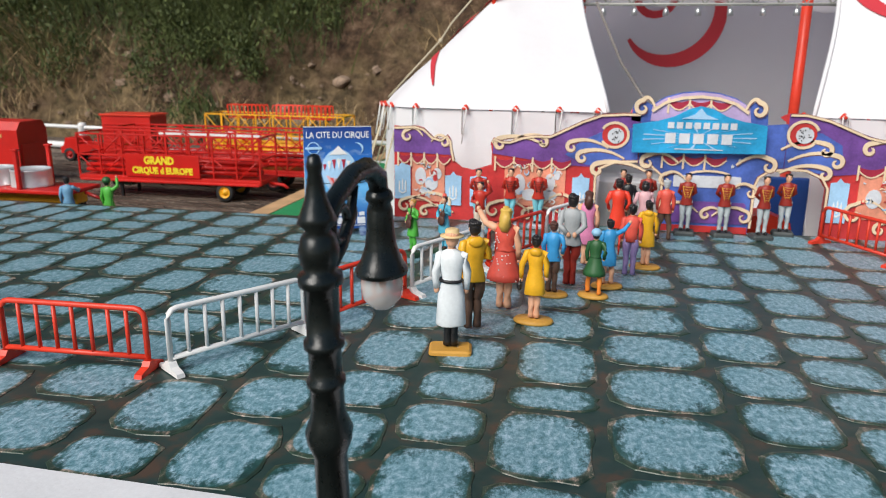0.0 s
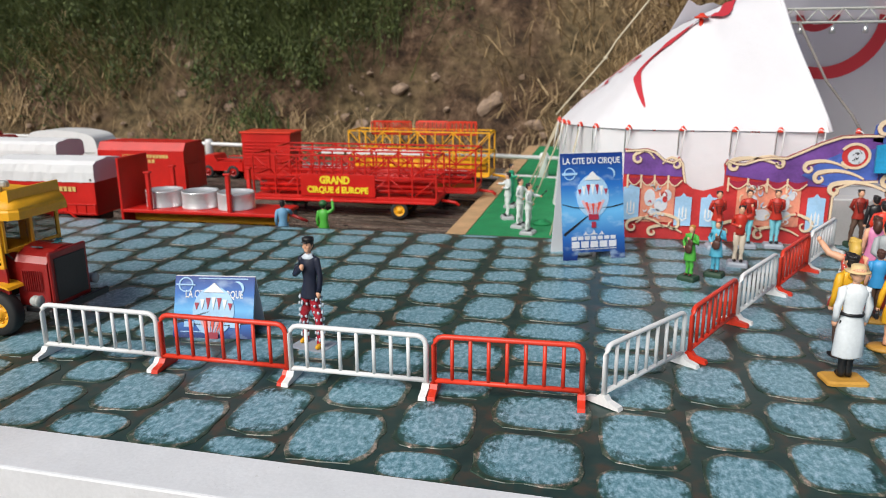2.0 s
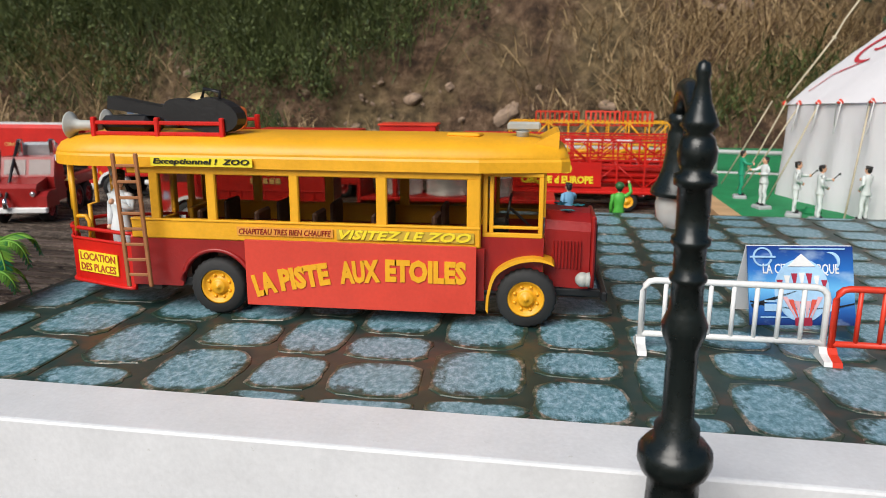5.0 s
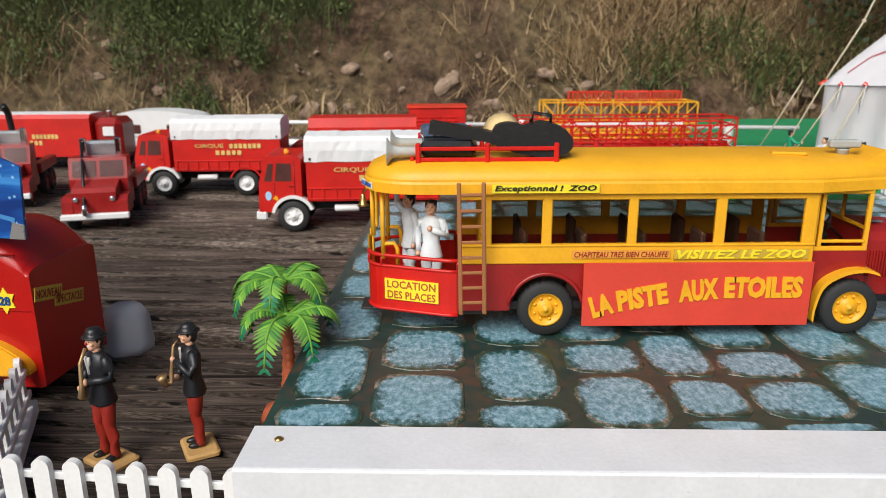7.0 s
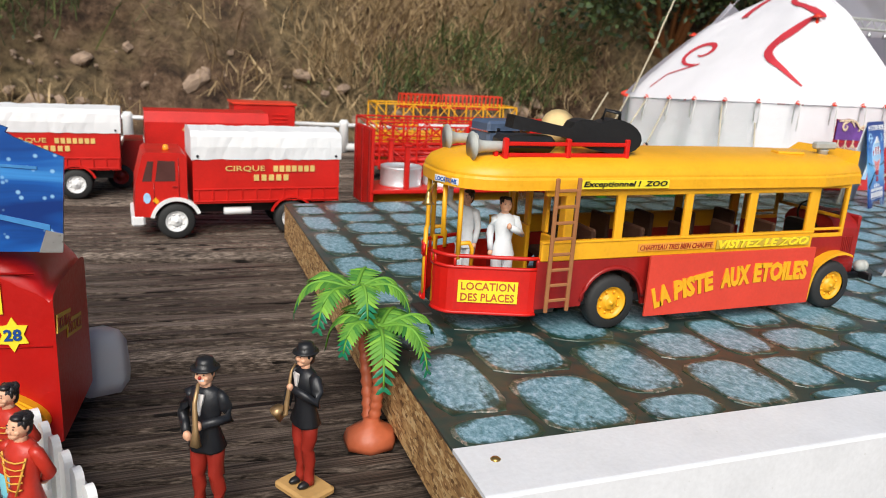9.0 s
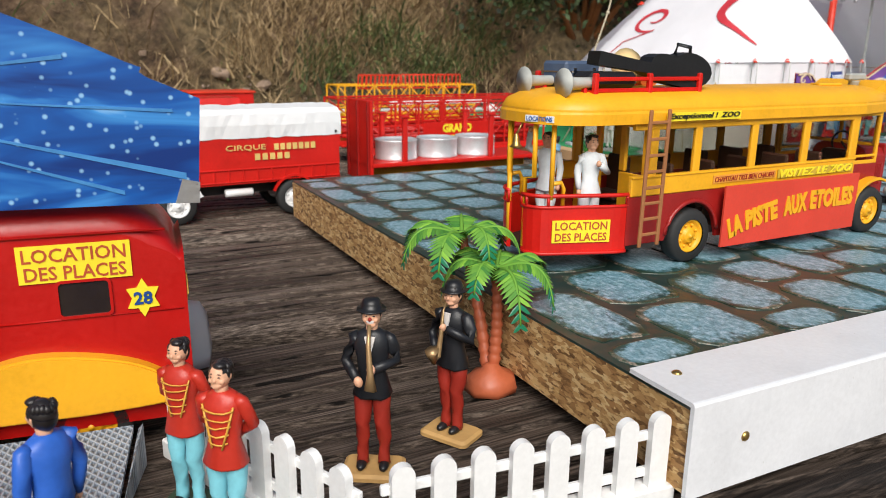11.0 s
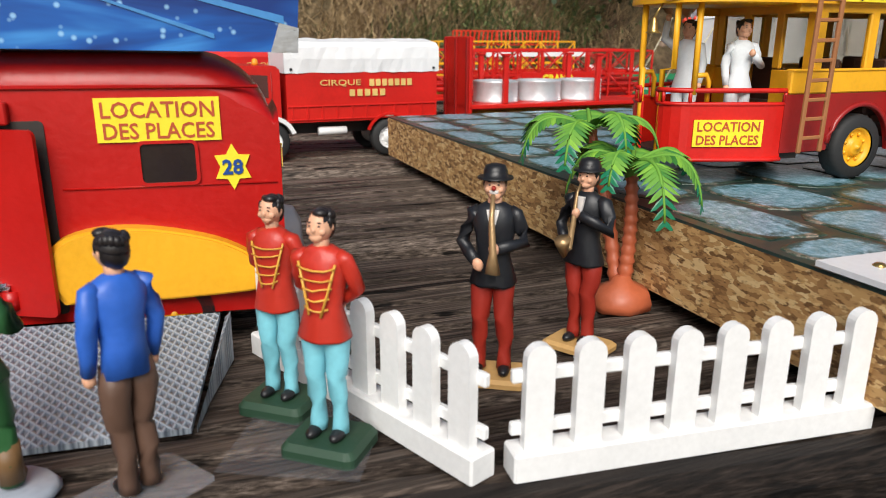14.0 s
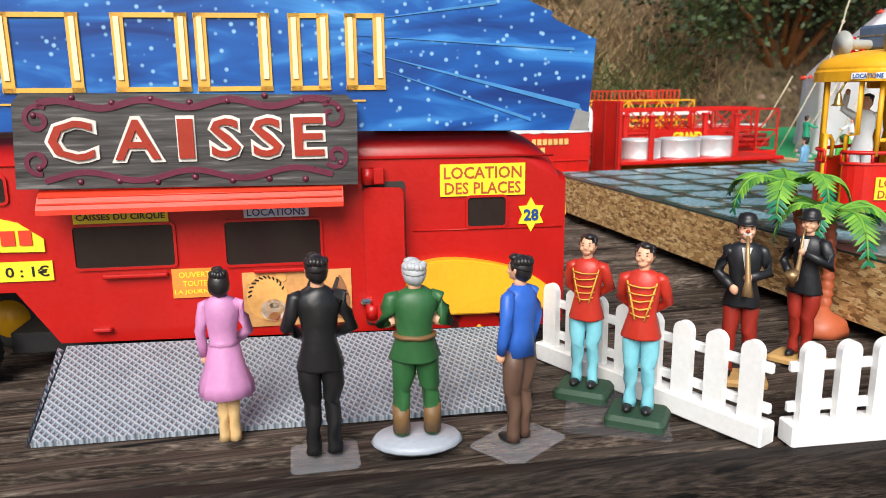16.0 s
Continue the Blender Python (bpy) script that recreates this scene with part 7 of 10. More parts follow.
for gx, gy, gr_ in ((0.6080, 0.2440, 3), (0.6310, 0.2430, 8), (0.6470, 0.2565, -6), (0.7220, 0.2440, -8)):
    copy_thing(guard2, pose(gx, gy, 0, 0, 0, gr_))
guard3 = build_figure("guard_figurine", "guard figurine in a dark red tunic standing in the arch", (0.5460, 0.2550, 0), 4, 0.0385, BROWNRED, TROU, arms=("behind", "behind"), style="jacket", base="block", basemat=GBASE, extra=("braid",), accent=BLACK, group=G)
copy_thing(guard3, pose(0.5620, 0.2555, 0, 0, 0, -8))

build_figure("musician_figurine", "figurine in a lime green suit playing a guitar", (0.4290, 0.1540, 0), -35, 0.0318, LIME, LIME, hair=OCHRE, shoes=BROWNHAIR, arms=("low", "chest"), style="coat", base="block", basemat=GBASE, extra=("guitar",), stance=0.0, group="band figurines")
build_figure("musician_figurine", "figurine in a sky blue suit and red hat playing a guitar", (0.4445, 0.1650, 0), -25, 0.0325, paint("cyan_cloth", (0.10, 0.45, 0.62), 0.45), paint("cyan_cloth", (0.10, 0.45, 0.62), 0.45), shoes=BROWNHAIR, arms=("low", "chest"), style="coat", hat="cone", hatmat=CORAL, base="block", basemat=GBASE, extra=("guitar",), stance=0.0, group="band figurines")

WK = "workmen at the tent"
build_figure("workman_figurine", "workman figurine in emerald green overalls", (0.2940, 0.4440, BASE_Z), 80, 0.0425, TEALG, TEALG, arms=("reach", "front"), style="jacket", base="block", basemat=GREYS, stance=0.04, group=WK)
build_figure("workman_figurine", "workman figurine in white overalls", (0.2975, 0.3880, BASE_Z), -75, 0.0425, OVERALL, OVERALL, arms=("reach", "front"), style="jacket", base="block", basemat=GREYS, stance=0.03, group=WK)
build_figure("workman_figurine", "workman figurine in white overalls holding a hammer", (0.3120, 0.3540, BASE_Z), 70, 0.0425, OVERALL, OVERALL, arms=("low", "reach"), style="jacket", base="block", basemat=GREYS, stance=0.045, extra=("hammer",), group=WK)
build_figure("workman_figurine", "workman figurine in white overalls bending forward", (0.3215, 0.3310, BASE_Z), 80, 0.0425, OVERALL, OVERALL, arms=("low", "reach"), style="jacket", base="block", basemat=GREYS, stance=0.04, extra=("hammer",), group=WK)
build_figure("workman_figurine", "workman figurine in white overalls reaching out with a hammer", (0.3530, 0.3300, BASE_Z), 215, 0.0425, OVERALL, OVERALL, arms=("reach", "hips"), style="jacket", base="block", basemat=GREYS, stance=0.04, group=WK)
build_figure("workman_figurine", "workman figurine in pale blue overalls beside the trailer", (0.1343, 0.2630, DECK_Z), 205, 0.0435, paint("pale_blue_overall", (0.16, 0.36, 0.56), 0.5), paint("pale_blue_overall", (0.16, 0.36, 0.56), 0.5), arms=("reach", "down"), style="jacket", stance=0.04, base="block", basemat=GREYS)
build_figure("workman_figurine", "workman figurine in lime green overalls carrying a coil", (0.1684, 0.2630, DECK_Z), 180, 0.0435, LIME, LIME, arms=("wave", "down"), style="jacket", stance=0.02, base="block", basemat=GREYS, hat="beret", hatmat=GRN)

build_figure("clown_figurine", "clown figurine in navy jacket and red dotted trousers", (0.2560, 0.0190, 0), -12, 0.0490, paint("navy_jacket", (0.012, 0.016, 0.035), 0.45), paint("crimson_trousers", (0.42, 0.015, 0.03), 0.45), shoes=YEL, arms=("chest", "down"), style="jacket", hat="cap", hatmat=BLACK, base="sheet", basemat=GREYBASE, stance=0.085, extra=("dots", "collar"), accent=paint("pale_dot", (0.55, 0.62, 0.68), 0.5), slim=0.78)

# conductors on the bus platform
build_figure("conductor_figurine", "conductor figurine in white overalls eating an ice cream", (-0.0415, 0.0120, 0.0102), -8, 0.0388, COATW, COATW, arms=("down", "chest"), style="jacket", stance=0.0, group="conductors on the bus")
build_figure("conductor_figurine", "conductor figurine in white overalls raising one arm to the bell", (-0.0500, 0.0260, 0.0102), -60, 0.0388, COATW, COATW, arms=("wave", "down"), style="jacket", stance=0.0, group="conductors on the bus")

# figures on the deck
build_figure("guard_figurine", "guard figurine with gold-braided red tunic and light blue trousers", (-0.1908, -0.0328, DECK_Z), -40, 0.0430, REDC, LBLUE, arms=("behind", "behind"), style="jacket", base="block", basemat=GBASE, extra=("braid",), stance=0.01, group=G)
build_figure("guard_figurine", "guard figurine with gold-braided red tunic on a worn green base", (-0.1856, -0.0512, DECK_Z), -40, 0.0440, REDC, LBLUE, arms=("behind", "behind"), style="jacket", base="block", basemat=GBASE, extra=("braid",), stance=0.01, group=G)
build_figure("clown_figurine", "clown figurine in bowler hat and black coat playing a clarinet", (-0.1465, -0.0360, DECK_Z), -32, 0.0455, JACKET, BROWNRED, arms=("low", "front"), style="jacket", hat="bowler", base="rect", basemat=TAN, extra=("pipe", "shirt", "mask"), accent=paint("aged_brass", (0.42, 0.27, 0.13), 0.4, metal=0.6), stance=0.02, group="clown musicians")
build_figure("clown_figurine", "clown figurine in bowler hat and black coat playing a saxophone", (-0.1197, -0.0288, DECK_Z), -62, 0.0442, JACKET, BROWNRED, arms=("low", "chest"), style="jacket", hat="bowler", base="rect", basemat=TAN, extra=("sax", "shirt"), accent=paint("aged_brass", (0.42, 0.27, 0.13), 0.4, metal=0.6), stance=0.0, group="clown musicians")
V = "visitors at the ticket wagon"
build_figure("figurine", "painted figurine in a blue jumper and brown trousers", (-0.2172, -0.0532, DECK_Z), 212, 0.0438, BLUE, TROU, arms=("down", "down"), style="trousers", base="sheet", basemat=ACETATE, stance=0.0, group=V)
build_figure("figurine", "painted figurine in green work clothes with white hair", (-0.2395, -0.0468, DECK_Z), 172, 0.0430, GRN, GRN, slim=1.14, hair=GREYHAIR, shoes=paint("brown_boots", (0.16, 0.085, 0.03), 0.5), arms=("front", "front"), style="jacket", base="blob", basemat=GREYBASE, stance=0.030, extra=("boots", "bare", "belt"), group=V)
build_figure("figurine", "painted figurine in a black suit and white shoes", (-0.2607, -0.0480, DECK_Z), 176, 0.0458, BLACK, BLACK, shoes=WHITE, arms=("low", "low"), style="jacket", base="clear", basemat=ACETATE, stance=0.008, group=V)
build_figure("figurine", "painted figurine in a lilac dress with dark wavy hair", (-0.2808, -0.0345, DECK_Z), 172, 0.0413, LILACP, FLESH2, slim=0.86, hair=HAIR, arms=("low", "down"), style="skirt", cut="bob", stance=-0.012, group=V)

ms = Mesher()
ms.box((0, 0, 0.0003), (0.025, 0.034, 0.0004), 0.0001)
solo("clear_sheet", ms, film("thin_clear_film", (0.35, 0.36, 0.40), 0.06, 0.10), "thin clear plastic sheet under the two guards", "plastic sheet", pose(-0.1868, -0.0430, DECK_Z, 0, 0, -28))

# ---- folding posters ----


def sky_print():
    m, nt, b = nodes_of("poster_sky_print")
    vec = place(nt, 0, (1, 1, 1), "Generated")
    sep = nt.nodes.new("ShaderNodeSeparateXYZ")
    nt.links.new(vec, sep.inputs[0])
    c = ramp(nt, sep.outputs[2], [(0.0, (0.005, 0.02, 0.13)), (0.2, (0.02, 0.12, 0.42)), (0.45, (0.14, 0.46, 0.80)), (0.7, (0.02, 0.15, 0.50)), (1.0, (0.008, 0.035, 0.22))])
    cl = ramp(nt, noise_node(nt, place(nt, 0, (90, 90, 160)), 1.0, 4.0), [(0.55, (0, 0, 0)), (0.75, (0.45, 0.45, 0.45))])
    nt.links.new(mix(nt, cl, c, (0.55, 0.72, 0.85)), b.inputs["Base Color"])
    b.inputs["Roughness"].default_value = 0.35
    return m


SKYP = sky_print()


def build_poster(M, w, h, lean, reach, feet, title, drop):
    """A folding board: a printed front leaning back against a white rear board."""
    root = thing("folding_poster", "blue folding poster board with a hot-air balloon picture", "poster", M, "folding posters")
    back = math.degrees(math.atan2(lean, h))
    F = pose(0, 0, 0, -back)
    ms = Mesher()
    if feet:
        out = [(-w / 2, 0), (-w * 0.28, 0), (-w * 0.26, h * 0.07), (w * 0.26, h * 0.07), (w * 0.28, 0), (w / 2, 0), (w / 2, h), (-w / 2, h)]
    else:
        out = [(-w / 2, 0), (w / 2, 0), (w / 2, h), (-w / 2, h)]
    ms.prism(out, 0, 0.0007)
    fr = part("front", ms, SKYP, root, "printed night-blue front", F)
    ms = Mesher()
    rear = math.degrees(math.atan2(reach - lean, h))
    ms.prism(out, -0.0004, 0.0003)
    part("rear", ms, CARDW, root, "plain white rear board", Matrix.Translation((0, reach, 0)) @ pose(0, 0, 0, rear))
    k = w / 0.041
    lettering(title, 0.0046 * k if feet else 0.0042, WHITE, fr, pose(0, -0.0001, h * (0.925 if feet else 0.70)), w * (0.92 if feet else 0.72), bold=0.01)
    bz = h * 0.60 if feet else h * 0.44
    br, bh = w * 0.26, (h * 0.20 if feet else h * 0.40)
    ms = Mesher()
    ms.prism(arc(0, bz, br, 0, 350, 26, bh), -0.0004, 0.0)
    ba = part("balloon", ms, PALEB, fr, "pale striped balloon")
    for i in range(-3, 4):
        x = br * 0.27 * i
        hh = bh * math.sqrt(max(1 - (x / br) ** 2, 0))
        ms = Mesher()
        ms.prism([(x - br * 0.11, bz + hh * 0.55), (x + br * 0.11, bz + hh * 0.55), (x, bz + hh * 0.05)], -0.0007, -0.0003)
        part("balloon_stripe", ms, BURG if i % 2 else WHITE, ba)
        ms = Mesher()
        ms.prism([(x * 0.8 - br * 0.09, bz - hh * 0.35), (x * 0.3, bz - bh * 0.95), (x * 0.8 + br * 0.09, bz - hh * 0.35)], -0.0007, -0.0003)
        part("balloon_stripe", ms, CORAL if i % 2 == 0 else PALEP, ba)
    ms = Mesher()
    ms.prism([(-br * 0.5, bz + bh * 0.75), (br * 0.5, bz + bh * 0.75), (br * 0.22, bz + bh * 0.98), (0, bz + bh * 1.15), (-br * 0.22, bz + bh * 0.98)], -0.0008, -0.0003)
    part("balloon_crown", ms, WHITE, ba)
    ms = Mesher()
    ms.prism(rrect(-br * 0.3, bz - bh * 1.12, br * 0.3, bz - bh * 0.86, 0.0004), -0.0008, -0.0003)
    ms.prism(rrect(-br * 0.13, bz - bh * 1.5, br * 0.13, bz - bh * 1.22, 0.0003), -0.0008, -0.0003)
    part("basket", ms, BURG, ba)
    ms = Mesher()
    ms.ribbon([(-w * 0.48, h * 0.24), (-w * 0.3, h * 0.32), (-w * 0.05, h * 0.43)], [0.0014 * k, 0.0012 * k, 0.0003], -0.0004, 0.0)
    ms.ribbon([(-w * 0.49, bz - bh * 0.35), (-w * 0.30, bz - bh * 0.52), (0, bz - bh * 0.6), (w * 0.30, bz - bh * 0.55), (w * 0.49, bz - bh * 0.42)], 0.0005, -0.0004, 0.0)
    part("rope_drawing", ms, BLACK, fr)
    ms = Mesher()
    mo = arc(w * 0.27, h * 0.80, w * 0.09, -40, 100, 10)
    ms.ribbon(mo, [0.0002 + 0.0010 * math.sin(math.pi * i / 10) for i in range(11)], -0.0004, 0.0)
    part("moon", ms, PALEB, fr)
    ms = Mesher()
    bx, bzz = -w * 0.36, h * (0.81 if feet else 0.86)
    ms.ribbon(arc(bx, bzz, w * 0.085, 0, 345, 20), 0.0006, -0.0004, 0.0)
    ms.box((bx, -0.0003, bzz), (w * 0.24, 0.0005, h * 0.022))
    part("badge", ms, PALEB, fr, "round pale badge")
    if feet:
        bars([(h * 0.205, h * 0.034, [(-w * 0.36 + i * w * 0.105, -w * 0.28 + i * w * 0.105) for i in range(7)]), (h * 0.145, h * 0.060, [(-w * 0.36 + i * w * 0.15, -w * 0.24 + i * w * 0.15) for i in range(5)]), (h * 0.10, h * 0.006, [(-w * 0.36, w * 0.36)])], PALEG, fr, pose(0, -0.0003, 0), label="silver bars of lettering")
        ms = Mesher()
        for x, s_ in ((0, 1.0), (-w * 0.13, 0.6), (w * 0.13, 0.6)):
            ms.prism([(x - w * 0.07 * s_, h * 0.235), (x + w * 0.07 * s_, h * 0.235), (x + w * 0.02 * s_, h * 0.252), (x, h * (0.25 + 0.03 * s_)), (x - w * 0.02 * s_, h * 0.252)], -0.0004, 0.0)
        part("tent_drawing", ms, PALEG, fr)
    else:
        bars([(h * 0.30, h * 0.02, [(-w * 0.36, -w * 0.22)]), (h * 0.22, h * 0.09, [(-w * 0.36, -w * 0.24), (w * 0.22, w * 0.34)]), (h * 0.10, h * 0.016, [(-w * 0.40, 0.0)]), (h * 0.965, h * 0.016, [(-w * 0.2, w * 0.42)])], PALEB, fr, pose(0, -0.0003, 0), label="rows of small pale print")
    return root


build_poster(pose(0.3764, 0.1893, 0, 0, 0, 23.4), 0.0412, 0.0665, 0.0130, 0.0235, True, "LA CITE DU CIRQUE", 0)
build_poster(pose(0.2079, 0.0180, 0, 0, 0, 7.0), 0.0372, 0.0280, 0.0095, 0.0190, False, "LA CITE DU CIRQUE", 0)

# ---- street lamps ----


def build_lamp():
    root = thing("street_lamp", "dark green model street lamp with a bell shade and glass bulb", "lamp", Matrix(), "street lamps")
    ms = Mesher()
    prof = [(0.0082, 0.0), (0.0082, 0.003), (0.0066, 0.006), (0.0050, 0.010), (0.0046, 0.014), (0.0046, 0.036), (0.0047, 0.0400), (0.0046, 0.0425), (0.0060, 0.0437), (0.0067, 0.0458), (0.0066, 0.0478), (0.0055, 0.0494), (0.0041, 0.0502), (0.0040, 0.0530), (0.0028, 0.0545), (0.0027, 0.0690), (0.0036, 0.0715), (0.0039, 0.0735), (0.0030, 0.0760), (0.0027, 0.0775), (0.0027, 0.0815), (0.0031, 0.0820), (0.0031, 0.0828), (0.0026, 0.0833), (0.0026, 0.0880), (0.0032, 0.0886), (0.0032, 0.0896), (0.0026, 0.0900), (0.0027, 0.0985), (0.0034, 0.0990), (0.0034, 0.1005), (0.0023, 0.1010), (0.0030, 0.1030), (0.0031, 0.1045), (0.0026, 0.1065), (0.0018, 0.1075), (0.0030, 0.1088), (0.0026, 0.1098), (0.0016, 0.1125), (0.0010, 0.1160), (0.0012, 0.1172), (0.0009, 0.1186), (0.0002, 0.1190)]
    ms.lathe(prof, 28)
    for v in range(len(ms.v)):
        px, py, pz = ms.v[v]
        if 0.0135 < pz < 0.0365:
            k = 1 + 0.06 * math.cos(math.atan2(py, px) * 14)
            ms.v[v] = (px * k, py * k, pz)
    part("post", ms, DGREEN, root)
    ms = Mesher()
    ms.tube([(0, 0.001, 0.1080), (0, 0.006, 0.1105), (0, 0.013, 0.1128), (0, 0.019, 0.1125), (0, 0.0235, 0.1100), (0, 0.0245, 0.1060)], [0.0016, 0.0016, 0.0017, 0.0020, 0.0020, 0.0017], 9)
    ms.tube([(0, 0.002, 0.0995), (0, 0.0075, 0.1020), (0, 0.0120, 0.1065), (0, 0.0130, 0.1110)], 0.0011, 8)
    ms.tube([(0, 0.0075 + 0.0028 * math.cos(t), 0.1060 + 0.0028 * math.sin(t)) for t in [i * 0.52 for i in range(13)]], 0.0008, 7)
    part("arm", ms, DGREEN, root)
    ms = Mesher()
    ms.lathe([(0.0010, 0.1080), (0.0024, 0.1068), (0.0026, 0.1055), (0.0020, 0.1048), (0.0024, 0.1035), (0.0026, 0.1000), (0.0030, 0.0965), (0.0040, 0.0935), (0.0050, 0.0920), (0.0051, 0.0912), (0.0046, 0.0914)], 24, (0, 0.0245, 0), caps=False)
    sh = part("shade", ms, DGREEN, root, "dark green bell shade")
    ms = Mesher()
    ms.lathe([(0.0018, 0.0935), (0.0036, 0.0915), (0.0041, 0.0890), (0.0038, 0.0862), (0.0022, 0.0842), (0.0004, 0.0836)], 20, (0, 0.0245, 0))
    part("bulb", ms, BULB, sh, "clear faceted bulb")
    ms = Mesher()
    ms.lathe([(0.0008, 0.0930), (0.0010, 0.0895), (0.0004, 0.0880)], 8, (0, 0.0245, 0))
    part("filament", ms, ORANGE, sh)
    return root


lamp = build_lamp()
lamp.matrix_basis = pose(0.1414, -0.1115, DECK_Z, 5.5, -1, -4) @ Matrix.Diagonal((1, 1, 0.962, 1))
copy_thing(lamp, pose(0.4775, -0.1200, DECK_Z, 3.5, 0, -4) @ Matrix.Diagonal((1, 1.15, 1.05, 1)))

# ---- the ticket wagon ----
WAG = pose(-0.1835, -0.0025, 0, 0, 0, -7.0)
WORDRED = paint("word_red", (0.45, 0.07, 0.02), 0.5)
STARBLUE = paint("star_blue_print", (0.01, 0.06, 0.25), 0.4)
WAGRED = paint("wagon_red_paint", (0.44, 0.005, 0.003), 0.34, var=0.08, chips=(0.55, 0.015, 0.010))


def glitter_print():
    """Blue billboard print: light beams and pale specks."""
    m, nt, b = nodes_of("blue_billboard_print")
    vec = place(nt)
    st = place(nt, 0, (26, 26, 120))
    beams = noise_node(nt, st, 1.0, 3.0, 0.5, 0.8)
    c = ramp(nt, beams, [(0.3, (0.004, 0.03, 0.17)), (0.52, (0.008, 0.09, 0.36)), (0.68, (0.05, 0.26, 0.62)), (0.82, (0.40, 0.66, 0.88))])
    v = nt.nodes.new("ShaderNodeTexVoronoi")
    v.inputs["Scale"].default_value = 340.0
    nt.links.new(vec, v.inputs["Vector"])
    s = ramp(nt, v.outputs["Distance"], [(0.10, (0.8, 0.8, 0.8)), (0.24, (0, 0, 0))])
    nt.links.new(mix(nt, s, c, (0.30, 0.55, 0.78)), b.inputs["Base Color"])
    b.inputs["Roughness"].default_value = 0.3
    return m


def chequer_plate():
    m, nt, b = nodes_of("grey_chequer_plate")
    outs = []
    for rot in (28.0, -42.0):
        wv = nt.nodes.new("ShaderNodeTexWave")
        wv.inputs["Scale"].default_value, wv.inputs["Distortion"].default_value = 210.0, 0.4
        nt.links.new(place(nt, rot), wv.inputs["Vector"])
        outs.append(wv.outputs["Fac"])
    mx = nt.nodes.new("ShaderNodeMath")
    mx.operation = "MAXIMUM"
    nt.links.new(outs[0], mx.inputs[0])
    nt.links.new(outs[1], mx.inputs[1])
    worn = noise_node(nt, place(nt), 160.0, 5.0)
    c = ramp(nt, mx.outputs[0], [(0.45, (0.17, 0.21, 0.26)), (0.95, (0.46, 0.52, 0.58))])
    c = mix(nt, 0.35, c, ramp(nt, worn, [(0.3, (0.15, 0.18, 0.22)), (0.7, (0.40, 0.44, 0.50))]))
    nt.links.new(c, b.inputs["Base Color"])
    b.inputs["Roughness"].default_value = 0.42
    b.inputs["Metallic"].default_value = 0.25
    bump(nt, mx.outputs[0], b, 0.9, 0.0006)
    return m


def sign_metal():
    m, nt, b = nodes_of("dark_brushed_sign")
    n = noise_node(nt, place(nt, 0, (60, 60, 900)), 1.0, 5.0)
    c = ramp(nt, n, [(0.3, (0.035, 0.033, 0.034)), (0.6, (0.11, 0.105, 0.105)), (0.8, (0.35, 0.34, 0.33))])
    nt.links.new(c, b.inputs["Base Color"])
    b.inputs["Roughness"].default_value = 0.35
    b.inputs["Metallic"].default_value = 0.4
    return m


GLIT, PLATE, SIGNM = glitter_print(), chequer_plate(), sign_metal()


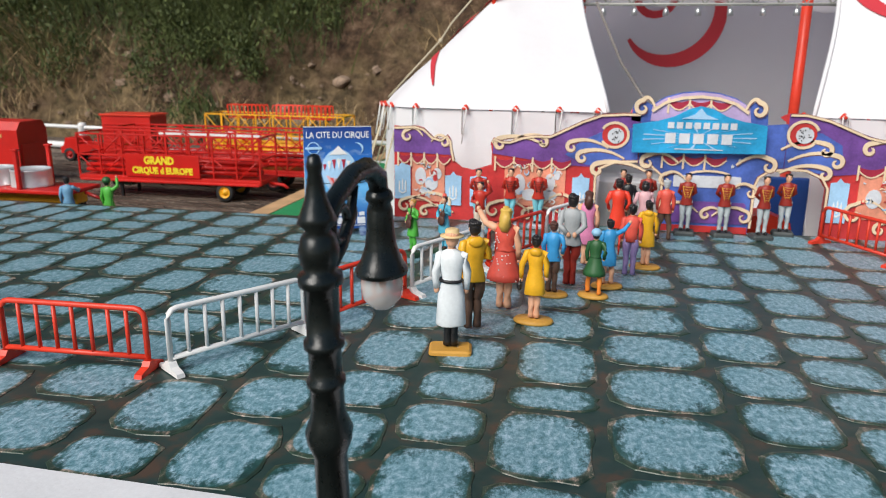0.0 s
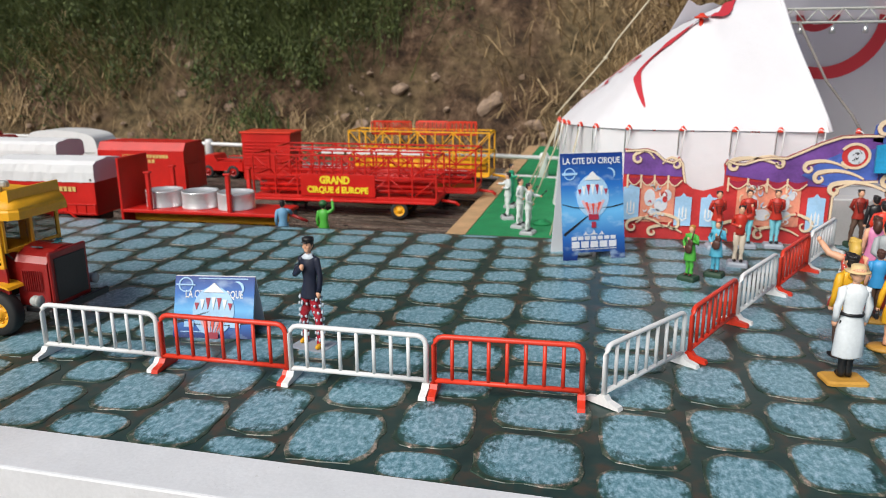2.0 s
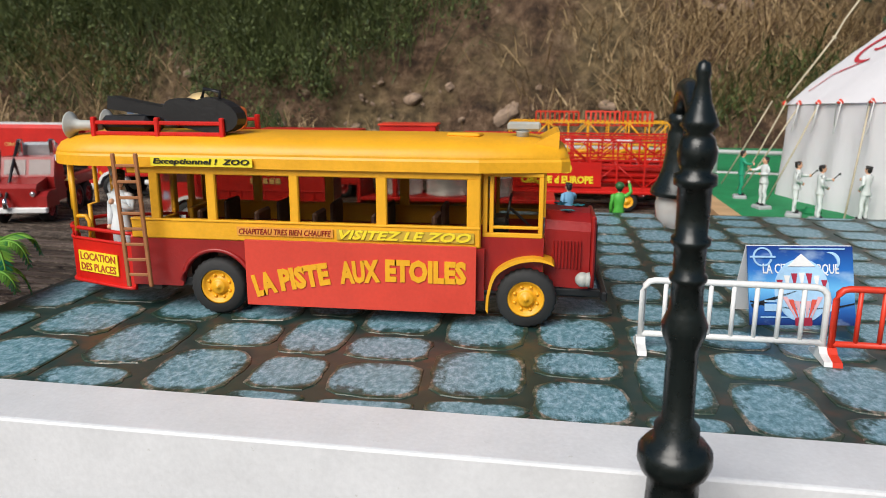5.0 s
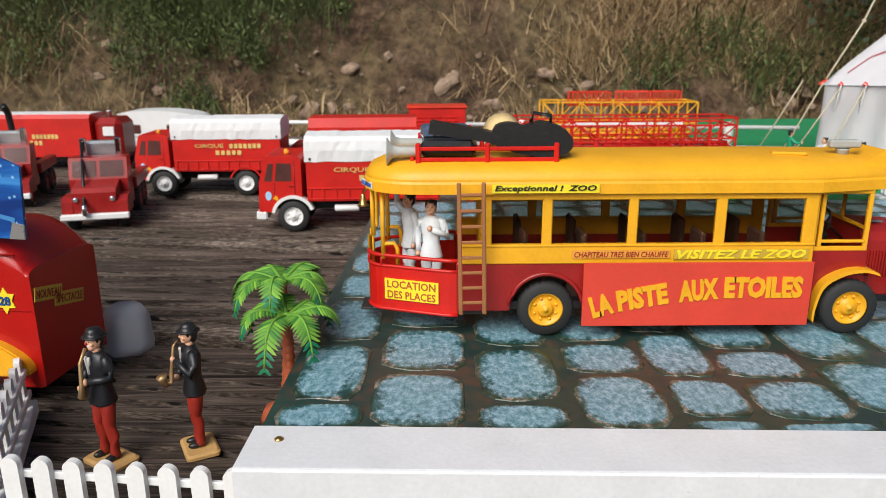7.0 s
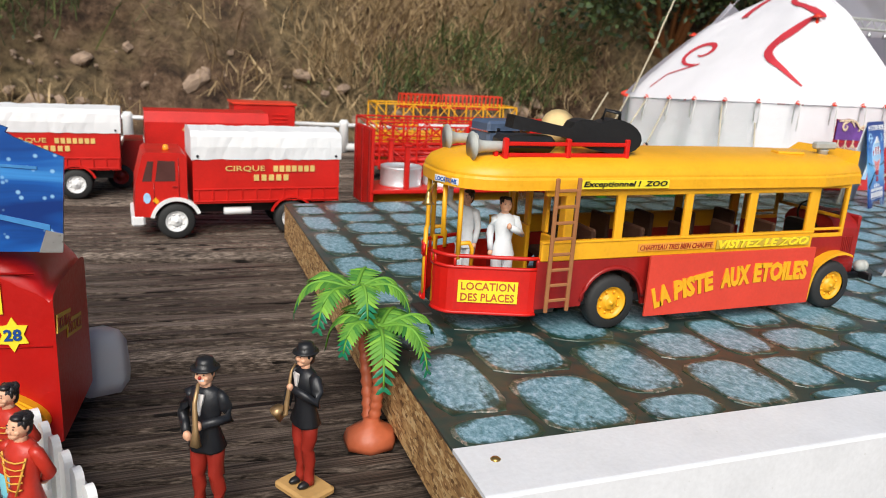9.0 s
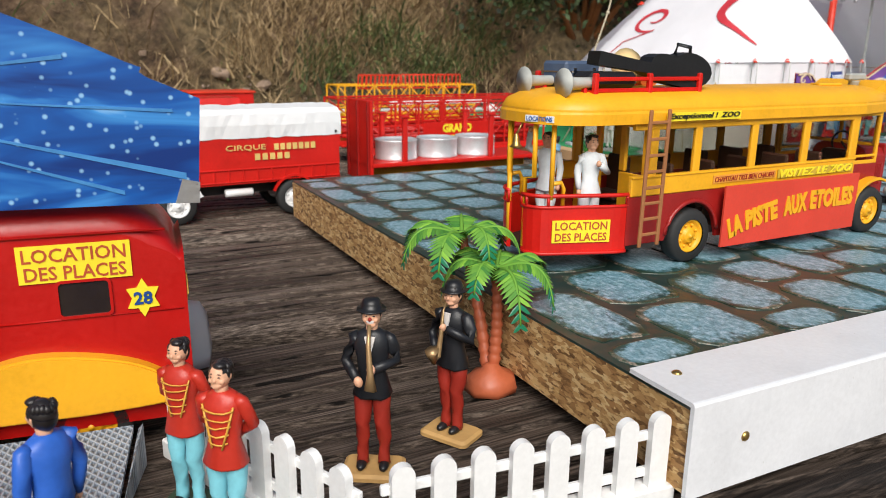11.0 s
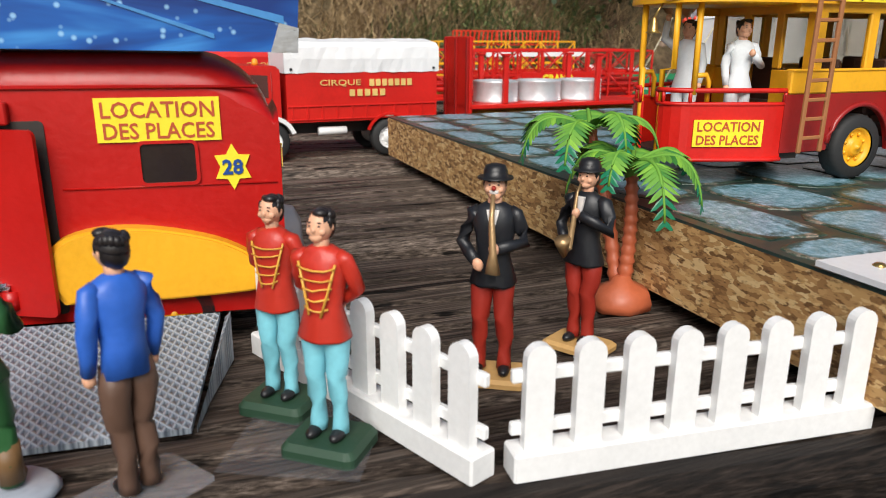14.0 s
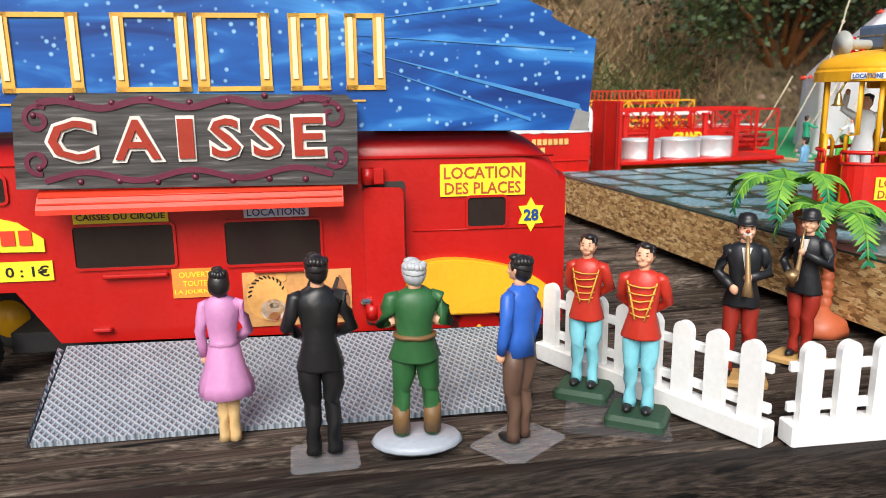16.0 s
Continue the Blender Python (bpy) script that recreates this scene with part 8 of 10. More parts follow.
def build_wagon():
    root = thing("ticket_wagon", "red toy ticket wagon with an awning, signs and open door", "wagon", WAG)
    D = 0.040
    out = [(-0.205, -0.0005), (-0.1530, -0.0005), (-0.1430, -0.0155), (-0.0020, -0.0178), (0.0, -0.0170), (0.0, 0.0280)] + arc(-0.0200, 0.0215, 0.0195, 14, 88, 8, 0.0190) + [(-0.0300, 0.0408), (-0.205, 0.0415)]
    ms = Mesher()
    n = len(out)
    rings = [(0.0, 1.0), (0.0006, 1.0)]
    vs, fs = [], []
    # rounded long edges at the roof, front and back
    sec = [(0.0, 0.0070), (0.0012, 0.0035), (0.0045, 0.0008), (0.010, 0.0), (D - 0.010, 0.0), (D - 0.0045, 0.0008), (D - 0.0012, 0.0035), (D, 0.0070)]
    for y, drop in sec:
        for x, z in out:
            vs.append((x, y, z - drop * max(min((z - 0.024) / 0.012, 1), 0)))
    for j in range(len(sec) - 1):
        fs += [(j * n + i, j * n + (i + 1) % n, (j + 1) * n + (i + 1) % n, (j + 1) * n + i) for i in range(n)]
    fs += [tuple(range(n)), tuple(range((len(sec) - 1) * n, len(sec) * n))]
    ms.add(vs, fs, False)
    ms.s = [len(f) == 4 and min(self_z for self_z in (ms.v[i][2] for i in f)) > 0.020 for f in ms.f]
    body = part("body", ms, WAGRED, root, "glossy red body with a rounded roof end")
    ms = Mesher()
    ms.tube([(-0.205, -0.0002, 0.0338), (-0.004, -0.0002, 0.0332)], 0.0004, 6)
    ms.tube([(-0.045, -0.0002, 0.0124), (-0.001, -0.0002, 0.0122)], 0.00022, 6)
    part("moulding", ms, WAGRED, body)
    # windows: raised frame, dark recess
    for x0, z0, x1, z1 in ((-0.1367, 0.0054, -0.1109, 0.0168), (-0.0972, 0.0047, -0.0713, 0.0168), (-0.0291, 0.0131, -0.0180, 0.0215), (-0.1720, 0.0240, -0.1521, 0.0305)):
        ms = Mesher()
        o, i = rrect(x0 - 0.0007, z0 - 0.0007, x1 + 0.0007, z1 + 0.0007, 0.0014), rrect(x0, z0, x1, z1, 0.0010)
        k = len(o)
        vs = [(a, -0.0007, b) for a, b in o + i] + [(a, 0.0, b) for a, b in o + i]
        fs = []
        for j in range(k):
            q = (j + 1) % k
            fs += [(j, q, k + q, k + j), (j, 2 * k + j, 2 * k + q, q), (k + j, k + q, 3 * k + q, 3 * k + j)]
        ms.add(vs, fs, False)
        w = part("window", ms, WAGRED, root, "window with a raised red frame")
        ms = Mesher()
        ms.prism(i, -0.00025, 0.0)
        part("pane", ms, paint("dark_glass", (0.022, 0.015, 0.013), 0.08), w, "dark window pane")
    for x0, x1, z in ((-0.1300, -0.1130, 0.0030), (-0.0900, -0.0740, 0.0028), (-0.1340, -0.1290, -0.0120)):
        ms = Mesher()
        ms.box(((x0 + x1) / 2, -0.0010, z), (x1 - x0, 0.0022, 0.0011), 0.0003)
        part("ledge", ms, WAGRED, root)
    # shade of the doorway as a dark sheet on the wall, open leaf, hinge blocks
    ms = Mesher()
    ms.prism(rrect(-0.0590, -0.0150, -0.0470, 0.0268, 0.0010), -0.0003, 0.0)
    part("doorway", ms, DARK, root, "dark sheet painted as the shaded doorway")
    ms = Mesher()
    ms.prism(rrect(0.0, -0.0140, 0.0118, 0.0255, 0.0014), -0.0005, 0.0005)
    part("door", ms, WAGRED, root, "open red door leaf", pose(-0.0588, -0.0008, 0, 0, 0, -22))
    for z, h in ((0.0285, 0.0045), (-0.0105, 0.004)):
        ms = Mesher()
        ms.lathe([(0.0018, -h / 2), (0.0018, h / 2)], 12, (-0.0575, -0.0016, z))
        ms.box((-0.0552, -0.0012, z), (0.0045, 0.0024, h), 0.0003)
        part("hinge", ms, WAGRED, root)
    ms = Mesher()
    ms.box((-0.0590, -0.0016, -0.0075), (0.0034, 0.003, 0.0020), 0.0006)
    part("latch", ms, CHROME, root, "chrome latch")
    # stickers
    def sticker(x0, z0, x1, z1, mat_, label="", y=-0.0004, rot=0):
        ms = Mesher()
        w, h = x1 - x0, z1 - z0
        ms.box((0, 0, 0), (w, 0.0003, h))
        return part("sticker", ms, mat_, root, label, pose((x0 + x1) / 2, y, (z0 + z1) / 2, 0, rot, 0))
    s = sticker(-0.0371, 0.0220, -0.0123, 0.0312, LEMON, "yellow sticker with red-brown words")
    lettering("LOCATION", 0.0034, WORDRED, s, pose(0, -0.0002, 0.0021), 0.0226, bold=0.012)
    lettering("DES PLACES", 0.0034, WORDRED, s, pose(0, -0.0002, -0.0023), 0.0222, bold=0.012)
    s = sticker(-0.1122, -0.0041, -0.1000, 0.0042, ORANGE, "orange notice with yellow words")
    for i, w in enumerate(("OUVERT", "TOUTE", "LA JOURNEE")):
        lettering(w, 0.0016, LEMON, s, pose(0, -0.0002, 0.0024 - 0.0025 * i), (0.0085, 0.0066, 0.0112)[i], bold=0.01)
    s = sticker(-0.1362, 0.0176, -0.1118, 0.0208, LEMON)
    lettering("CAISSES DU CIRQUE", 0.0019, BLACK, s, pose(0, -0.0002, 0), 0.0228, bold=0.012)
    s = sticker(-0.0918, 0.0178, -0.0742, 0.0208, PALEG)
    lettering("LOCATIONS", 0.0021, STARBLUE, s, pose(0, -0.0002, 0), 0.0158, bold=0.012)
    s = sticker(-0.1600, 0.0026, -0.1426, 0.0080, LEMON)
    lettering("0 : 1\u20ac", 0.0030, BLACK, s, pose(0.0022, -0.0002, 0), 0.0110, bold=0.015)
    ms = Mesher()
    ms.prism([(-0.1640, 0.0110), (-0.1440, 0.0105), (-0.1440, 0.0140), (-0.1500, 0.0185), (-0.1560, 0.0202), (-0.1640, 0.0205)], -0.0007, -0.0002)
    s = part("sticker", ms, LEMON, root, "yellow shaped sticker")
    bars([(0.0145, 0.0040, [(-0.1635, -0.1600), (-0.1590, -0.1555), (-0.1545, -0.1510), (-0.1500, -0.1468)])], BRIGHT, s, pose(0, -0.0009, 0))
    # animal picture in plain shapes
    s = sticker(-0.0934, -0.0136, -0.0631, 0.0023, paint("tawny_print", (0.55, 0.27, 0.09), 0.4, var=0.5), "animal picture in brown and grey")
    fur, pale_fur = paint("fur_print", (0.66, 0.33, 0.09), 0.5, var=0.4), paint("pale_fur_print", (0.70, 0.62, 0.52), 0.5, var=0.3)
    for cx, cz, rx, rz, m_ in ((-0.0085, 0.0005, 0.0058, 0.0066, fur), (-0.0070, -0.0032, 0.0036, 0.0032, pale_fur), (-0.0068, -0.0052, 0.0017, 0.0014, WORDRED), (-0.0068, -0.0018, 0.0013, 0.0009, BLACK), (-0.0125, 0.0060, 0.0016, 0.0014, fur), (-0.0045, 0.0062, 0.0016, 0.0014, fur)):
        ms = Mesher()
        ms.prism(arc(cx, cz, rx, 0, 350, 18, rz), -0.0004, -0.0001)
        part("picture_shape", ms, m_, s)
    rnd = random.Random(3)
    for i in range(12):
        ms = Mesher()
        a0 = radians(20 + i * 14)
        cx, cz = -0.0085 + 0.0044 * math.cos(a0), 0.0010 + 0.0052 * math.sin(a0)
        ms.ribbon([(cx, cz), (cx + 0.0012 * math.cos(a0 + 0.8), cz + 0.0010 * math.sin(a0 + 0.8))], 0.0004, -0.0006, -0.0003)
        part("stripe", ms, BLACK, s)
    for dx, m_, mane in ((0.0, paint("grey_horse_print", (0.42, 0.44, 0.48), 0.5, var=0.4), BLACK), (0.0075, paint("bay_horse_print", (0.26, 0.11, 0.045), 0.5, var=0.4), DARK)):
        ms = Mesher()
        ms.prism(smooth_line([(dx + 0.0010, -0.0060), (dx + 0.0016, -0.0010), (dx + 0.0030, 0.0030), (dx + 0.0042, 0.0062), (dx + 0.0056, 0.0040), (dx + 0.0070, -0.0005), (dx + 0.0066, -0.0035), (dx + 0.0048, -0.0025), (dx + 0.0046, -0.0065)], 3), -0.0005, -0.0001)
        part("picture_shape", ms, m_, s)
        ms = Mesher()
        ms.ribbon([(dx + 0.0016, -0.0030), (dx + 0.0024, 0.0014), (dx + 0.0038, 0.0056)], [0.0010, 0.0013, 0.0008], -0.0008, -0.0004)
        ms.ribbon([(dx + 0.0034, 0.0008), (dx + 0.0066, 0.0006)], 0.0004, -0.0008, -0.0004)
        part("mane", ms, mane, s)
    # numbered star
    ms = Mesher()
    ms.prism([(math.cos(radians(90 + 30 * i)) * (0.0051 if i % 2 == 0 else 0.0031) * 0.85, math.sin(radians(90 + 30 * i)) * (0.0051 if i % 2 == 0 else 0.0031)) for i in range(12)], -0.0005, -0.0001)
    s = part("star", ms, LEMON, root, "yellow star with a blue number", pose(-0.0104, 0, 0.0160))
    lettering("28", 0.0034, STARBLUE, s, pose(0, -0.0007, 0), 0.0044, bold=0.03)
    # end wall stickers
    for y, z, w in ((0.0085, 0.0165, "NOUVEAU"), (0.0200, 0.0110, "SPECTACLE")):
        ms = Mesher()
        ms.box((0, 0, 0), (0.0155 if w == "NOUVEAU" else 0.0175, 0.0003, 0.0052))
        s = part("sticker", ms, paint("faded_yellow", (0.60, 0.38, 0.04), 0.45), root, "", pose(0.0003, y, z, 0, 12, 90))
        lettering(w, 0.0032, DKRED, s, pose(0, -0.0002, 0), 0.0140 if w == "NOUVEAU" else 0.0160, bold=0.01)
    # mudguard and wheels
    fo = smooth_line([(-0.0470, -0.0120), (-0.0500, -0.0060), (-0.0480, 0.0010), (-0.0400, 0.0040), (-0.0289, 0.0038), (-0.0150, 0.0005), (-0.0059, -0.0048), (-0.0028, -0.0095), (-0.0060, -0.0118), (-0.0250, -0.0125)], 5)
    for y0, y1 in ((-0.0042, 0.0), (D, D + 0.0042)):
        ms = Mesher()
        ms.prism(fo, y0 + 0.0008, y1)
        inn = [(-0.0255 + (x + 0.0255) * 0.95, -0.004 + (z + 0.004) * 0.93) for x, z in fo]
        ms.prism(inn, y0, y0 + 0.0009)
        part("mudguard", ms, YEL, root, "bulging yellow mudguard")
    for x in (-0.0257, -0.1700):
        wheel(root, x, 0.0030, DECK_Z + 0.0100, 0.0100, 0.0060, YEL, 6, -1)
        wheel(root, x, D - 0.0030, DECK_Z + 0.0100, 0.0100, 0.0060, YEL, 6, 1)
    ms = Mesher()
    ms.box((-0.085, D / 2, -0.0180), (0.150, 0.02, 0.006))
    part("chassis", ms, BLACK, root)
    ms = Mesher()
    ms.box((-0.035, 0.012, 0.0411), (0.040, 0.016, 0.0016), 0.0005, Matrix.Rotation(radians(1), 4, "Y"))
    part("roof_pad", ms, paint("grey_mount", (0.12, 0.11, 0.11), 0.6), root, "dark strip glued to the roof")
    # awning with ribs
    ms = Mesher()
    prof = [(-0.0010, 0.0298), (-0.0046, 0.0288), (-0.0082, 0.0262), (-0.0105, 0.0230), (-0.0105, 0.0217), (-0.0099, 0.0217), (-0.0077, 0.0252), (-0.0044, 0.0277), (-0.0010, 0.0288)]
    ms.prism(prof, -0.1415, -0.0645, "x")
    aw = part("awning", ms, BRIGHT, root, "red card awning")
    for k, (y, z) in enumerate(((-0.0047, 0.0288), (-0.0066, 0.0276), (-0.0084, 0.0260), (-0.0096, 0.0243))):
        ms = Mesher()
        ms.tube([(-0.1412, y, z), (-0.0648, y, z)], 0.0003, 5)
        part("rib", ms, BRIGHT, aw)
    # sign over the awning
    ms = Mesher()
    so = [(-0.1462, 0.0282), (-0.0605, 0.0272), (-0.0600, 0.0480), (-0.0625, 0.0508), (-0.1425, 0.0521), (-0.1448, 0.0496)]
    ms.prism(so, -0.0080, -0.0068)
    sg = part("sign", ms, SIGNM, root, "dark silver sign board with wine-red scrolls")
    wine = paint("wine_paint", (0.13, 0.02, 0.045), 0.3)
    ms = Mesher()
    for sx, fl in ((-0.1030, 1), (-0.1030, -1)):
        a = [(sx + fl * t, 0.0487 - 0.0010 * math.cos(t * 300) + 0.0004) for t in [i * 0.0015 for i in range(25)]]
        ms.ribbon(a, 0.0017, -0.0084, -0.0079)
        a = [(sx + fl * t, 0.0310 + 0.0012 * math.cos(t * 240)) for t in [i * 0.0015 for i in range(25)]]
        ms.ribbon(a, 0.0015, -0.0084, -0.0079)
        ms.ribbon(spiral(sx + fl * 0.0362, 0.0455, 0.0012, 0.0036, 90 if fl > 0 else 90, 1.1 * fl, 20), 0.0012, -0.0084, -0.0079)
        ms.ribbon(spiral(sx + fl * 0.0372, 0.0350, 0.0010, 0.0032, 250, -1.1 * fl, 20), 0.0012, -0.0084, -0.0079)
    part("scrollwork", ms, wine, sg, "wine-red painted scrolls")
    rnd = random.Random(8)
    for k in range(18):
        ms = Mesher()
        x = -0.1400 + (k % 9) * 0.0094
        z = 0.0500 if k < 9 else 0.0298
        if k % 9 in (0, 8):
            z = 0.0470 if k < 9 else 0.0335
        ms.lathe([(0.0009, 0), (0.0006, 0.0005), (0.0001, 0.0007)], 8, M=Matrix.Rotation(radians(90), 4, "X"))
        part("bead", ms, wine, sg, "", pose(x, -0.0080, z + rnd.uniform(-0.0008, 0.0008)))
    for i, ch in enumerate("CAISSE"):
        cx = (-0.1316, -0.1158, -0.1038, -0.0940, -0.0835, -0.0728)[i]
        wd = (0.0128, 0.0132, 0.0046, 0.0088, 0.0088, 0.0092)[i]
        lettering(ch, 0.0117, paint("letter_cream", (0.75, 0.70, 0.64), 0.4), sg, pose(cx, -0.0082, 0.0402), wd, bold=0.06, depth=0.0008, name="letter_edge")
        lettering(ch, 0.0100, paint("letter_oxblood", (0.36, 0.035, 0.018), 0.3), sg, pose(cx, -0.0088, 0.0402), wd * 0.84, bold=0.012, depth=0.0008, name="letter")
    # billboard
    bo = [(-0.205, 0.0432), (0.0044, 0.0403), (0.0063, 0.0651), (-0.0050, 0.0700), (-0.0066, 0.0712), (-0.0060, 0.0722), (-0.0078, 0.0729), (-0.0094, 0.0735), (-0.0180, 0.0775), (-0.0380, 0.0855), (-0.0650, 0.0910), (-0.1000, 0.0935), (-0.1400, 0.0920), (-0.1750, 0.0850), (-0.205, 0.0760)]
    ms = Mesher()
    ms.prism(bo, -0.0045, -0.0033)
    bb = part("billboard", ms, GLIT, root, "blue glitter-printed card billboard")
    ms = Mesher()
    ms.prism([(-0.0010, 0.0403), (0.0046, 0.0402), (0.0050, 0.0452), (0.0010, 0.0462)], -0.0049, -0.0044)
    part("foil_corner", ms, SILVER, bb, "crumpled silver foil corner")
    gold_hi = paint("pale_gold_print", (0.85, 0.74, 0.45), 0.35)
    letters = [(-0.1475, 0.0195), (-0.1205, 0.0185), (-0.1005, 0.0190), (-0.0770, 0.0105), (-0.0625, 0.0105)]
    for x0, w in letters:
        ms = Mesher()
        z0, z1 = 0.0520, 0.0715
        ms.box((x0 + 0.0016, -0.0048, (z0 + z1) / 2), (0.0030, 0.0006, z1 - z0))
        ms.box((x0 + w - 0.0016, -0.0048, (z0 + z1) / 2), (0.0030, 0.0006, z1 - z0))
        ms.box((x0 + w / 2, -0.0048, z0 + 0.0006), (w, 0.0006, 0.0012))
        ms.box((x0 + w / 2, -0.0048, z1 - 0.0006), (w, 0.0006, 0.0012))
        q = part("letter_bar", ms, GOLD, bb, "plain gold bars of lettering")
        ms = Mesher()
        ms.box((x0 + 0.0015, -0.0053, (z0 + z1) / 2 + 0.001), (0.0013, 0.0004, z1 - z0 - 0.004))
        ms.box((x0 + w - 0.0015, -0.0053, (z0 + z1) / 2 + 0.001), (0.0013, 0.0004, z1 - z0 - 0.004))
        part("highlight", ms, gold_hi, q)
    bars([(0.0795, 0.0085, [(-0.1500 + i * 0.0135, -0.1410 + i * 0.0135) for i in range(7)])], GOLD, bb, pose(0, -0.0047, 0), name="letter_bar", label="plain gold bars of lettering")
    ms = Mesher()
    ms.box((-0.105, -0.0047, 0.0492), (0.095, 0.0004, 0.0005))
    part("letter_bar", ms, GOLD, bb)
    # paler glow patches of the print
    ms = Mesher()
    for x0, z0, x1, z1, w in ((-0.058, 0.062, 0.002, 0.046, 0.0016), (-0.058, 0.059, -0.012, 0.043, 0.0010), (-0.060, 0.066, 0.000, 0.062, 0.0008), (-0.056, 0.070, -0.022, 0.074, 0.0010)):
        ms.prism([(x0, z0), (x1, z1 + w), (x1, z1)], -0.00475, -0.0044)
    part("light_beam", ms, paint("beam_blue_print", (0.05, 0.22, 0.50), 0.35), bb, "pale beams of the print")
    # drawbar
    ms = Mesher()
    ms.tube([(-0.205, D / 2, 0.004), (-0.24, D / 2, -0.012)], 0.003, 8)
    part("drawbar", ms, BLACK, root)

    # ramp in front of the wagon
    rp = thing("loading_ramp", "grey chequer-plate loading ramp before the ticket wagon", "ramp", Matrix())
    a, b2, c2, d2 = Vector((-0.3250, -0.0245, DECK_Z)), Vector((-0.2085, -0.0372, DECK_Z)), Vector((-0.1995, -0.0062, DECK_Z + 0.0105)), Vector((-0.3230, 0.0098, DECK_Z + 0.0115))
    ms = Mesher()
    up = Vector((0, 0, 0.0012))
    ms.add([a, b2, c2, d2, a + up, b2 + up, c2 + up, d2 + up], [(0, 1, 2, 3), (4, 5, 6, 7), (0, 1, 5, 4), (1, 2, 6, 5), (2, 3, 7, 6), (3, 0, 4, 7)], False)
    part("plate", ms, PLATE, rp)
    ms = Mesher()
    ms.add([b2 + Vector((0.001, 0, 0)), c2 + Vector((0.001, 0, 0)), c2 + Vector((0.001, 0, -0.0105)), b2 + up + Vector((0.001, 0, 0)), c2 + up + Vector((0.0022, 0, 0)), c2 + Vector((0.0022, 0, -0.0105))], [(0, 1, 2), (3, 5, 4), (0, 3, 4, 1), (1, 4, 5, 2), (2, 5, 3, 0)], False)
    part("cheek", ms, PLATE, rp)
    ms = Mesher()
    ms.add([a - Vector((0.001, 0, 0)), d2 - Vector((0.001, 0, 0)), d2 + Vector((-0.001, 0, -0.0115)), a + up - Vector((0.001, 0, 0)), d2 + up - Vector((0.0022, 0, 0)), d2 + Vector((-0.0022, 0, -0.0115))], [(0, 1, 2), (3, 5, 4), (0, 3, 4, 1), (1, 4, 5, 2), (2, 5, 3, 0)], False)
    part("cheek", ms, PLATE, rp)


build_wagon()
ms = Mesher()
ms.lathe([(0.0105, 0.0), (0.0110, 0.004), (0.0100, 0.016), (0.0075, 0.0205), (0.001, 0.0215)], 6)
solo("plastic_cover", ms, CLOUDY, "cloudy clear plastic cover beside the wagon", "cover", pose(-0.1780, 0.0560, DECK_Z, 0, 0, 15))

# ---- picket fence ----


def build_fence(a, b, n):
    L = math.hypot(b[0] - a[0], b[1] - a[1])
    root = thing("picket_fence", "white plastic picket fence with rounded tops", "fence", pose(a[0], a[1], DECK_Z, 0, 0, math.degrees(math.atan2(b[1] - a[1], b[0] - a[0]))), "picket fences")
    ms = Mesher()
    ms.box((L / 2, 0, 0.0027), (L, 0.0058, 0.0054), 0.0004)
    part("base", ms, WHITE, root)
    for z in (0.0085, 0.0180):
        ms = Mesher()
        ms.box((L / 2, 0.0009, z), (L - 0.0006, 0.0014, 0.0024), 0.0003)
        part("rail", ms, WHITE, root)
    pitch = L / n
    ms = Mesher()
    ms.prism([(-0.0025, 0.0048), (0.0025, 0.0048), (0.0025, 0.0215)] + arc(0, 0.0215, 0.0025, 15, 165, 8) + [(-0.0025, 0.0215)], -0.0016, 0.0004)
    me = ms.mesh("picket", [WHITE])
    for i in range(n):
        ob = new("picket", me)
        ob.parent = root
        ob.matrix_basis = pose(pitch * (i + 0.5), 0, 0)


build_fence((-0.1600, -0.0712), (-0.0885, -0.0798), 8)
build_fence((-0.1905, -0.0035), (-0.1646, -0.0712), 8)

# ---- palm trees ----


def frond(ms, c, a, L, droop, rise):
    """A feathered leaf that bends over, with leaflets either side."""
    c = Vector(c)
    d = Vector((math.cos(a), math.sin(a), 0))
    side = Vector((-d.y, d.x, 0))
    line = []
    for i in range(17):
        t = i / 16
        line.append(c + d * L * t * (1 - 0.22 * t * t) + Vector((0, 0, rise * t - droop * t * t * t)))
    ms.mi = 0
    ms.tube(line, [0.0008 * (1 - 0.6 * i / 16) for i in range(17)], 5)
    for i in range(2, 17):
        t = i / 16
        p = line[i]
        fw = (line[min(i + 1, 16)] - line[i - 1]).normalized()
        l = L * 0.235 * math.sin(math.pi * (0.16 + 0.72 * t)) + 0.0008
        ms.mi = 1 if t > 0.82 else 0
        for sg in (-1, 1):
            q = (side * sg * 0.85 + fw * 0.42 + Vector((0, 0, -0.26))).normalized()
            w = fw * 0.00088
            up = Vector((0, 0, 0.0004))
            ms.add([p - w, p + w, p + q * l * 0.6 + w * 0.9, p + q * l, p + q * l * 0.6 - w * 0.9, p + q * l * 0.4 + up], [(0, 1, 5), (1, 2, 5), (2, 3, 5), (3, 4, 5), (4, 0, 5)], False)


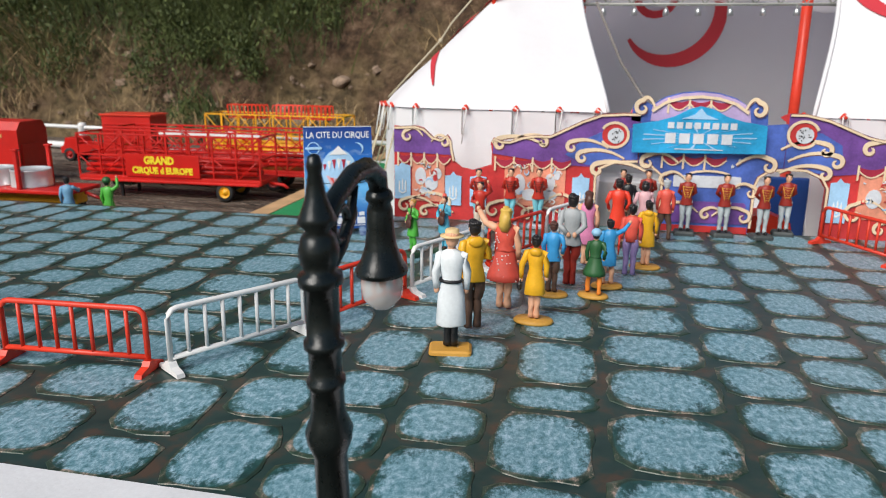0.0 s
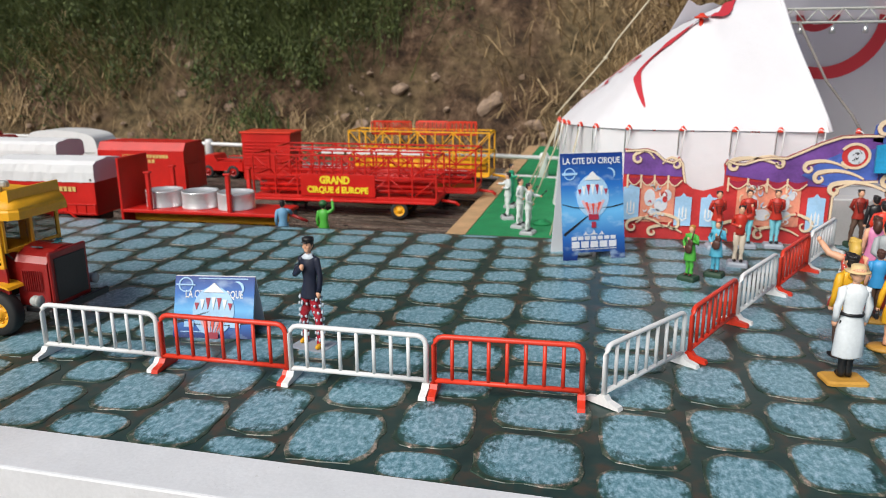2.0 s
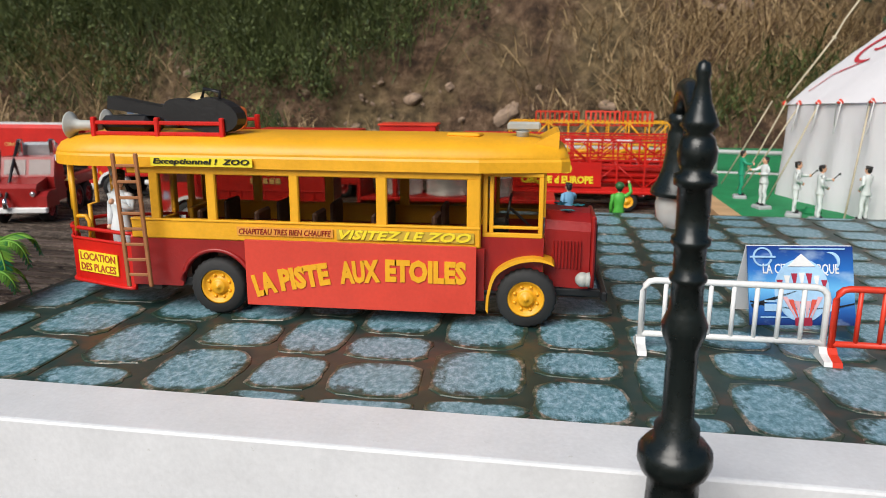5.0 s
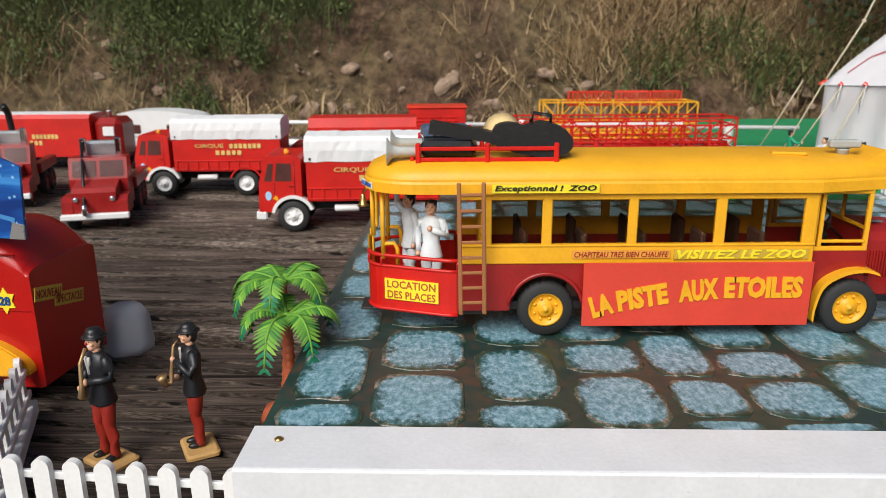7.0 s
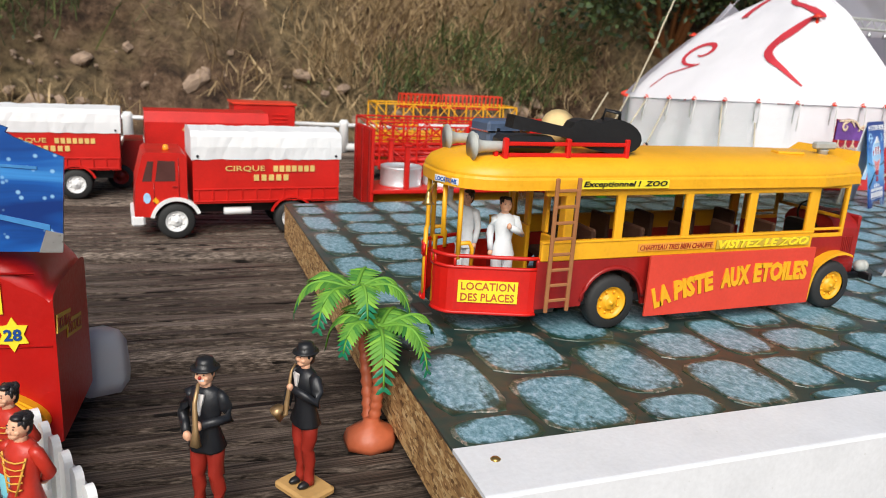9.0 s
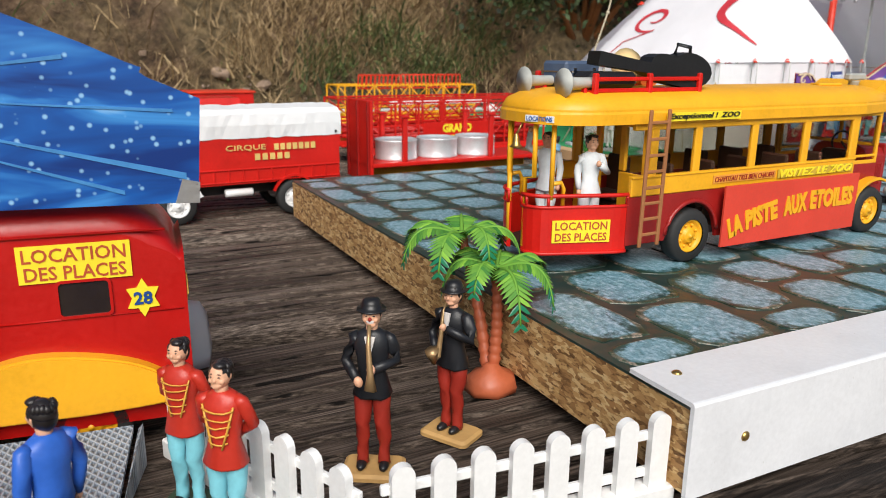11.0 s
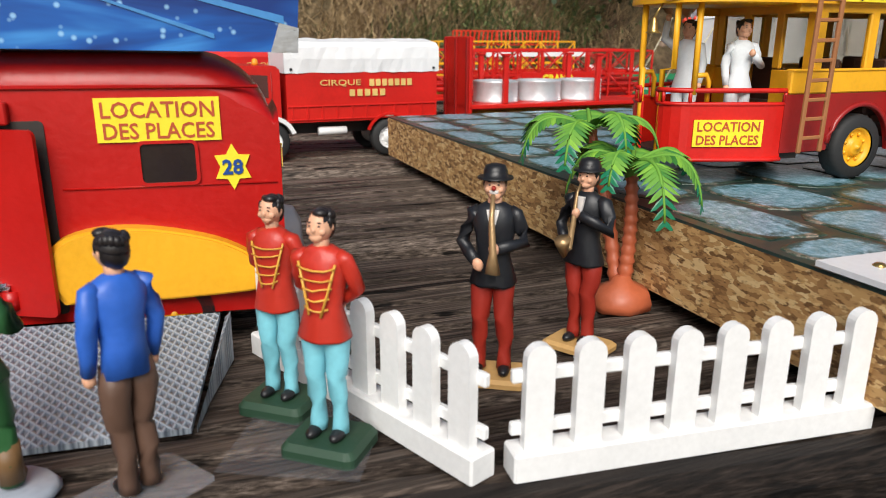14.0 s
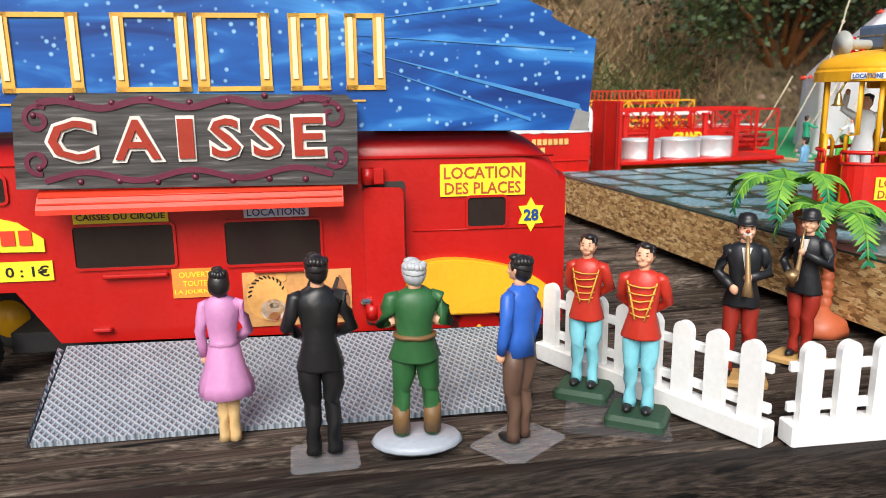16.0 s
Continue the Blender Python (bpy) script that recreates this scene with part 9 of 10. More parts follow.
def build_palm(foot, crown, label, seed, with_foot):
    root = thing("palm_tree", label, "palm tree", pose(*foot), "palm trees")
    v = Vector(crown) - Vector(foot)
    ms = Mesher()
    if with_foot:
        ms.lathe([(0.0090, 0), (0.0092, 0.0020), (0.0082, 0.0050), (0.0034, 0.0072), (0.0022, 0.0090)], 7, sx=1.0, sy=0.85)
        part("foot", ms, TERRA, root, "terracotta faceted foot")
        ms = Mesher()
    n = 40
    pts = [Vector((0, 0, 0.002)).lerp(v, i / n) + Vector((0.0012 * math.sin(i / n * 3.1), 0, 0)) for i in range(n + 1)]
    ms.tube(pts, [0.0021 - 0.0006 * i / n + (0.00035 if i % 3 == 0 else -0.0001) for i in range(n + 1)], 10)
    part("trunk", ms, TERRA, root, "ringed terracotta trunk")
    rnd = random.Random(seed)
    cr = None
    for i in range(7):
        ms = Mesher()
        frond(ms, v, math.tau * (i + rnd.uniform(-0.15, 0.15)) / 7 + seed, rnd.uniform(0.0215, 0.0265), rnd.uniform(0.013, 0.021), rnd.uniform(0.009, 0.015))
        part("frond", ms, [PALM, PALMTIP], root, "bright green feathered leaf")
    ms = Mesher()
    ms.lathe([(0.0016, -0.0040), (0.0019, 0.0), (0.0009, 0.0016)], 8, v)
    part("leaf_sheath", ms, PALM, root)



build_palm((-0.0945, -0.0095, DECK_Z), (-0.0925, -0.0072, 0.0115), "plastic palm tree with terracotta trunk beside the board", 1, True)
build_palm((-0.0948, -0.0085, DECK_Z), (-0.0965, 0.0075, 0.0195), "taller plastic palm tree with terracotta trunk beside the board", 2, False)

# ---- circus vehicles on the deck ----
LORRY = paint("lorry_red", (0.56, 0.010, 0.005), 0.40)
GOLDTXT = paint("gold_lettering", (0.72, 0.50, 0.16), 0.45)


def circus_words(par, x, y, z, w, h):
    """CIRQUE in letters; the show's name in plain bars."""
    lettering("CIRQUE", h, GOLDTXT, par, pose(x - w * 0.26, y, z), w * 0.42, bold=0.01)
    bars([(z, h, [(x + w * 0.04 + i * w * 0.068, x + w * 0.09 + i * w * 0.068) for i in range(7)]), (z - h * 1.45, h, [(x - w * 0.17 + i * w * 0.08, x - w * 0.115 + i * w * 0.08) for i in range(5)])], GOLDTXT, par, pose(0, y, 0), label="gold bars of lettering")


def build_truck(M):
    """A covered lorry; its front points to -x, its near side stands at y = 0."""
    root = thing("lorry", "red toy lorry with a white tarpaulin and white bumper", "lorry", M, "covered lorries")
    B, wr = 0.044, 0.0115
    # cab
    ms = Mesher()
    out = [(0.0020, 0.0150), (0.0300, 0.0150), (0.0300, 0.0530), (0.0275, 0.0555), (0.0100, 0.0555), (0.0075, 0.0540), (0.0030, 0.0360)]
    arch = arc(0.0265, wr, 0.0140, 165, 60, 8)
    out2 = [(0.0020, 0.0150), (0.0125, 0.0150)] + [p for p in arch if p[1] > 0.0152] + [(0.0335, 0.0236), (0.0335, 0.0530), (0.0310, 0.0552), (0.0100, 0.0555), (0.0078, 0.0540), (0.0032, 0.0360)]
    ms.prism(out2, 0.0, B)
    cab = part("cab", ms, LORRY, root, "red cab")
    for y0 in (-0.0002, B - 0.0002):
        ms = Mesher()
        ms.prism([(0.0145, 0.0375), (0.0265, 0.0375), (0.0265, 0.0500), (0.0165, 0.0505)], y0, y0 + 0.0004)
        ms.prism([(0.0070, 0.0375), (0.0125, 0.0375), (0.0140, 0.0500), (0.0105, 0.0500)], y0, y0 + 0.0004)
        part("side_window", ms, paint("cab_glass", (0.10, 0.04, 0.035), 0.12), cab, "dark side window")
        ms = Mesher()
        ms.tube([(0.0138, y0, 0.0230), (0.0138, y0, 0.0365)], 0.00025, 5)
        ms.tube([(0.0285, y0, 0.0240), (0.0285, y0, 0.0520)], 0.00025, 5)
        ms.box((0.0262, y0, 0.0340), (0.0030, 0.0012, 0.0008))
        part("door_seam", ms, DKRED, cab)
    ms = Mesher()
    ms.prism([(0.004, 0.0385), (0.0044, 0.0385), (0.0086, 0.0520), (0.0082, 0.0520)], 0.004, B - 0.004)
    part("windscreen", ms, paint("cab_glass", (0.10, 0.04, 0.035), 0.12), cab)
    ms = Mesher()
    ms.lathe([(0.0020, 0), (0.0020, 0.0012), (0.0015, 0.0034), (0.0004, 0.0038)], 10, (0.0220, 0.012, 0.0554))
    part("beacon", ms, paint("amber_lens", (0.8, 0.3, 0.02), 0.2), cab, "amber roof beacon")
    ms = Mesher()
    ms.prism(arc(0.0095, 0.0270, 0.0022, 0, 350, 12, 0.0034), -0.0004, 0.0)
    part("emblem", ms, PALEB, cab, "pale painted emblem")
    ms = Mesher()
    ms.prism([(0.0125, 0.0250), (0.0155, 0.0230), (0.0165, 0.0250), (0.0145, 0.0275)], -0.0004, 0.0)
    part("emblem", ms, YEL, cab)
    # white bumper and mudguard
    ms = Mesher()
    ms.box((0.0040, B / 2, 0.0125), (0.0080, B + 0.001, 0.0070), 0.0012)
    part("bumper", ms, WHITE, root, "white bumper")
    for y0 in (-0.0010, B - 0.0060):
        ms = Mesher()
        o = arc(0.0265, wr, 0.0158, 168, 20, 12)
        i = arc(0.0265, wr, 0.0134, 168, 20, 12)
        ms.prism(o + i[::-1], y0, y0 + 0.0070)
        part("mudguard", ms, WHITE, root, "white mudguard")
    # load box with ribs
    ms = Mesher()
    rear = arc(0.1000, wr, 0.0140, 150, 30, 8)
    out = [(0.0370, 0.0225), (0.0870, 0.0225)] + [p for p in rear if p[1] > 0.0226] + [(0.1135, 0.0225), (0.1320, 0.0225), (0.1320, 0.0520), (0.0370, 0.0520)]
    ms.prism(out, 0.0005, B - 0.0005)
    box = part("load_box", ms, LORRY, root, "red load box")
    # shade of the open rear, put on the closed end as a dark red plate
    ms = Mesher()
    ms.prism([(0.0015, 0.0240), (B - 0.0015, 0.0240), (B - 0.0015, 0.0620), (0.0015, 0.0620)], 0.1316, 0.1323, "x")
    part("rear_opening", ms, DKRED, box, "dark red plate painted as the shaded rear")
    for x in [0.0400 + 0.0091 * i for i in range(11)]:
        ms = Mesher()
        ms.box((x, 0.0002, 0.0278), (0.0008, 0.0010, 0.0075), 0.0002)
        part("rib", ms, LORRY, box)
    for z in (0.0240, 0.0318):
        ms = Mesher()
        ms.box((0.0845, 0.0002, z), (0.0945, 0.0010, 0.0008), 0.0002)
        part("rib", ms, LORRY, box)
    for y0 in (-0.0008, B - 0.0012):
        ms = Mesher()
        ms.prism(arc(0.1000, wr, 0.0152, 160, 20, 12) + arc(0.1000, wr, 0.0138, 20, 160, 12), y0, y0 + 0.002)
        part("wheel_arch", ms, LORRY, box)
    # tarpaulin with creases
    n, sec = 26, [(0.0, 0.0510), (-0.0004, 0.0590), (0.0004, 0.0655), (0.0050, 0.0685), (B / 2, 0.0705), (B - 0.0050, 0.0685), (B - 0.0004, 0.0655), (B + 0.0004, 0.0590), (B, 0.0510)]
    vs, fs, m = [], [], len(sec)
    for i in range(n + 1):
        x = 0.0362 + 0.0970 * i / n
        for j, (y, z) in enumerate(sec):
            k = 0.0007 * noise.noise(Vector((x * 230, j * 0.9, M.translation.x * 50)))
            vs.append((x, y + k, z + k))
    for i in range(n):
        fs += [(i * m + j, i * m + j + 1, (i + 1) * m + j + 1, (i + 1) * m + j) for j in range(m - 1)]
    fs += [tuple(range(m)), tuple(range(n * m, n * m + m))]
    ms = Mesher()
    ms.add(vs, fs, False)
    tp = part("tarpaulin", ms, TARP, root, "creased white tarpaulin")
    for x in (0.0400, 0.1295):
        ms = Mesher()
        ms.lathe([(0.0009, 0), (0.0007, 0.0006)], 8, (x, -0.0004, 0.0532), Matrix.Rotation(radians(90), 4, "X"))
        part("stud", ms, BLACK, tp)
    circus_words(box, 0.0850, -0.0002, 0.0450, 0.0600, 0.0040)
    # tank, chassis, wheels
    ms = Mesher()
    ms.lathe([(0.0022, 0), (0.0026, 0.0006), (0.0026, 0.0170), (0.0022, 0.0176)], 12, (0.0560, 0.0050, 0.0165), Matrix.Rotation(radians(90), 4, "Y"))
    part("fuel_tank", ms, WHITE, root, "white cylinder tank")
    ms = Mesher()
    ms.box((0.066, B / 2, 0.0175), (0.120, 0.018, 0.006))
    part("chassis", ms, BLACK, root)
    for x in (0.0265, 0.1000):
        wheel(root, x, 0.0035, wr, wr, 0.0070, WHITE, 8, -1, 0.60)
        wheel(root, x, B - 0.0035, wr, wr, 0.0070, WHITE, 8, 1, 0.60)
    return root


truck = build_truck(pose(-0.1705, 0.2665, DECK_Z, 0, 0, 2.2))
copy_thing(truck, pose(-0.3120, 0.4000, DECK_Z, 0, 0, 1.0))


def build_tow_truck(M, crane):
    """A bonneted tow lorry; its front points to -y."""
    root = thing("tow_lorry", "dark red toy tow lorry with a white bumper and hoist", "lorry", M, "tow lorries")
    W = 0.044
    ms = Mesher()
    ms.prism([(0.0, 0.0120), (0.0, 0.0280), (0.0030, 0.0310), (0.0230, 0.0345), (0.0230, 0.0120)], -0.0150, 0.0150, "x")
    bon = part("bonnet", ms, DKRED, root, "dark red bonnet")
    ms = Mesher()
    ms.prism([(0.0220, 0.0140), (0.0220, 0.0345), (0.0270, 0.0500), (0.0420, 0.0500), (0.0430, 0.0140)], -0.0205, 0.0205, "x")
    cab = part("cab", ms, DKRED, root, "dark red cab")
    for sx in (-1, 1):
        ms = Mesher()
        a, b = (-0.0180, -0.0012) if sx < 0 else (0.0012, 0.0180)
        ms.add([(a, 0.0222, 0.0362), (b, 0.0222, 0.0362), (b, 0.0260, 0.0478), (a, 0.0260, 0.0478), (a, 0.0232, 0.0362), (b, 0.0232, 0.0362), (b, 0.0270, 0.0478), (a, 0.0270, 0.0478)], [(0, 1, 2, 3), (4, 5, 6, 7), (0, 1, 5, 4), (1, 2, 6, 5), (2, 3, 7, 6), (3, 0, 4, 7)], False)
        part("windscreen", ms, paint("cab_glass", (0.10, 0.04, 0.035), 0.12), cab, "dark windscreen half")
        ms = Mesher()
        ms.prism([(-0.0010, 0.0120), (0.0, 0.0215), (0.0050, 0.0250), (0.0200, 0.0250), (0.0230, 0.0120)], sx * 0.0150, sx * 0.0225, "x")
        wing = part("mudguard", ms, DKRED, root)
        ms = Mesher()
        ms.lathe([(0.0018, 0), (0.0020, 0.0008), (0.0005, 0.0012)], 10, (sx * 0.0125, -0.0002, 0.0235), Matrix.Rotation(radians(90), 4, "X"))
        part("headlamp", ms, SILVER, bon, "silver headlamp")
    ms = Mesher()
    ms.box((0, -0.0025, 0.0110), (W + 0.003, 0.0045, 0.0045), 0.0008)
    part("bumper", ms, WHITE, root, "white bumper")
    ms = Mesher()
    ms.box((0, 0.0740, 0.0215), (0.030, 0.062, 0.008), 0.001)
    bed = part("bed", ms, DKRED, root)
    for sx in (-1, 1):
        ms = Mesher()
        ms.box((sx * 0.0190, 0.0740, 0.0270), (0.0080, 0.060, 0.0090), 0.001)
        part("side_locker", ms, DKRED, bed)
    ms = Mesher()
    ms.box((0, 0.0520, 0.0420), (0.026, 0.010, 0.036), 0.002)
    part("hoist_housing", ms, SILVER, root, "silver hoist housing")
    ms = Mesher()
    for sx in (-1, 1):
        ms.box((sx * 0.0125, 0.0440, 0.0560), (0.0045, 0.004, 0.014), 0.0008)
    part("mast_lamp", ms, CHROME, root, "chrome lamp on the hoist")
    ms = Mesher()
    ms.tube([(-0.0125, 0.040, 0.0600), (-0.0060, -0.0065, 0.0180)], 0.0012, 7)
    part("hoist_cable", ms, BLACK, root)
    ms = Mesher()
    ms.lathe([(0.0018, 0), (0.0022, 0.004), (0.0016, 0.008)], 10, (-0.0058, -0.0068, 0.0130))
    part("hook_weight", ms, CHROME, root)
    if crane:
        ms = Mesher()
        ms.tube([(0, 0.070, 0.026), (0.002, 0.050, 0.075), (0.002, 0.040, 0.082)], 0.0028, 8)
        part("jib", ms, BLACK, root, "black crane jib")
    for y in (0.0115, 0.0680, 0.0900):
        for sx in (-1, 1):
            wh = wheel(root, 0, 0, 0, 0.0112, 0.0070, DKRED, 6, -1)
            wh.matrix_basis = pose(sx * 0.0175, y, 0.0112, 0, 90 * sx, 0)
    return root


build_tow_truck(pose(-0.2905, 0.2760, DECK_Z, 0, 0, 13), False)
build_tow_truck(pose(-0.4020, 0.3480, DECK_Z, 0, 0, 15), True)


def build_boxes():
    # red box lorry with a bevelled roof
    root = thing("box_van", "red toy box lorry with sloping roof edges and gold lettering", "lorry", pose(-0.1620, 0.4450, DECK_Z, 0, 0, 1.5))
    L, B = 0.102, 0.046
    ms = Mesher()
    ms.prism([(0, 0.0130), (0, 0.0560), (0.006, 0.0645), (B - 0.006, 0.0645), (B, 0.0560), (B, 0.0130)], 0.0, L, "x")
    body = part("body", ms, LORRY, root)
    circus_words(body, 0.0560, -0.0004, 0.0500, 0.0560, 0.0036)
    ms = Mesher()
    ms.box((L + 0.0005, B / 2, 0.028), (0.001, B - 0.008, 0.026), 0.0002)
    part("rear_door", ms, RED, body)
    ms = Mesher()
    ms.prism([(-0.034, 0.010), (-0.034, 0.026), (-0.022, 0.028), (-0.016, 0.040), (-0.001, 0.040), (-0.001, 0.010)], 0.003, B - 0.003)
    part("cab", ms, DKRED, root)
    for x in (-0.020, 0.022, 0.086):
        wheel(root, x, 0.0035, 0.0100, 0.0100, 0.0066, DKRED, 6, -1)
        wheel(root, x, B - 0.0035, 0.0100, 0.0100, 0.0066, DKRED, 6, 1)
    # red pick-up trailer
    root = thing("pickup", "small red toy pick-up with an open bed", "pick-up", pose(-0.1080, 0.6150, DECK_Z))
    ms = Mesher()
    ms.prism([(-0.032, 0.010), (0.030, 0.010), (0.030, 0.022), (-0.006, 0.022), (-0.010, 0.030), (-0.024, 0.030), (-0.028, 0.020), (-0.032, 0.018)], 0.0, 0.030)
    part("body", ms, RED, root)
    for y in (0.0, 0.030):
        ms = Mesher()
        ms.tube([(-0.004, y, 0.022), (-0.004, y, 0.026), (0.028, y, 0.026), (0.028, y, 0.022)], 0.0008, 6)
        part("bed_rail", ms, RED, root)
    for x in (-0.020, 0.016):
        wheel(root, x, 0.002, 0.0085, 0.0085, 0.006, DKRED, 6, -1)
        wheel(root, x, 0.028, 0.0085, 0.0085, 0.006, DKRED, 6, 1)
    # red semi-trailer
    root = thing("semi_trailer", "long red toy semi-trailer with gold lettering", "trailer", pose(-0.5450, 0.5450, DECK_Z, 0, 0, 1))
    ms = Mesher()
    ms.prism([(0, 0.0150), (0, 0.0560), (0.003, 0.0600), (0.043, 0.0600), (0.046, 0.0560), (0.046, 0.0150)], 0.0, 0.130, "x")
    body = part("body", ms, LORRY, root)
    circus_words(body, 0.0650, -0.0004, 0.0370, 0.0600, 0.0046)
    ms = Mesher()
    ms.box((0.065, 0.023, 0.0603), (0.128, 0.030, 0.0008))
    part("roof_panel", ms, TARP, body, "white roof panel")
    ms = Mesher()
    ms.box((0.147, 0.023, 0.0330), (0.030, 0.042, 0.0460), 0.006)
    cab = part("cab", ms, DKRED, root)
    ms = Mesher()
    ms.box((0.149, 0.0012, 0.042), (0.012, 0.0014, 0.010), 0.0004)
    part("cab_window", ms, WHITE, cab, "white cab window")
    ms = Mesher()
    ms.lathe([(0.0022, 0), (0.0022, 0.006), (0.003, 0.0065), (0.003, 0.008)], 10, (0.146, 0.016, 0.0555))
    part("chimney", ms, SILVER, cab)
    for x in (0.020, 0.045, 0.148):
        wheel(root, x, 0.0035, 0.0100, 0.0100, 0.0066, DKRED, 6, -1)
        wheel(root, x, 0.0425, 0.0100, 0.0100, 0.0066, DKRED, 6, 1)
    ms = Mesher()
    ms.box((0.075, 0.023, 0.0120), (0.14, 0.014, 0.006))
    part("chassis", ms, BLACK, root)
    # white caravan
    root = thing("caravan", "white toy caravan with a rounded roof", "caravan", pose(-0.4440, 0.6650, DECK_Z, 0, 0, 1))
    out = smooth_line([(0.0, 0.010), (-0.002, 0.030), (0.004, 0.046), (0.020, 0.0525), (0.060, 0.0535), (0.095, 0.050), (0.110, 0.043), (0.114, 0.026), (0.112, 0.010)], 4)
    ms = Mesher()
    ms.prism(out, 0.0, 0.048)
    body = part("body", ms, WHITE, root)
    for x0, x1 in ((0.018, 0.036), (0.068, 0.086)):
        ms = Mesher()
        ms.prism(rrect(x0, 0.026, x1, 0.037, 0.002), -0.0004, 0.0)
        part("window", ms, paint("cab_glass", (0.10, 0.04, 0.035), 0.12), body, "dark window")
    ms = Mesher()
    ms.box((0.056, -0.0003, 0.0225), (0.108, 0.0006, 0.0012))
    part("trim", ms, GREY, body)
    for y, s in ((0.003, -1), (0.045, 1)):
        wheel(root, 0.055, y, 0.0095, 0.0095, 0.006, WHITE, 6, s)
    ms = Mesher()
    ms.tube([(0.112, 0.024, 0.012), (0.140, 0.024, 0.010)], 0.0014, 6)
    ms.lathe([(0.0014, -0.010), (0.0014, 0.002)], 8, (0.138, 0.024, 0.010))
    part("drawbar", ms, GREY, root)


build_boxes()


def lattice(root, mat_, x0, x1, y, z0, z1, n, r=0.0008):
    """One lattice side: chords, posts and crossed braces."""
    for z in (z0, z1, (z0 + z1) / 2):
        ms = Mesher()
        ms.box(((x0 + x1) / 2, y, z), (x1 - x0, r * 2, r * 2), r * 0.3)
        part("chord", ms, mat_, root)
    for i in range(n + 1):
        x = x0 + (x1 - x0) * i / n
        ms = Mesher()
        ms.box((x, y, (z0 + z1) / 2), (r * 2, r * 2, z1 - z0), r * 0.3)
        part("post", ms, mat_, root)
    for i in range(n):
        a, b = x0 + (x1 - x0) * i / n, x0 + (x1 - x0) * (i + 1) / n
        zm = (z0 + z1) / 2
        for lo, hi in ((z0, zm), (zm, z1)):
            ms = Mesher()
            p, q = ((a, y, lo), (b, y, hi)) if i % 2 else ((a, y, hi), (b, y, lo))
            ms.tube([p, q], r * 0.8, 5)
            part("brace", ms, mat_, root)


def build_pole_trailer(M, mat_, L, H, words, rim, white_panels, label, group=""):
    root = thing("pole_trailer", label, "trailer", M, "pole trailers")
    W = 0.040
    ms = Mesher()
    ms.box((L / 2, W / 2, 0.0185), (L, W, 0.0045), 0.0008)
    fl = part("floor", ms, mat_, root)
    ms = Mesher()
    ms.box((L / 2, -0.0004, 0.0165), (L * 0.98, 0.0020, 0.0022), 0.0005)
    part("sill", ms, mat_, fl)
    for y in (0.001, W - 0.001):
        lattice(root, mat_, 0.001, L - 0.001, y, 0.0205, 0.0205 + H, 8)
    for x in (0.002, L - 0.002):
        for zz in (0.0205 + H, 0.0205 + H / 2):
            ms = Mesher()
            ms.box((x, W / 2, zz), (0.0016, W, 0.0016))
            part("end_bar", ms, mat_, root)
    rnd = random.Random(int(L * 1e4))
    for i in range(9):
        y, z = 0.006 + 0.0042 * (i % 7), 0.0225 + 0.003 + 0.0048 * (i // 4)
        ms = Mesher()
        ms.tube([(0.006, y, z), (L * 0.6, y + rnd.uniform(-0.002, 0.002), z + 0.001), (L - 0.006, y, z + rnd.uniform(0, 0.002))], 0.0021, 8)
        part("tent_pole", ms, mat_, root, "bundled red tent pole")
    if words:
        ms = Mesher()
        ms.box((L * 0.475, -0.0006, 0.0320), (L * 0.405, 0.0012, 0.0215), 0.0002)
        bd = part("name_board", ms, RED, root, "red board with yellow lettering")
        lettering("GRAND", 0.0080, LEMON, bd, pose(L * 0.46, -0.0014, 0.0372), 0.0310, bold=0.05)
        lettering("CIRQUE d EUROPE", 0.0078, LEMON, bd, pose(L * 0.475, -0.0014, 0.0270), 0.0625, bold=0.05)
    if white_panels:
        for i in range(4):
            ms = Mesher()
            ms.box((L * (0.30 + 0.13 * i), -0.0006, 0.0205 + H - 0.004), (L * 0.115, 0.0010, 0.0042))
            part("panel", ms, WHITE, root, "white panel")
        for i in range(3):
            ms = Mesher()
            ms.box((L * (0.78 + 0.07 * i), W * 0.4, 0.032), (L * 0.05, 0.0010, 0.012))
            part("panel", ms, WHITE, root, "white panel")
    for x in (L * 0.22, L * 0.80):
        ms = Mesher()
        ms.box((x, W / 2, 0.0140), (0.020, W * 0.7, 0.006))
        part("bogie", ms, paint("bogie_green", (0.01, 0.05, 0.025), 0.5), root)
        if x > L / 2:
            wheel(root, x, 0.003, 0.0088, 0.0088, 0.0064, rim, 6, -1)
            wheel(root, x, W - 0.003, 0.0088, 0.0088, 0.0064, rim, 6, 1)
        else:
            ms = Mesher()
            for y in (0.006, W - 0.006):
                ms.box((x, y, 0.0072), (0.0024, 0.0024, 0.0142))
            part("jack_leg", ms, BLACK, root)
    ms = Mesher()
    ms.tube([(L, W / 2, 0.0165), (L + 0.014, W / 2, 0.0150), (L + 0.018, W / 2, 0.012)], 0.0016, 7)
    part("tow_hook", ms, mat_, root)
    return root


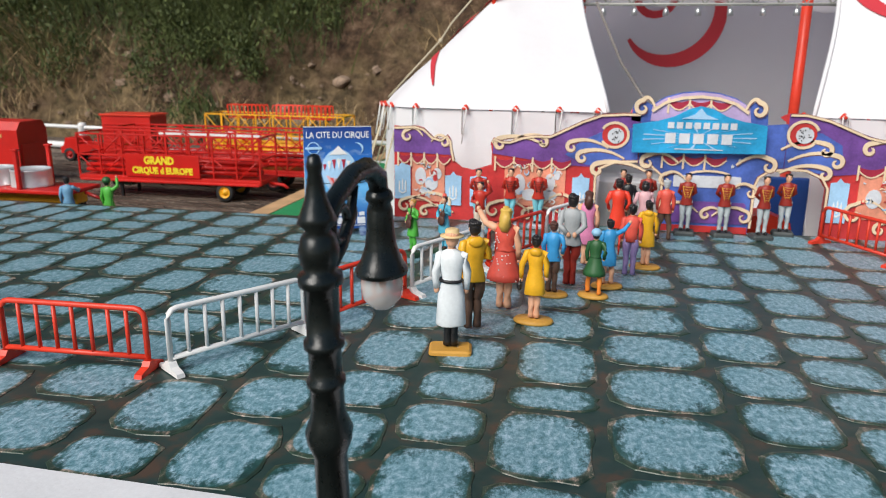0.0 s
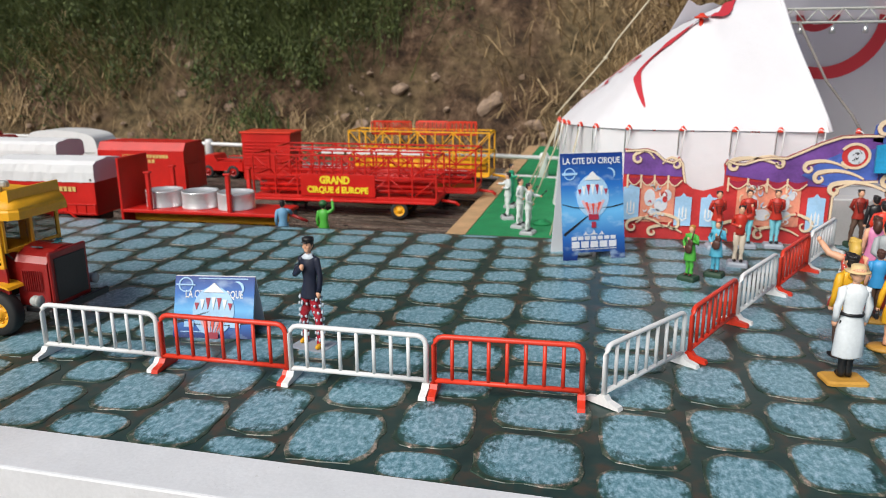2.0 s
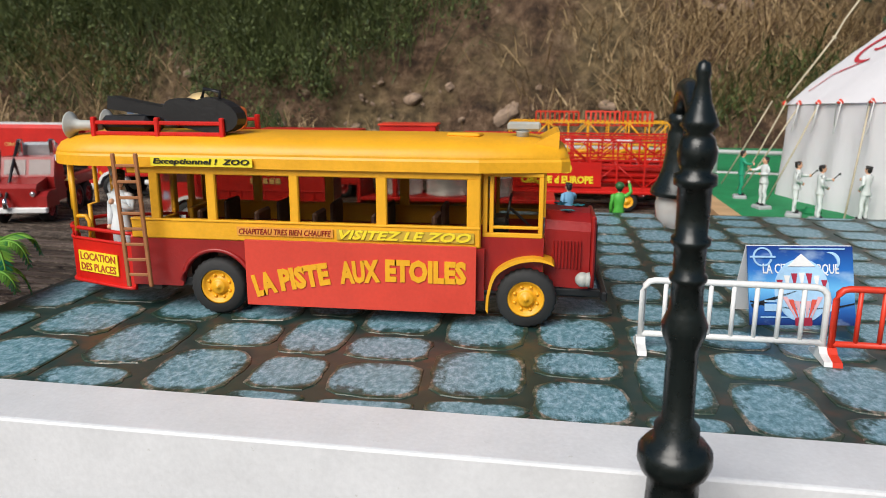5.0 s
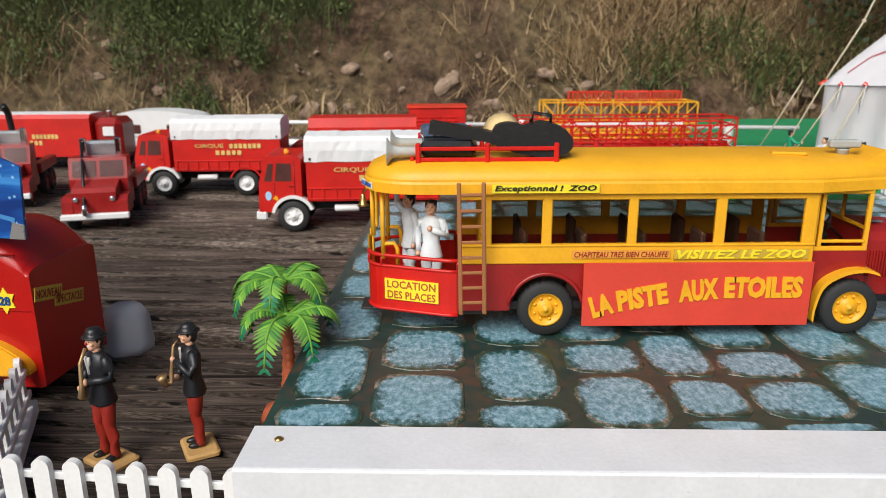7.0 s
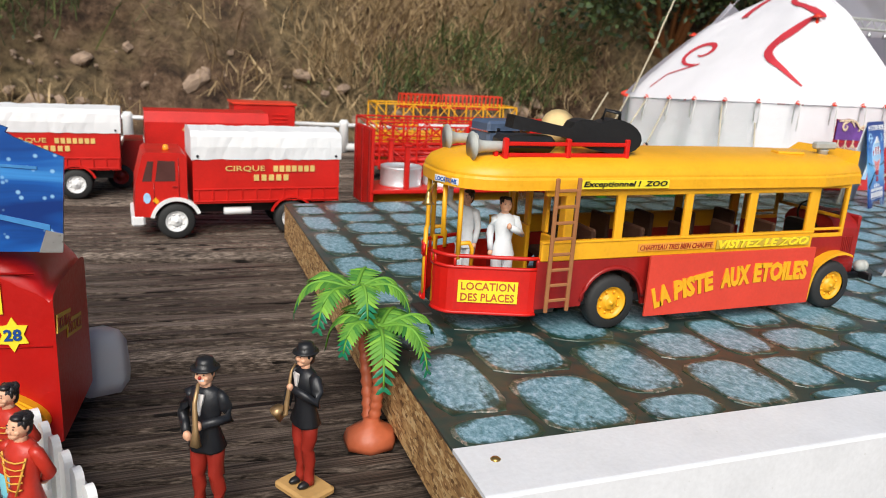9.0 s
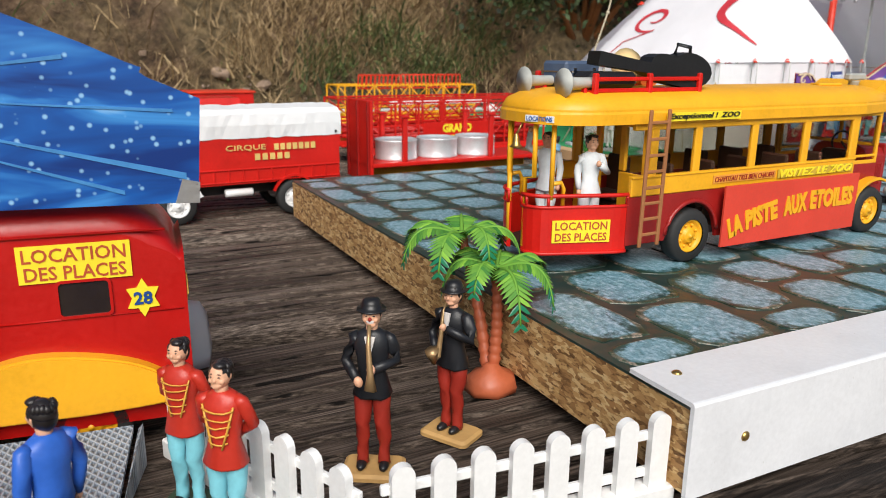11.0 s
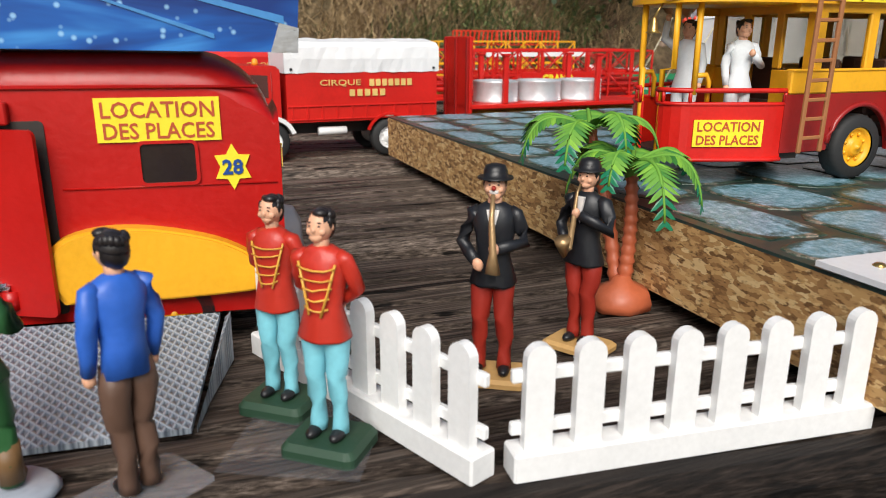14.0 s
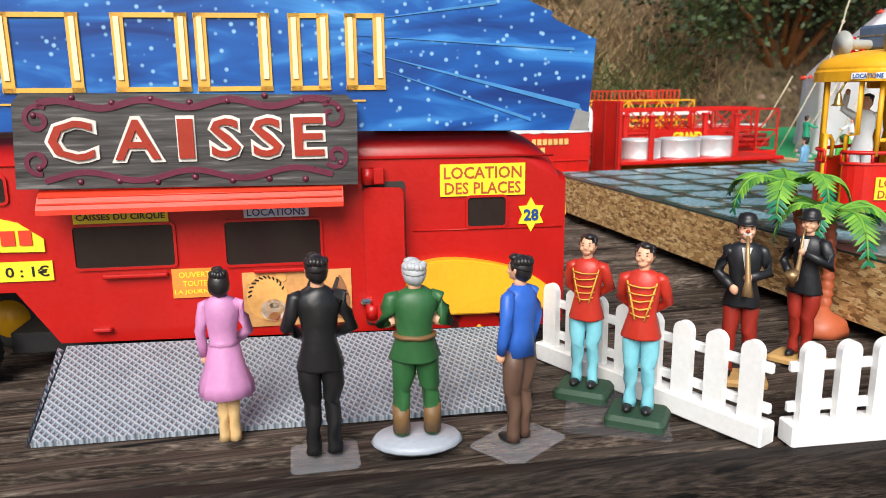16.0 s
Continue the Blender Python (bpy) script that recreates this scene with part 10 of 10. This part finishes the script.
build_pole_trailer(pose(0.0400, 0.4040, DECK_Z, 0, 0, 0.5), LORRY, 0.1880, 0.0400, True, YEL, False, "red lattice pole trailer with a name board")
build_pole_trailer(pose(0.0350, 0.4700, DECK_Z, 0, 0, 0.5), LORRY, 0.2200, 0.0400, False, DKRED, True, "red lattice pole trailer with white panels")
yt = build_pole_trailer(pose(0.0780, 0.5860, DECK_Z, 0, 0, -1.5), YEL, 0.1750, 0.0470, False, DKRED, False, "yellow lattice trailer loaded with red fence panels")
for k, (x0, n, tilt) in enumerate(((0.030, 9, 10), (0.085, 7, -6), (0.125, 6, 4))):
    for i in range(2):
        fp = thing("fence_panel", "red plastic fence panel stacked on the yellow trailer", "fence panel", pose(0.0780 + x0, 0.5900 + 0.010 * i, DECK_Z + 0.0640, tilt, 0, -1.5), "stacked fence panels")
        for z in (0.0, 0.0150):
            ms = Mesher()
            ms.box((n * 0.0026, 0, z), (n * 0.0052, 0.0010, 0.0012))
            part("rail", ms, BRIGHT, fp)
        for j in range(n + 1):
            ms = Mesher()
            ms.box((j * 0.0052, 0, 0.0075), (0.0012, 0.0008, 0.0150))
            part("bar", ms, BRIGHT, fp)
# louvred red box on the far trailer
root = thing("louvred_container", "red louvred container box with a lipped roof", "container", pose(-0.0745, 0.6080, DECK_Z, 0, 0, 2))
ms = Mesher()
ms.box((0.034, 0.020, 0.0300), (0.066, 0.040, 0.0600), 0.0008)
body = part("body", ms, LORRY, root)
ms = Mesher()
ms.box((0.034, 0.020, 0.0610), (0.070, 0.043, 0.0022), 0.0005)
part("roof", ms, BRIGHT, body)
for i in range(9):
    for x in (0.012, 0.031, 0.050):
        ms = Mesher()
        ms.box((x, -0.0004, 0.016 + i * 0.0042), (0.016, 0.0012, 0.0016), 0.0003)
        part("louvre", ms, RED, body)

# flat wagon with silver drums
root = thing("flat_wagon", "red flat wagon with stakes and yellow running gear", "wagon", pose(-0.0160, 0.2720, DECK_Z, 0, 0, 0.8))
ms = Mesher()
ms.box((0.071, 0.021, 0.0277), (0.142, 0.042, 0.0030), 0.0006)
part("platform", ms, LORRY, root, "red platform")
ms = Mesher()
ms.box((0.0012, 0.021, 0.0440), (0.0024, 0.042, 0.0560), 0.0005)
end = part("end_board", ms, LORRY, root, "tall red end board")
for y in (0.003, 0.021, 0.039):
    ms = Mesher()
    ms.box((-0.0006, y, 0.0440), (0.0014, 0.0024, 0.0540), 0.0003)
    part("batten", ms, DKRED, end)
for x, y in ((0.027, 0.002), (0.0985, 0.002), (0.027, 0.040), (0.0985, 0.040)):
    ms = Mesher()
    ms.box((x, y, 0.0445), (0.0036, 0.0034, 0.0310), 0.0006)
    ms.box((x, y, 0.0605), (0.0056, 0.0048, 0.0016), 0.0004)
    part("stake", ms, LORRY, root)
for x in (0.020, 0.046, 0.096, 0.120):
    for y, s_ in ((0.004, -1), (0.038, 1)):
        wheel(root, x, y, 0.0090, 0.0090, 0.0050, YEL, 6, s_)
ms = Mesher()
ms.box((0.071, 0.021, 0.0215), (0.136, 0.014, 0.0095), 0.001)
part("running_gear", ms, YEL, root, "yellow running gear")
ms = Mesher()
ms.tube([(0.142, 0.021, 0.0255), (0.158, 0.021, 0.0200)], 0.0014, 6)
part("drawbar", ms, DKRED, root)
drum = None
for x in (0.0290, 0.0625, 0.0955):
    M = pose(-0.0160 + x, 0.2935, DECK_Z + 0.0292)
    if drum:
        copy_thing(drum, M)
        continue
    drum = thing("drum", "short silver metal drum on the flat wagon", "drum", M, "silver drums")
    ms = Mesher()
    ms.lathe([(0.0152, 0), (0.0156, 0.0008), (0.0152, 0.0016), (0.0152, 0.0128), (0.0156, 0.0136), (0.0152, 0.0144), (0.0140, 0.0142), (0.0138, 0.0132), (0.0005, 0.0132)], 30)
    part("shell", ms, paint("bright_tin", (0.78, 0.79, 0.80), 0.34, metal=0.55, var=0.06), drum)

# ---- white railing behind the vehicles ----
root = thing("railing", "white painted tube railing along the back of the deck", "railing", pose(-0.35, 0.7450, DECK_Z, 0, 0, -9.0), kind="structure")
for z, r in ((0.0330, 0.0026), (0.0060, 0.0050)):
    ms = Mesher()
    ms.tube([(-0.5, 0, z), (0.75, 0, z)], r, 10)
    part("rail", ms, WHITE, root)
for x in (-0.35, -0.08, 0.17, 0.42, 0.67):
    ms = Mesher()
    ms.lathe([(0.0058, 0), (0.0058, 0.034), (0.0062, 0.036), (0.0040, 0.0395)], 12, (x, 0, 0))
    part("railing_post", ms, WHITE, root)

# ---- painted paving stones, nearest ones as single pieces ----


def stone_mesh(w, d, seed):
    """A low rounded slab with its own middle-out coordinates."""
    rnd = random.Random(seed)
    pts = []
    n = 20
    for i in range(n):
        a = math.tau * i / n
        c, s = math.cos(a), math.sin(a)
        k = (abs(c) ** 4.6 + abs(s) ** 4.6) ** (-1 / 4.6)
        k *= 1 + rnd.uniform(-0.07, 0.04)
        pts.append((c * k, s * k))
    vs, fs, uv = [], [], []
    for f, z in ((1.0, -0.0005), (0.985, -0.00012), (0.93, 0.0)):
        for x, y in pts:
            vs.append((x * f * w / 2, y * f * d / 2, z))
            uv.append((x * f, y * f))
    for j in (0, n):
        fs += [(j + i, j + (i + 1) % n, j + n + (i + 1) % n, j + n + i) for i in range(n)]
    fs.append(tuple(range(2 * n, 3 * n)))
    return vs, fs, uv


def stone_object_mesh(name, groups):
    vs, fs, uv = [], [], []
    for v, f, u, (ox, oy, rot) in groups:
        b = len(vs)
        c, s = math.cos(rot), math.sin(rot)
        vs += [(ox + x * c - y * s, oy + x * s + y * c, z) for x, y, z in v]
        fs += [[b + i for i in q] for q in f]
        uv += u
    me = bpy.data.meshes.new(name)
    me.from_pydata(vs, [], fs)
    lay = me.uv_layers.new(name="UVMap")
    for l in me.loops:
        lay.data[l.index].uv = uv[l.vertex_index]
    me.materials.append(STONE)
    me.update()
    return me


# column joints of the paving, and the first cross joints of each column
COLUMNS = [-0.0895, -0.0600, -0.0280, 0.0010, 0.0300, 0.0540, 0.0840, 0.1140, 0.1430, 0.1660, 0.1910, 0.2210, 0.2500, 0.2780, 0.3110, 0.3400, 0.3770, 0.4080, 0.4370, 0.4660, 0.4950, 0.5270, 0.5670, 0.5980, 0.6290, 0.6600, 0.6900, 0.7220, 0.7530, 0.7840, 0.8150, 0.8460, 0.8770, 0.9080]
CROSS = {0: (-0.049, -0.003, 0.044, 0.080, 0.117, 0.165, 0.207), 1: (-0.0285, 0.010), 2: (-0.0505, -0.0085), 3: (-0.067, -0.031), 4: (-0.061, -0.034), 5: (-0.063, -0.0355),
         6: (-0.060, -0.022), 7: (-0.042, -0.019), 8: (-0.061, -0.018), 9: (-0.074, -0.036), 10: (-0.055, -0.018), 11: (-0.075, -0.037, -0.005), 12: (-0.061, -0.022),
         13: (-0.074, -0.036, -0.006), 14: (-0.059, -0.021), 15: (-0.040, -0.011), 16: (-0.057, -0.018), 17: (-0.041, -0.009), 18: (-0.060, -0.028, 0.002), 19: (-0.045, -0.018),
         20: (-0.059, -0.018, 0.001, 0.043), 21: (-0.049, -0.012, 0.023, 0.057), 22: (-0.027, 0.004, 0.034)}


def lay_stones():
    rnd = random.Random(77)
    shapes = [stone_mesh(1.0, 1.0, s) for s in range(10)]
    single = [stone_object_mesh("stone", [(*sh, (0, 0, 0))]) for sh in shapes]
    sheet = next(o for o in scene.objects if o.name.startswith("paving_sheet"))
    spots = []
    for col in range(len(COLUMNS) - 1):
        xa, xb = COLUMNS[col], COLUMNS[col + 1]
        known = list(CROSS.get(col, (-0.07 + rnd.uniform(-0.015, 0.015),)))
        cuts = [known[0] - rnd.uniform(0.030, 0.040)] + known
        while cuts[-1] < 0.262:
            cuts.append(cuts[-1] + rnd.choice((rnd.uniform(0.023, 0.029), rnd.uniform(0.030, 0.042))))
        for y0, y1 in zip(cuts, cuts[1:]):
            dx = 0.0012 * math.sin(y0 * 37 + col)
            left = -0.0885 + 0.0297 * ((y0 + y1) / 2 + 0.0855)
            cx = (xa + xb) / 2
            back = 0.2590 if cx > 0.386 else 0.2418
            front = -0.0650 - 0.0305 * (cx + 0.09)
            x0, x1 = max(xa + dx, left + 0.0004), xb + dx
            ya, yb = max(y0, front), min(y1, back)
            if x1 - x0 > 0.006 and yb - ya > 0.006:
                spots.append(((x0 + x1) / 2, (ya + yb) / 2, x1 - x0 - 0.0022, yb - ya - 0.0022, rnd.uniform(-0.035, 0.035)))
    near = sorted(spots, key=lambda s: max(s[1], 0) + 0.5 * max(s[0] - 0.55, 0))[:300]
    rest = [s for s in spots if s not in near]
    for i, (cx, cy, w, d, rot) in enumerate(near):
        ob = new("stone", single[i * 7 % 10])
        ob.parent = sheet
        ob.matrix_basis = Matrix.Translation((cx, cy, 0)) @ Matrix.Rotation(rot, 4, "Z") @ Matrix.Diagonal((w, d, 1, 1))
    groups = []
    for i, (cx, cy, w, d, rot) in enumerate(rest):
        v, f, u = shapes[i * 3 % 10]
        groups.append(([(a * w, b * d, c) for a, b, c in v], f, u, (cx, cy, rot)))
    ob = new("stones", stone_object_mesh("stones", groups))
    ob.parent = sheet
    tagged(ob, kind="stuff")


lay_stones()
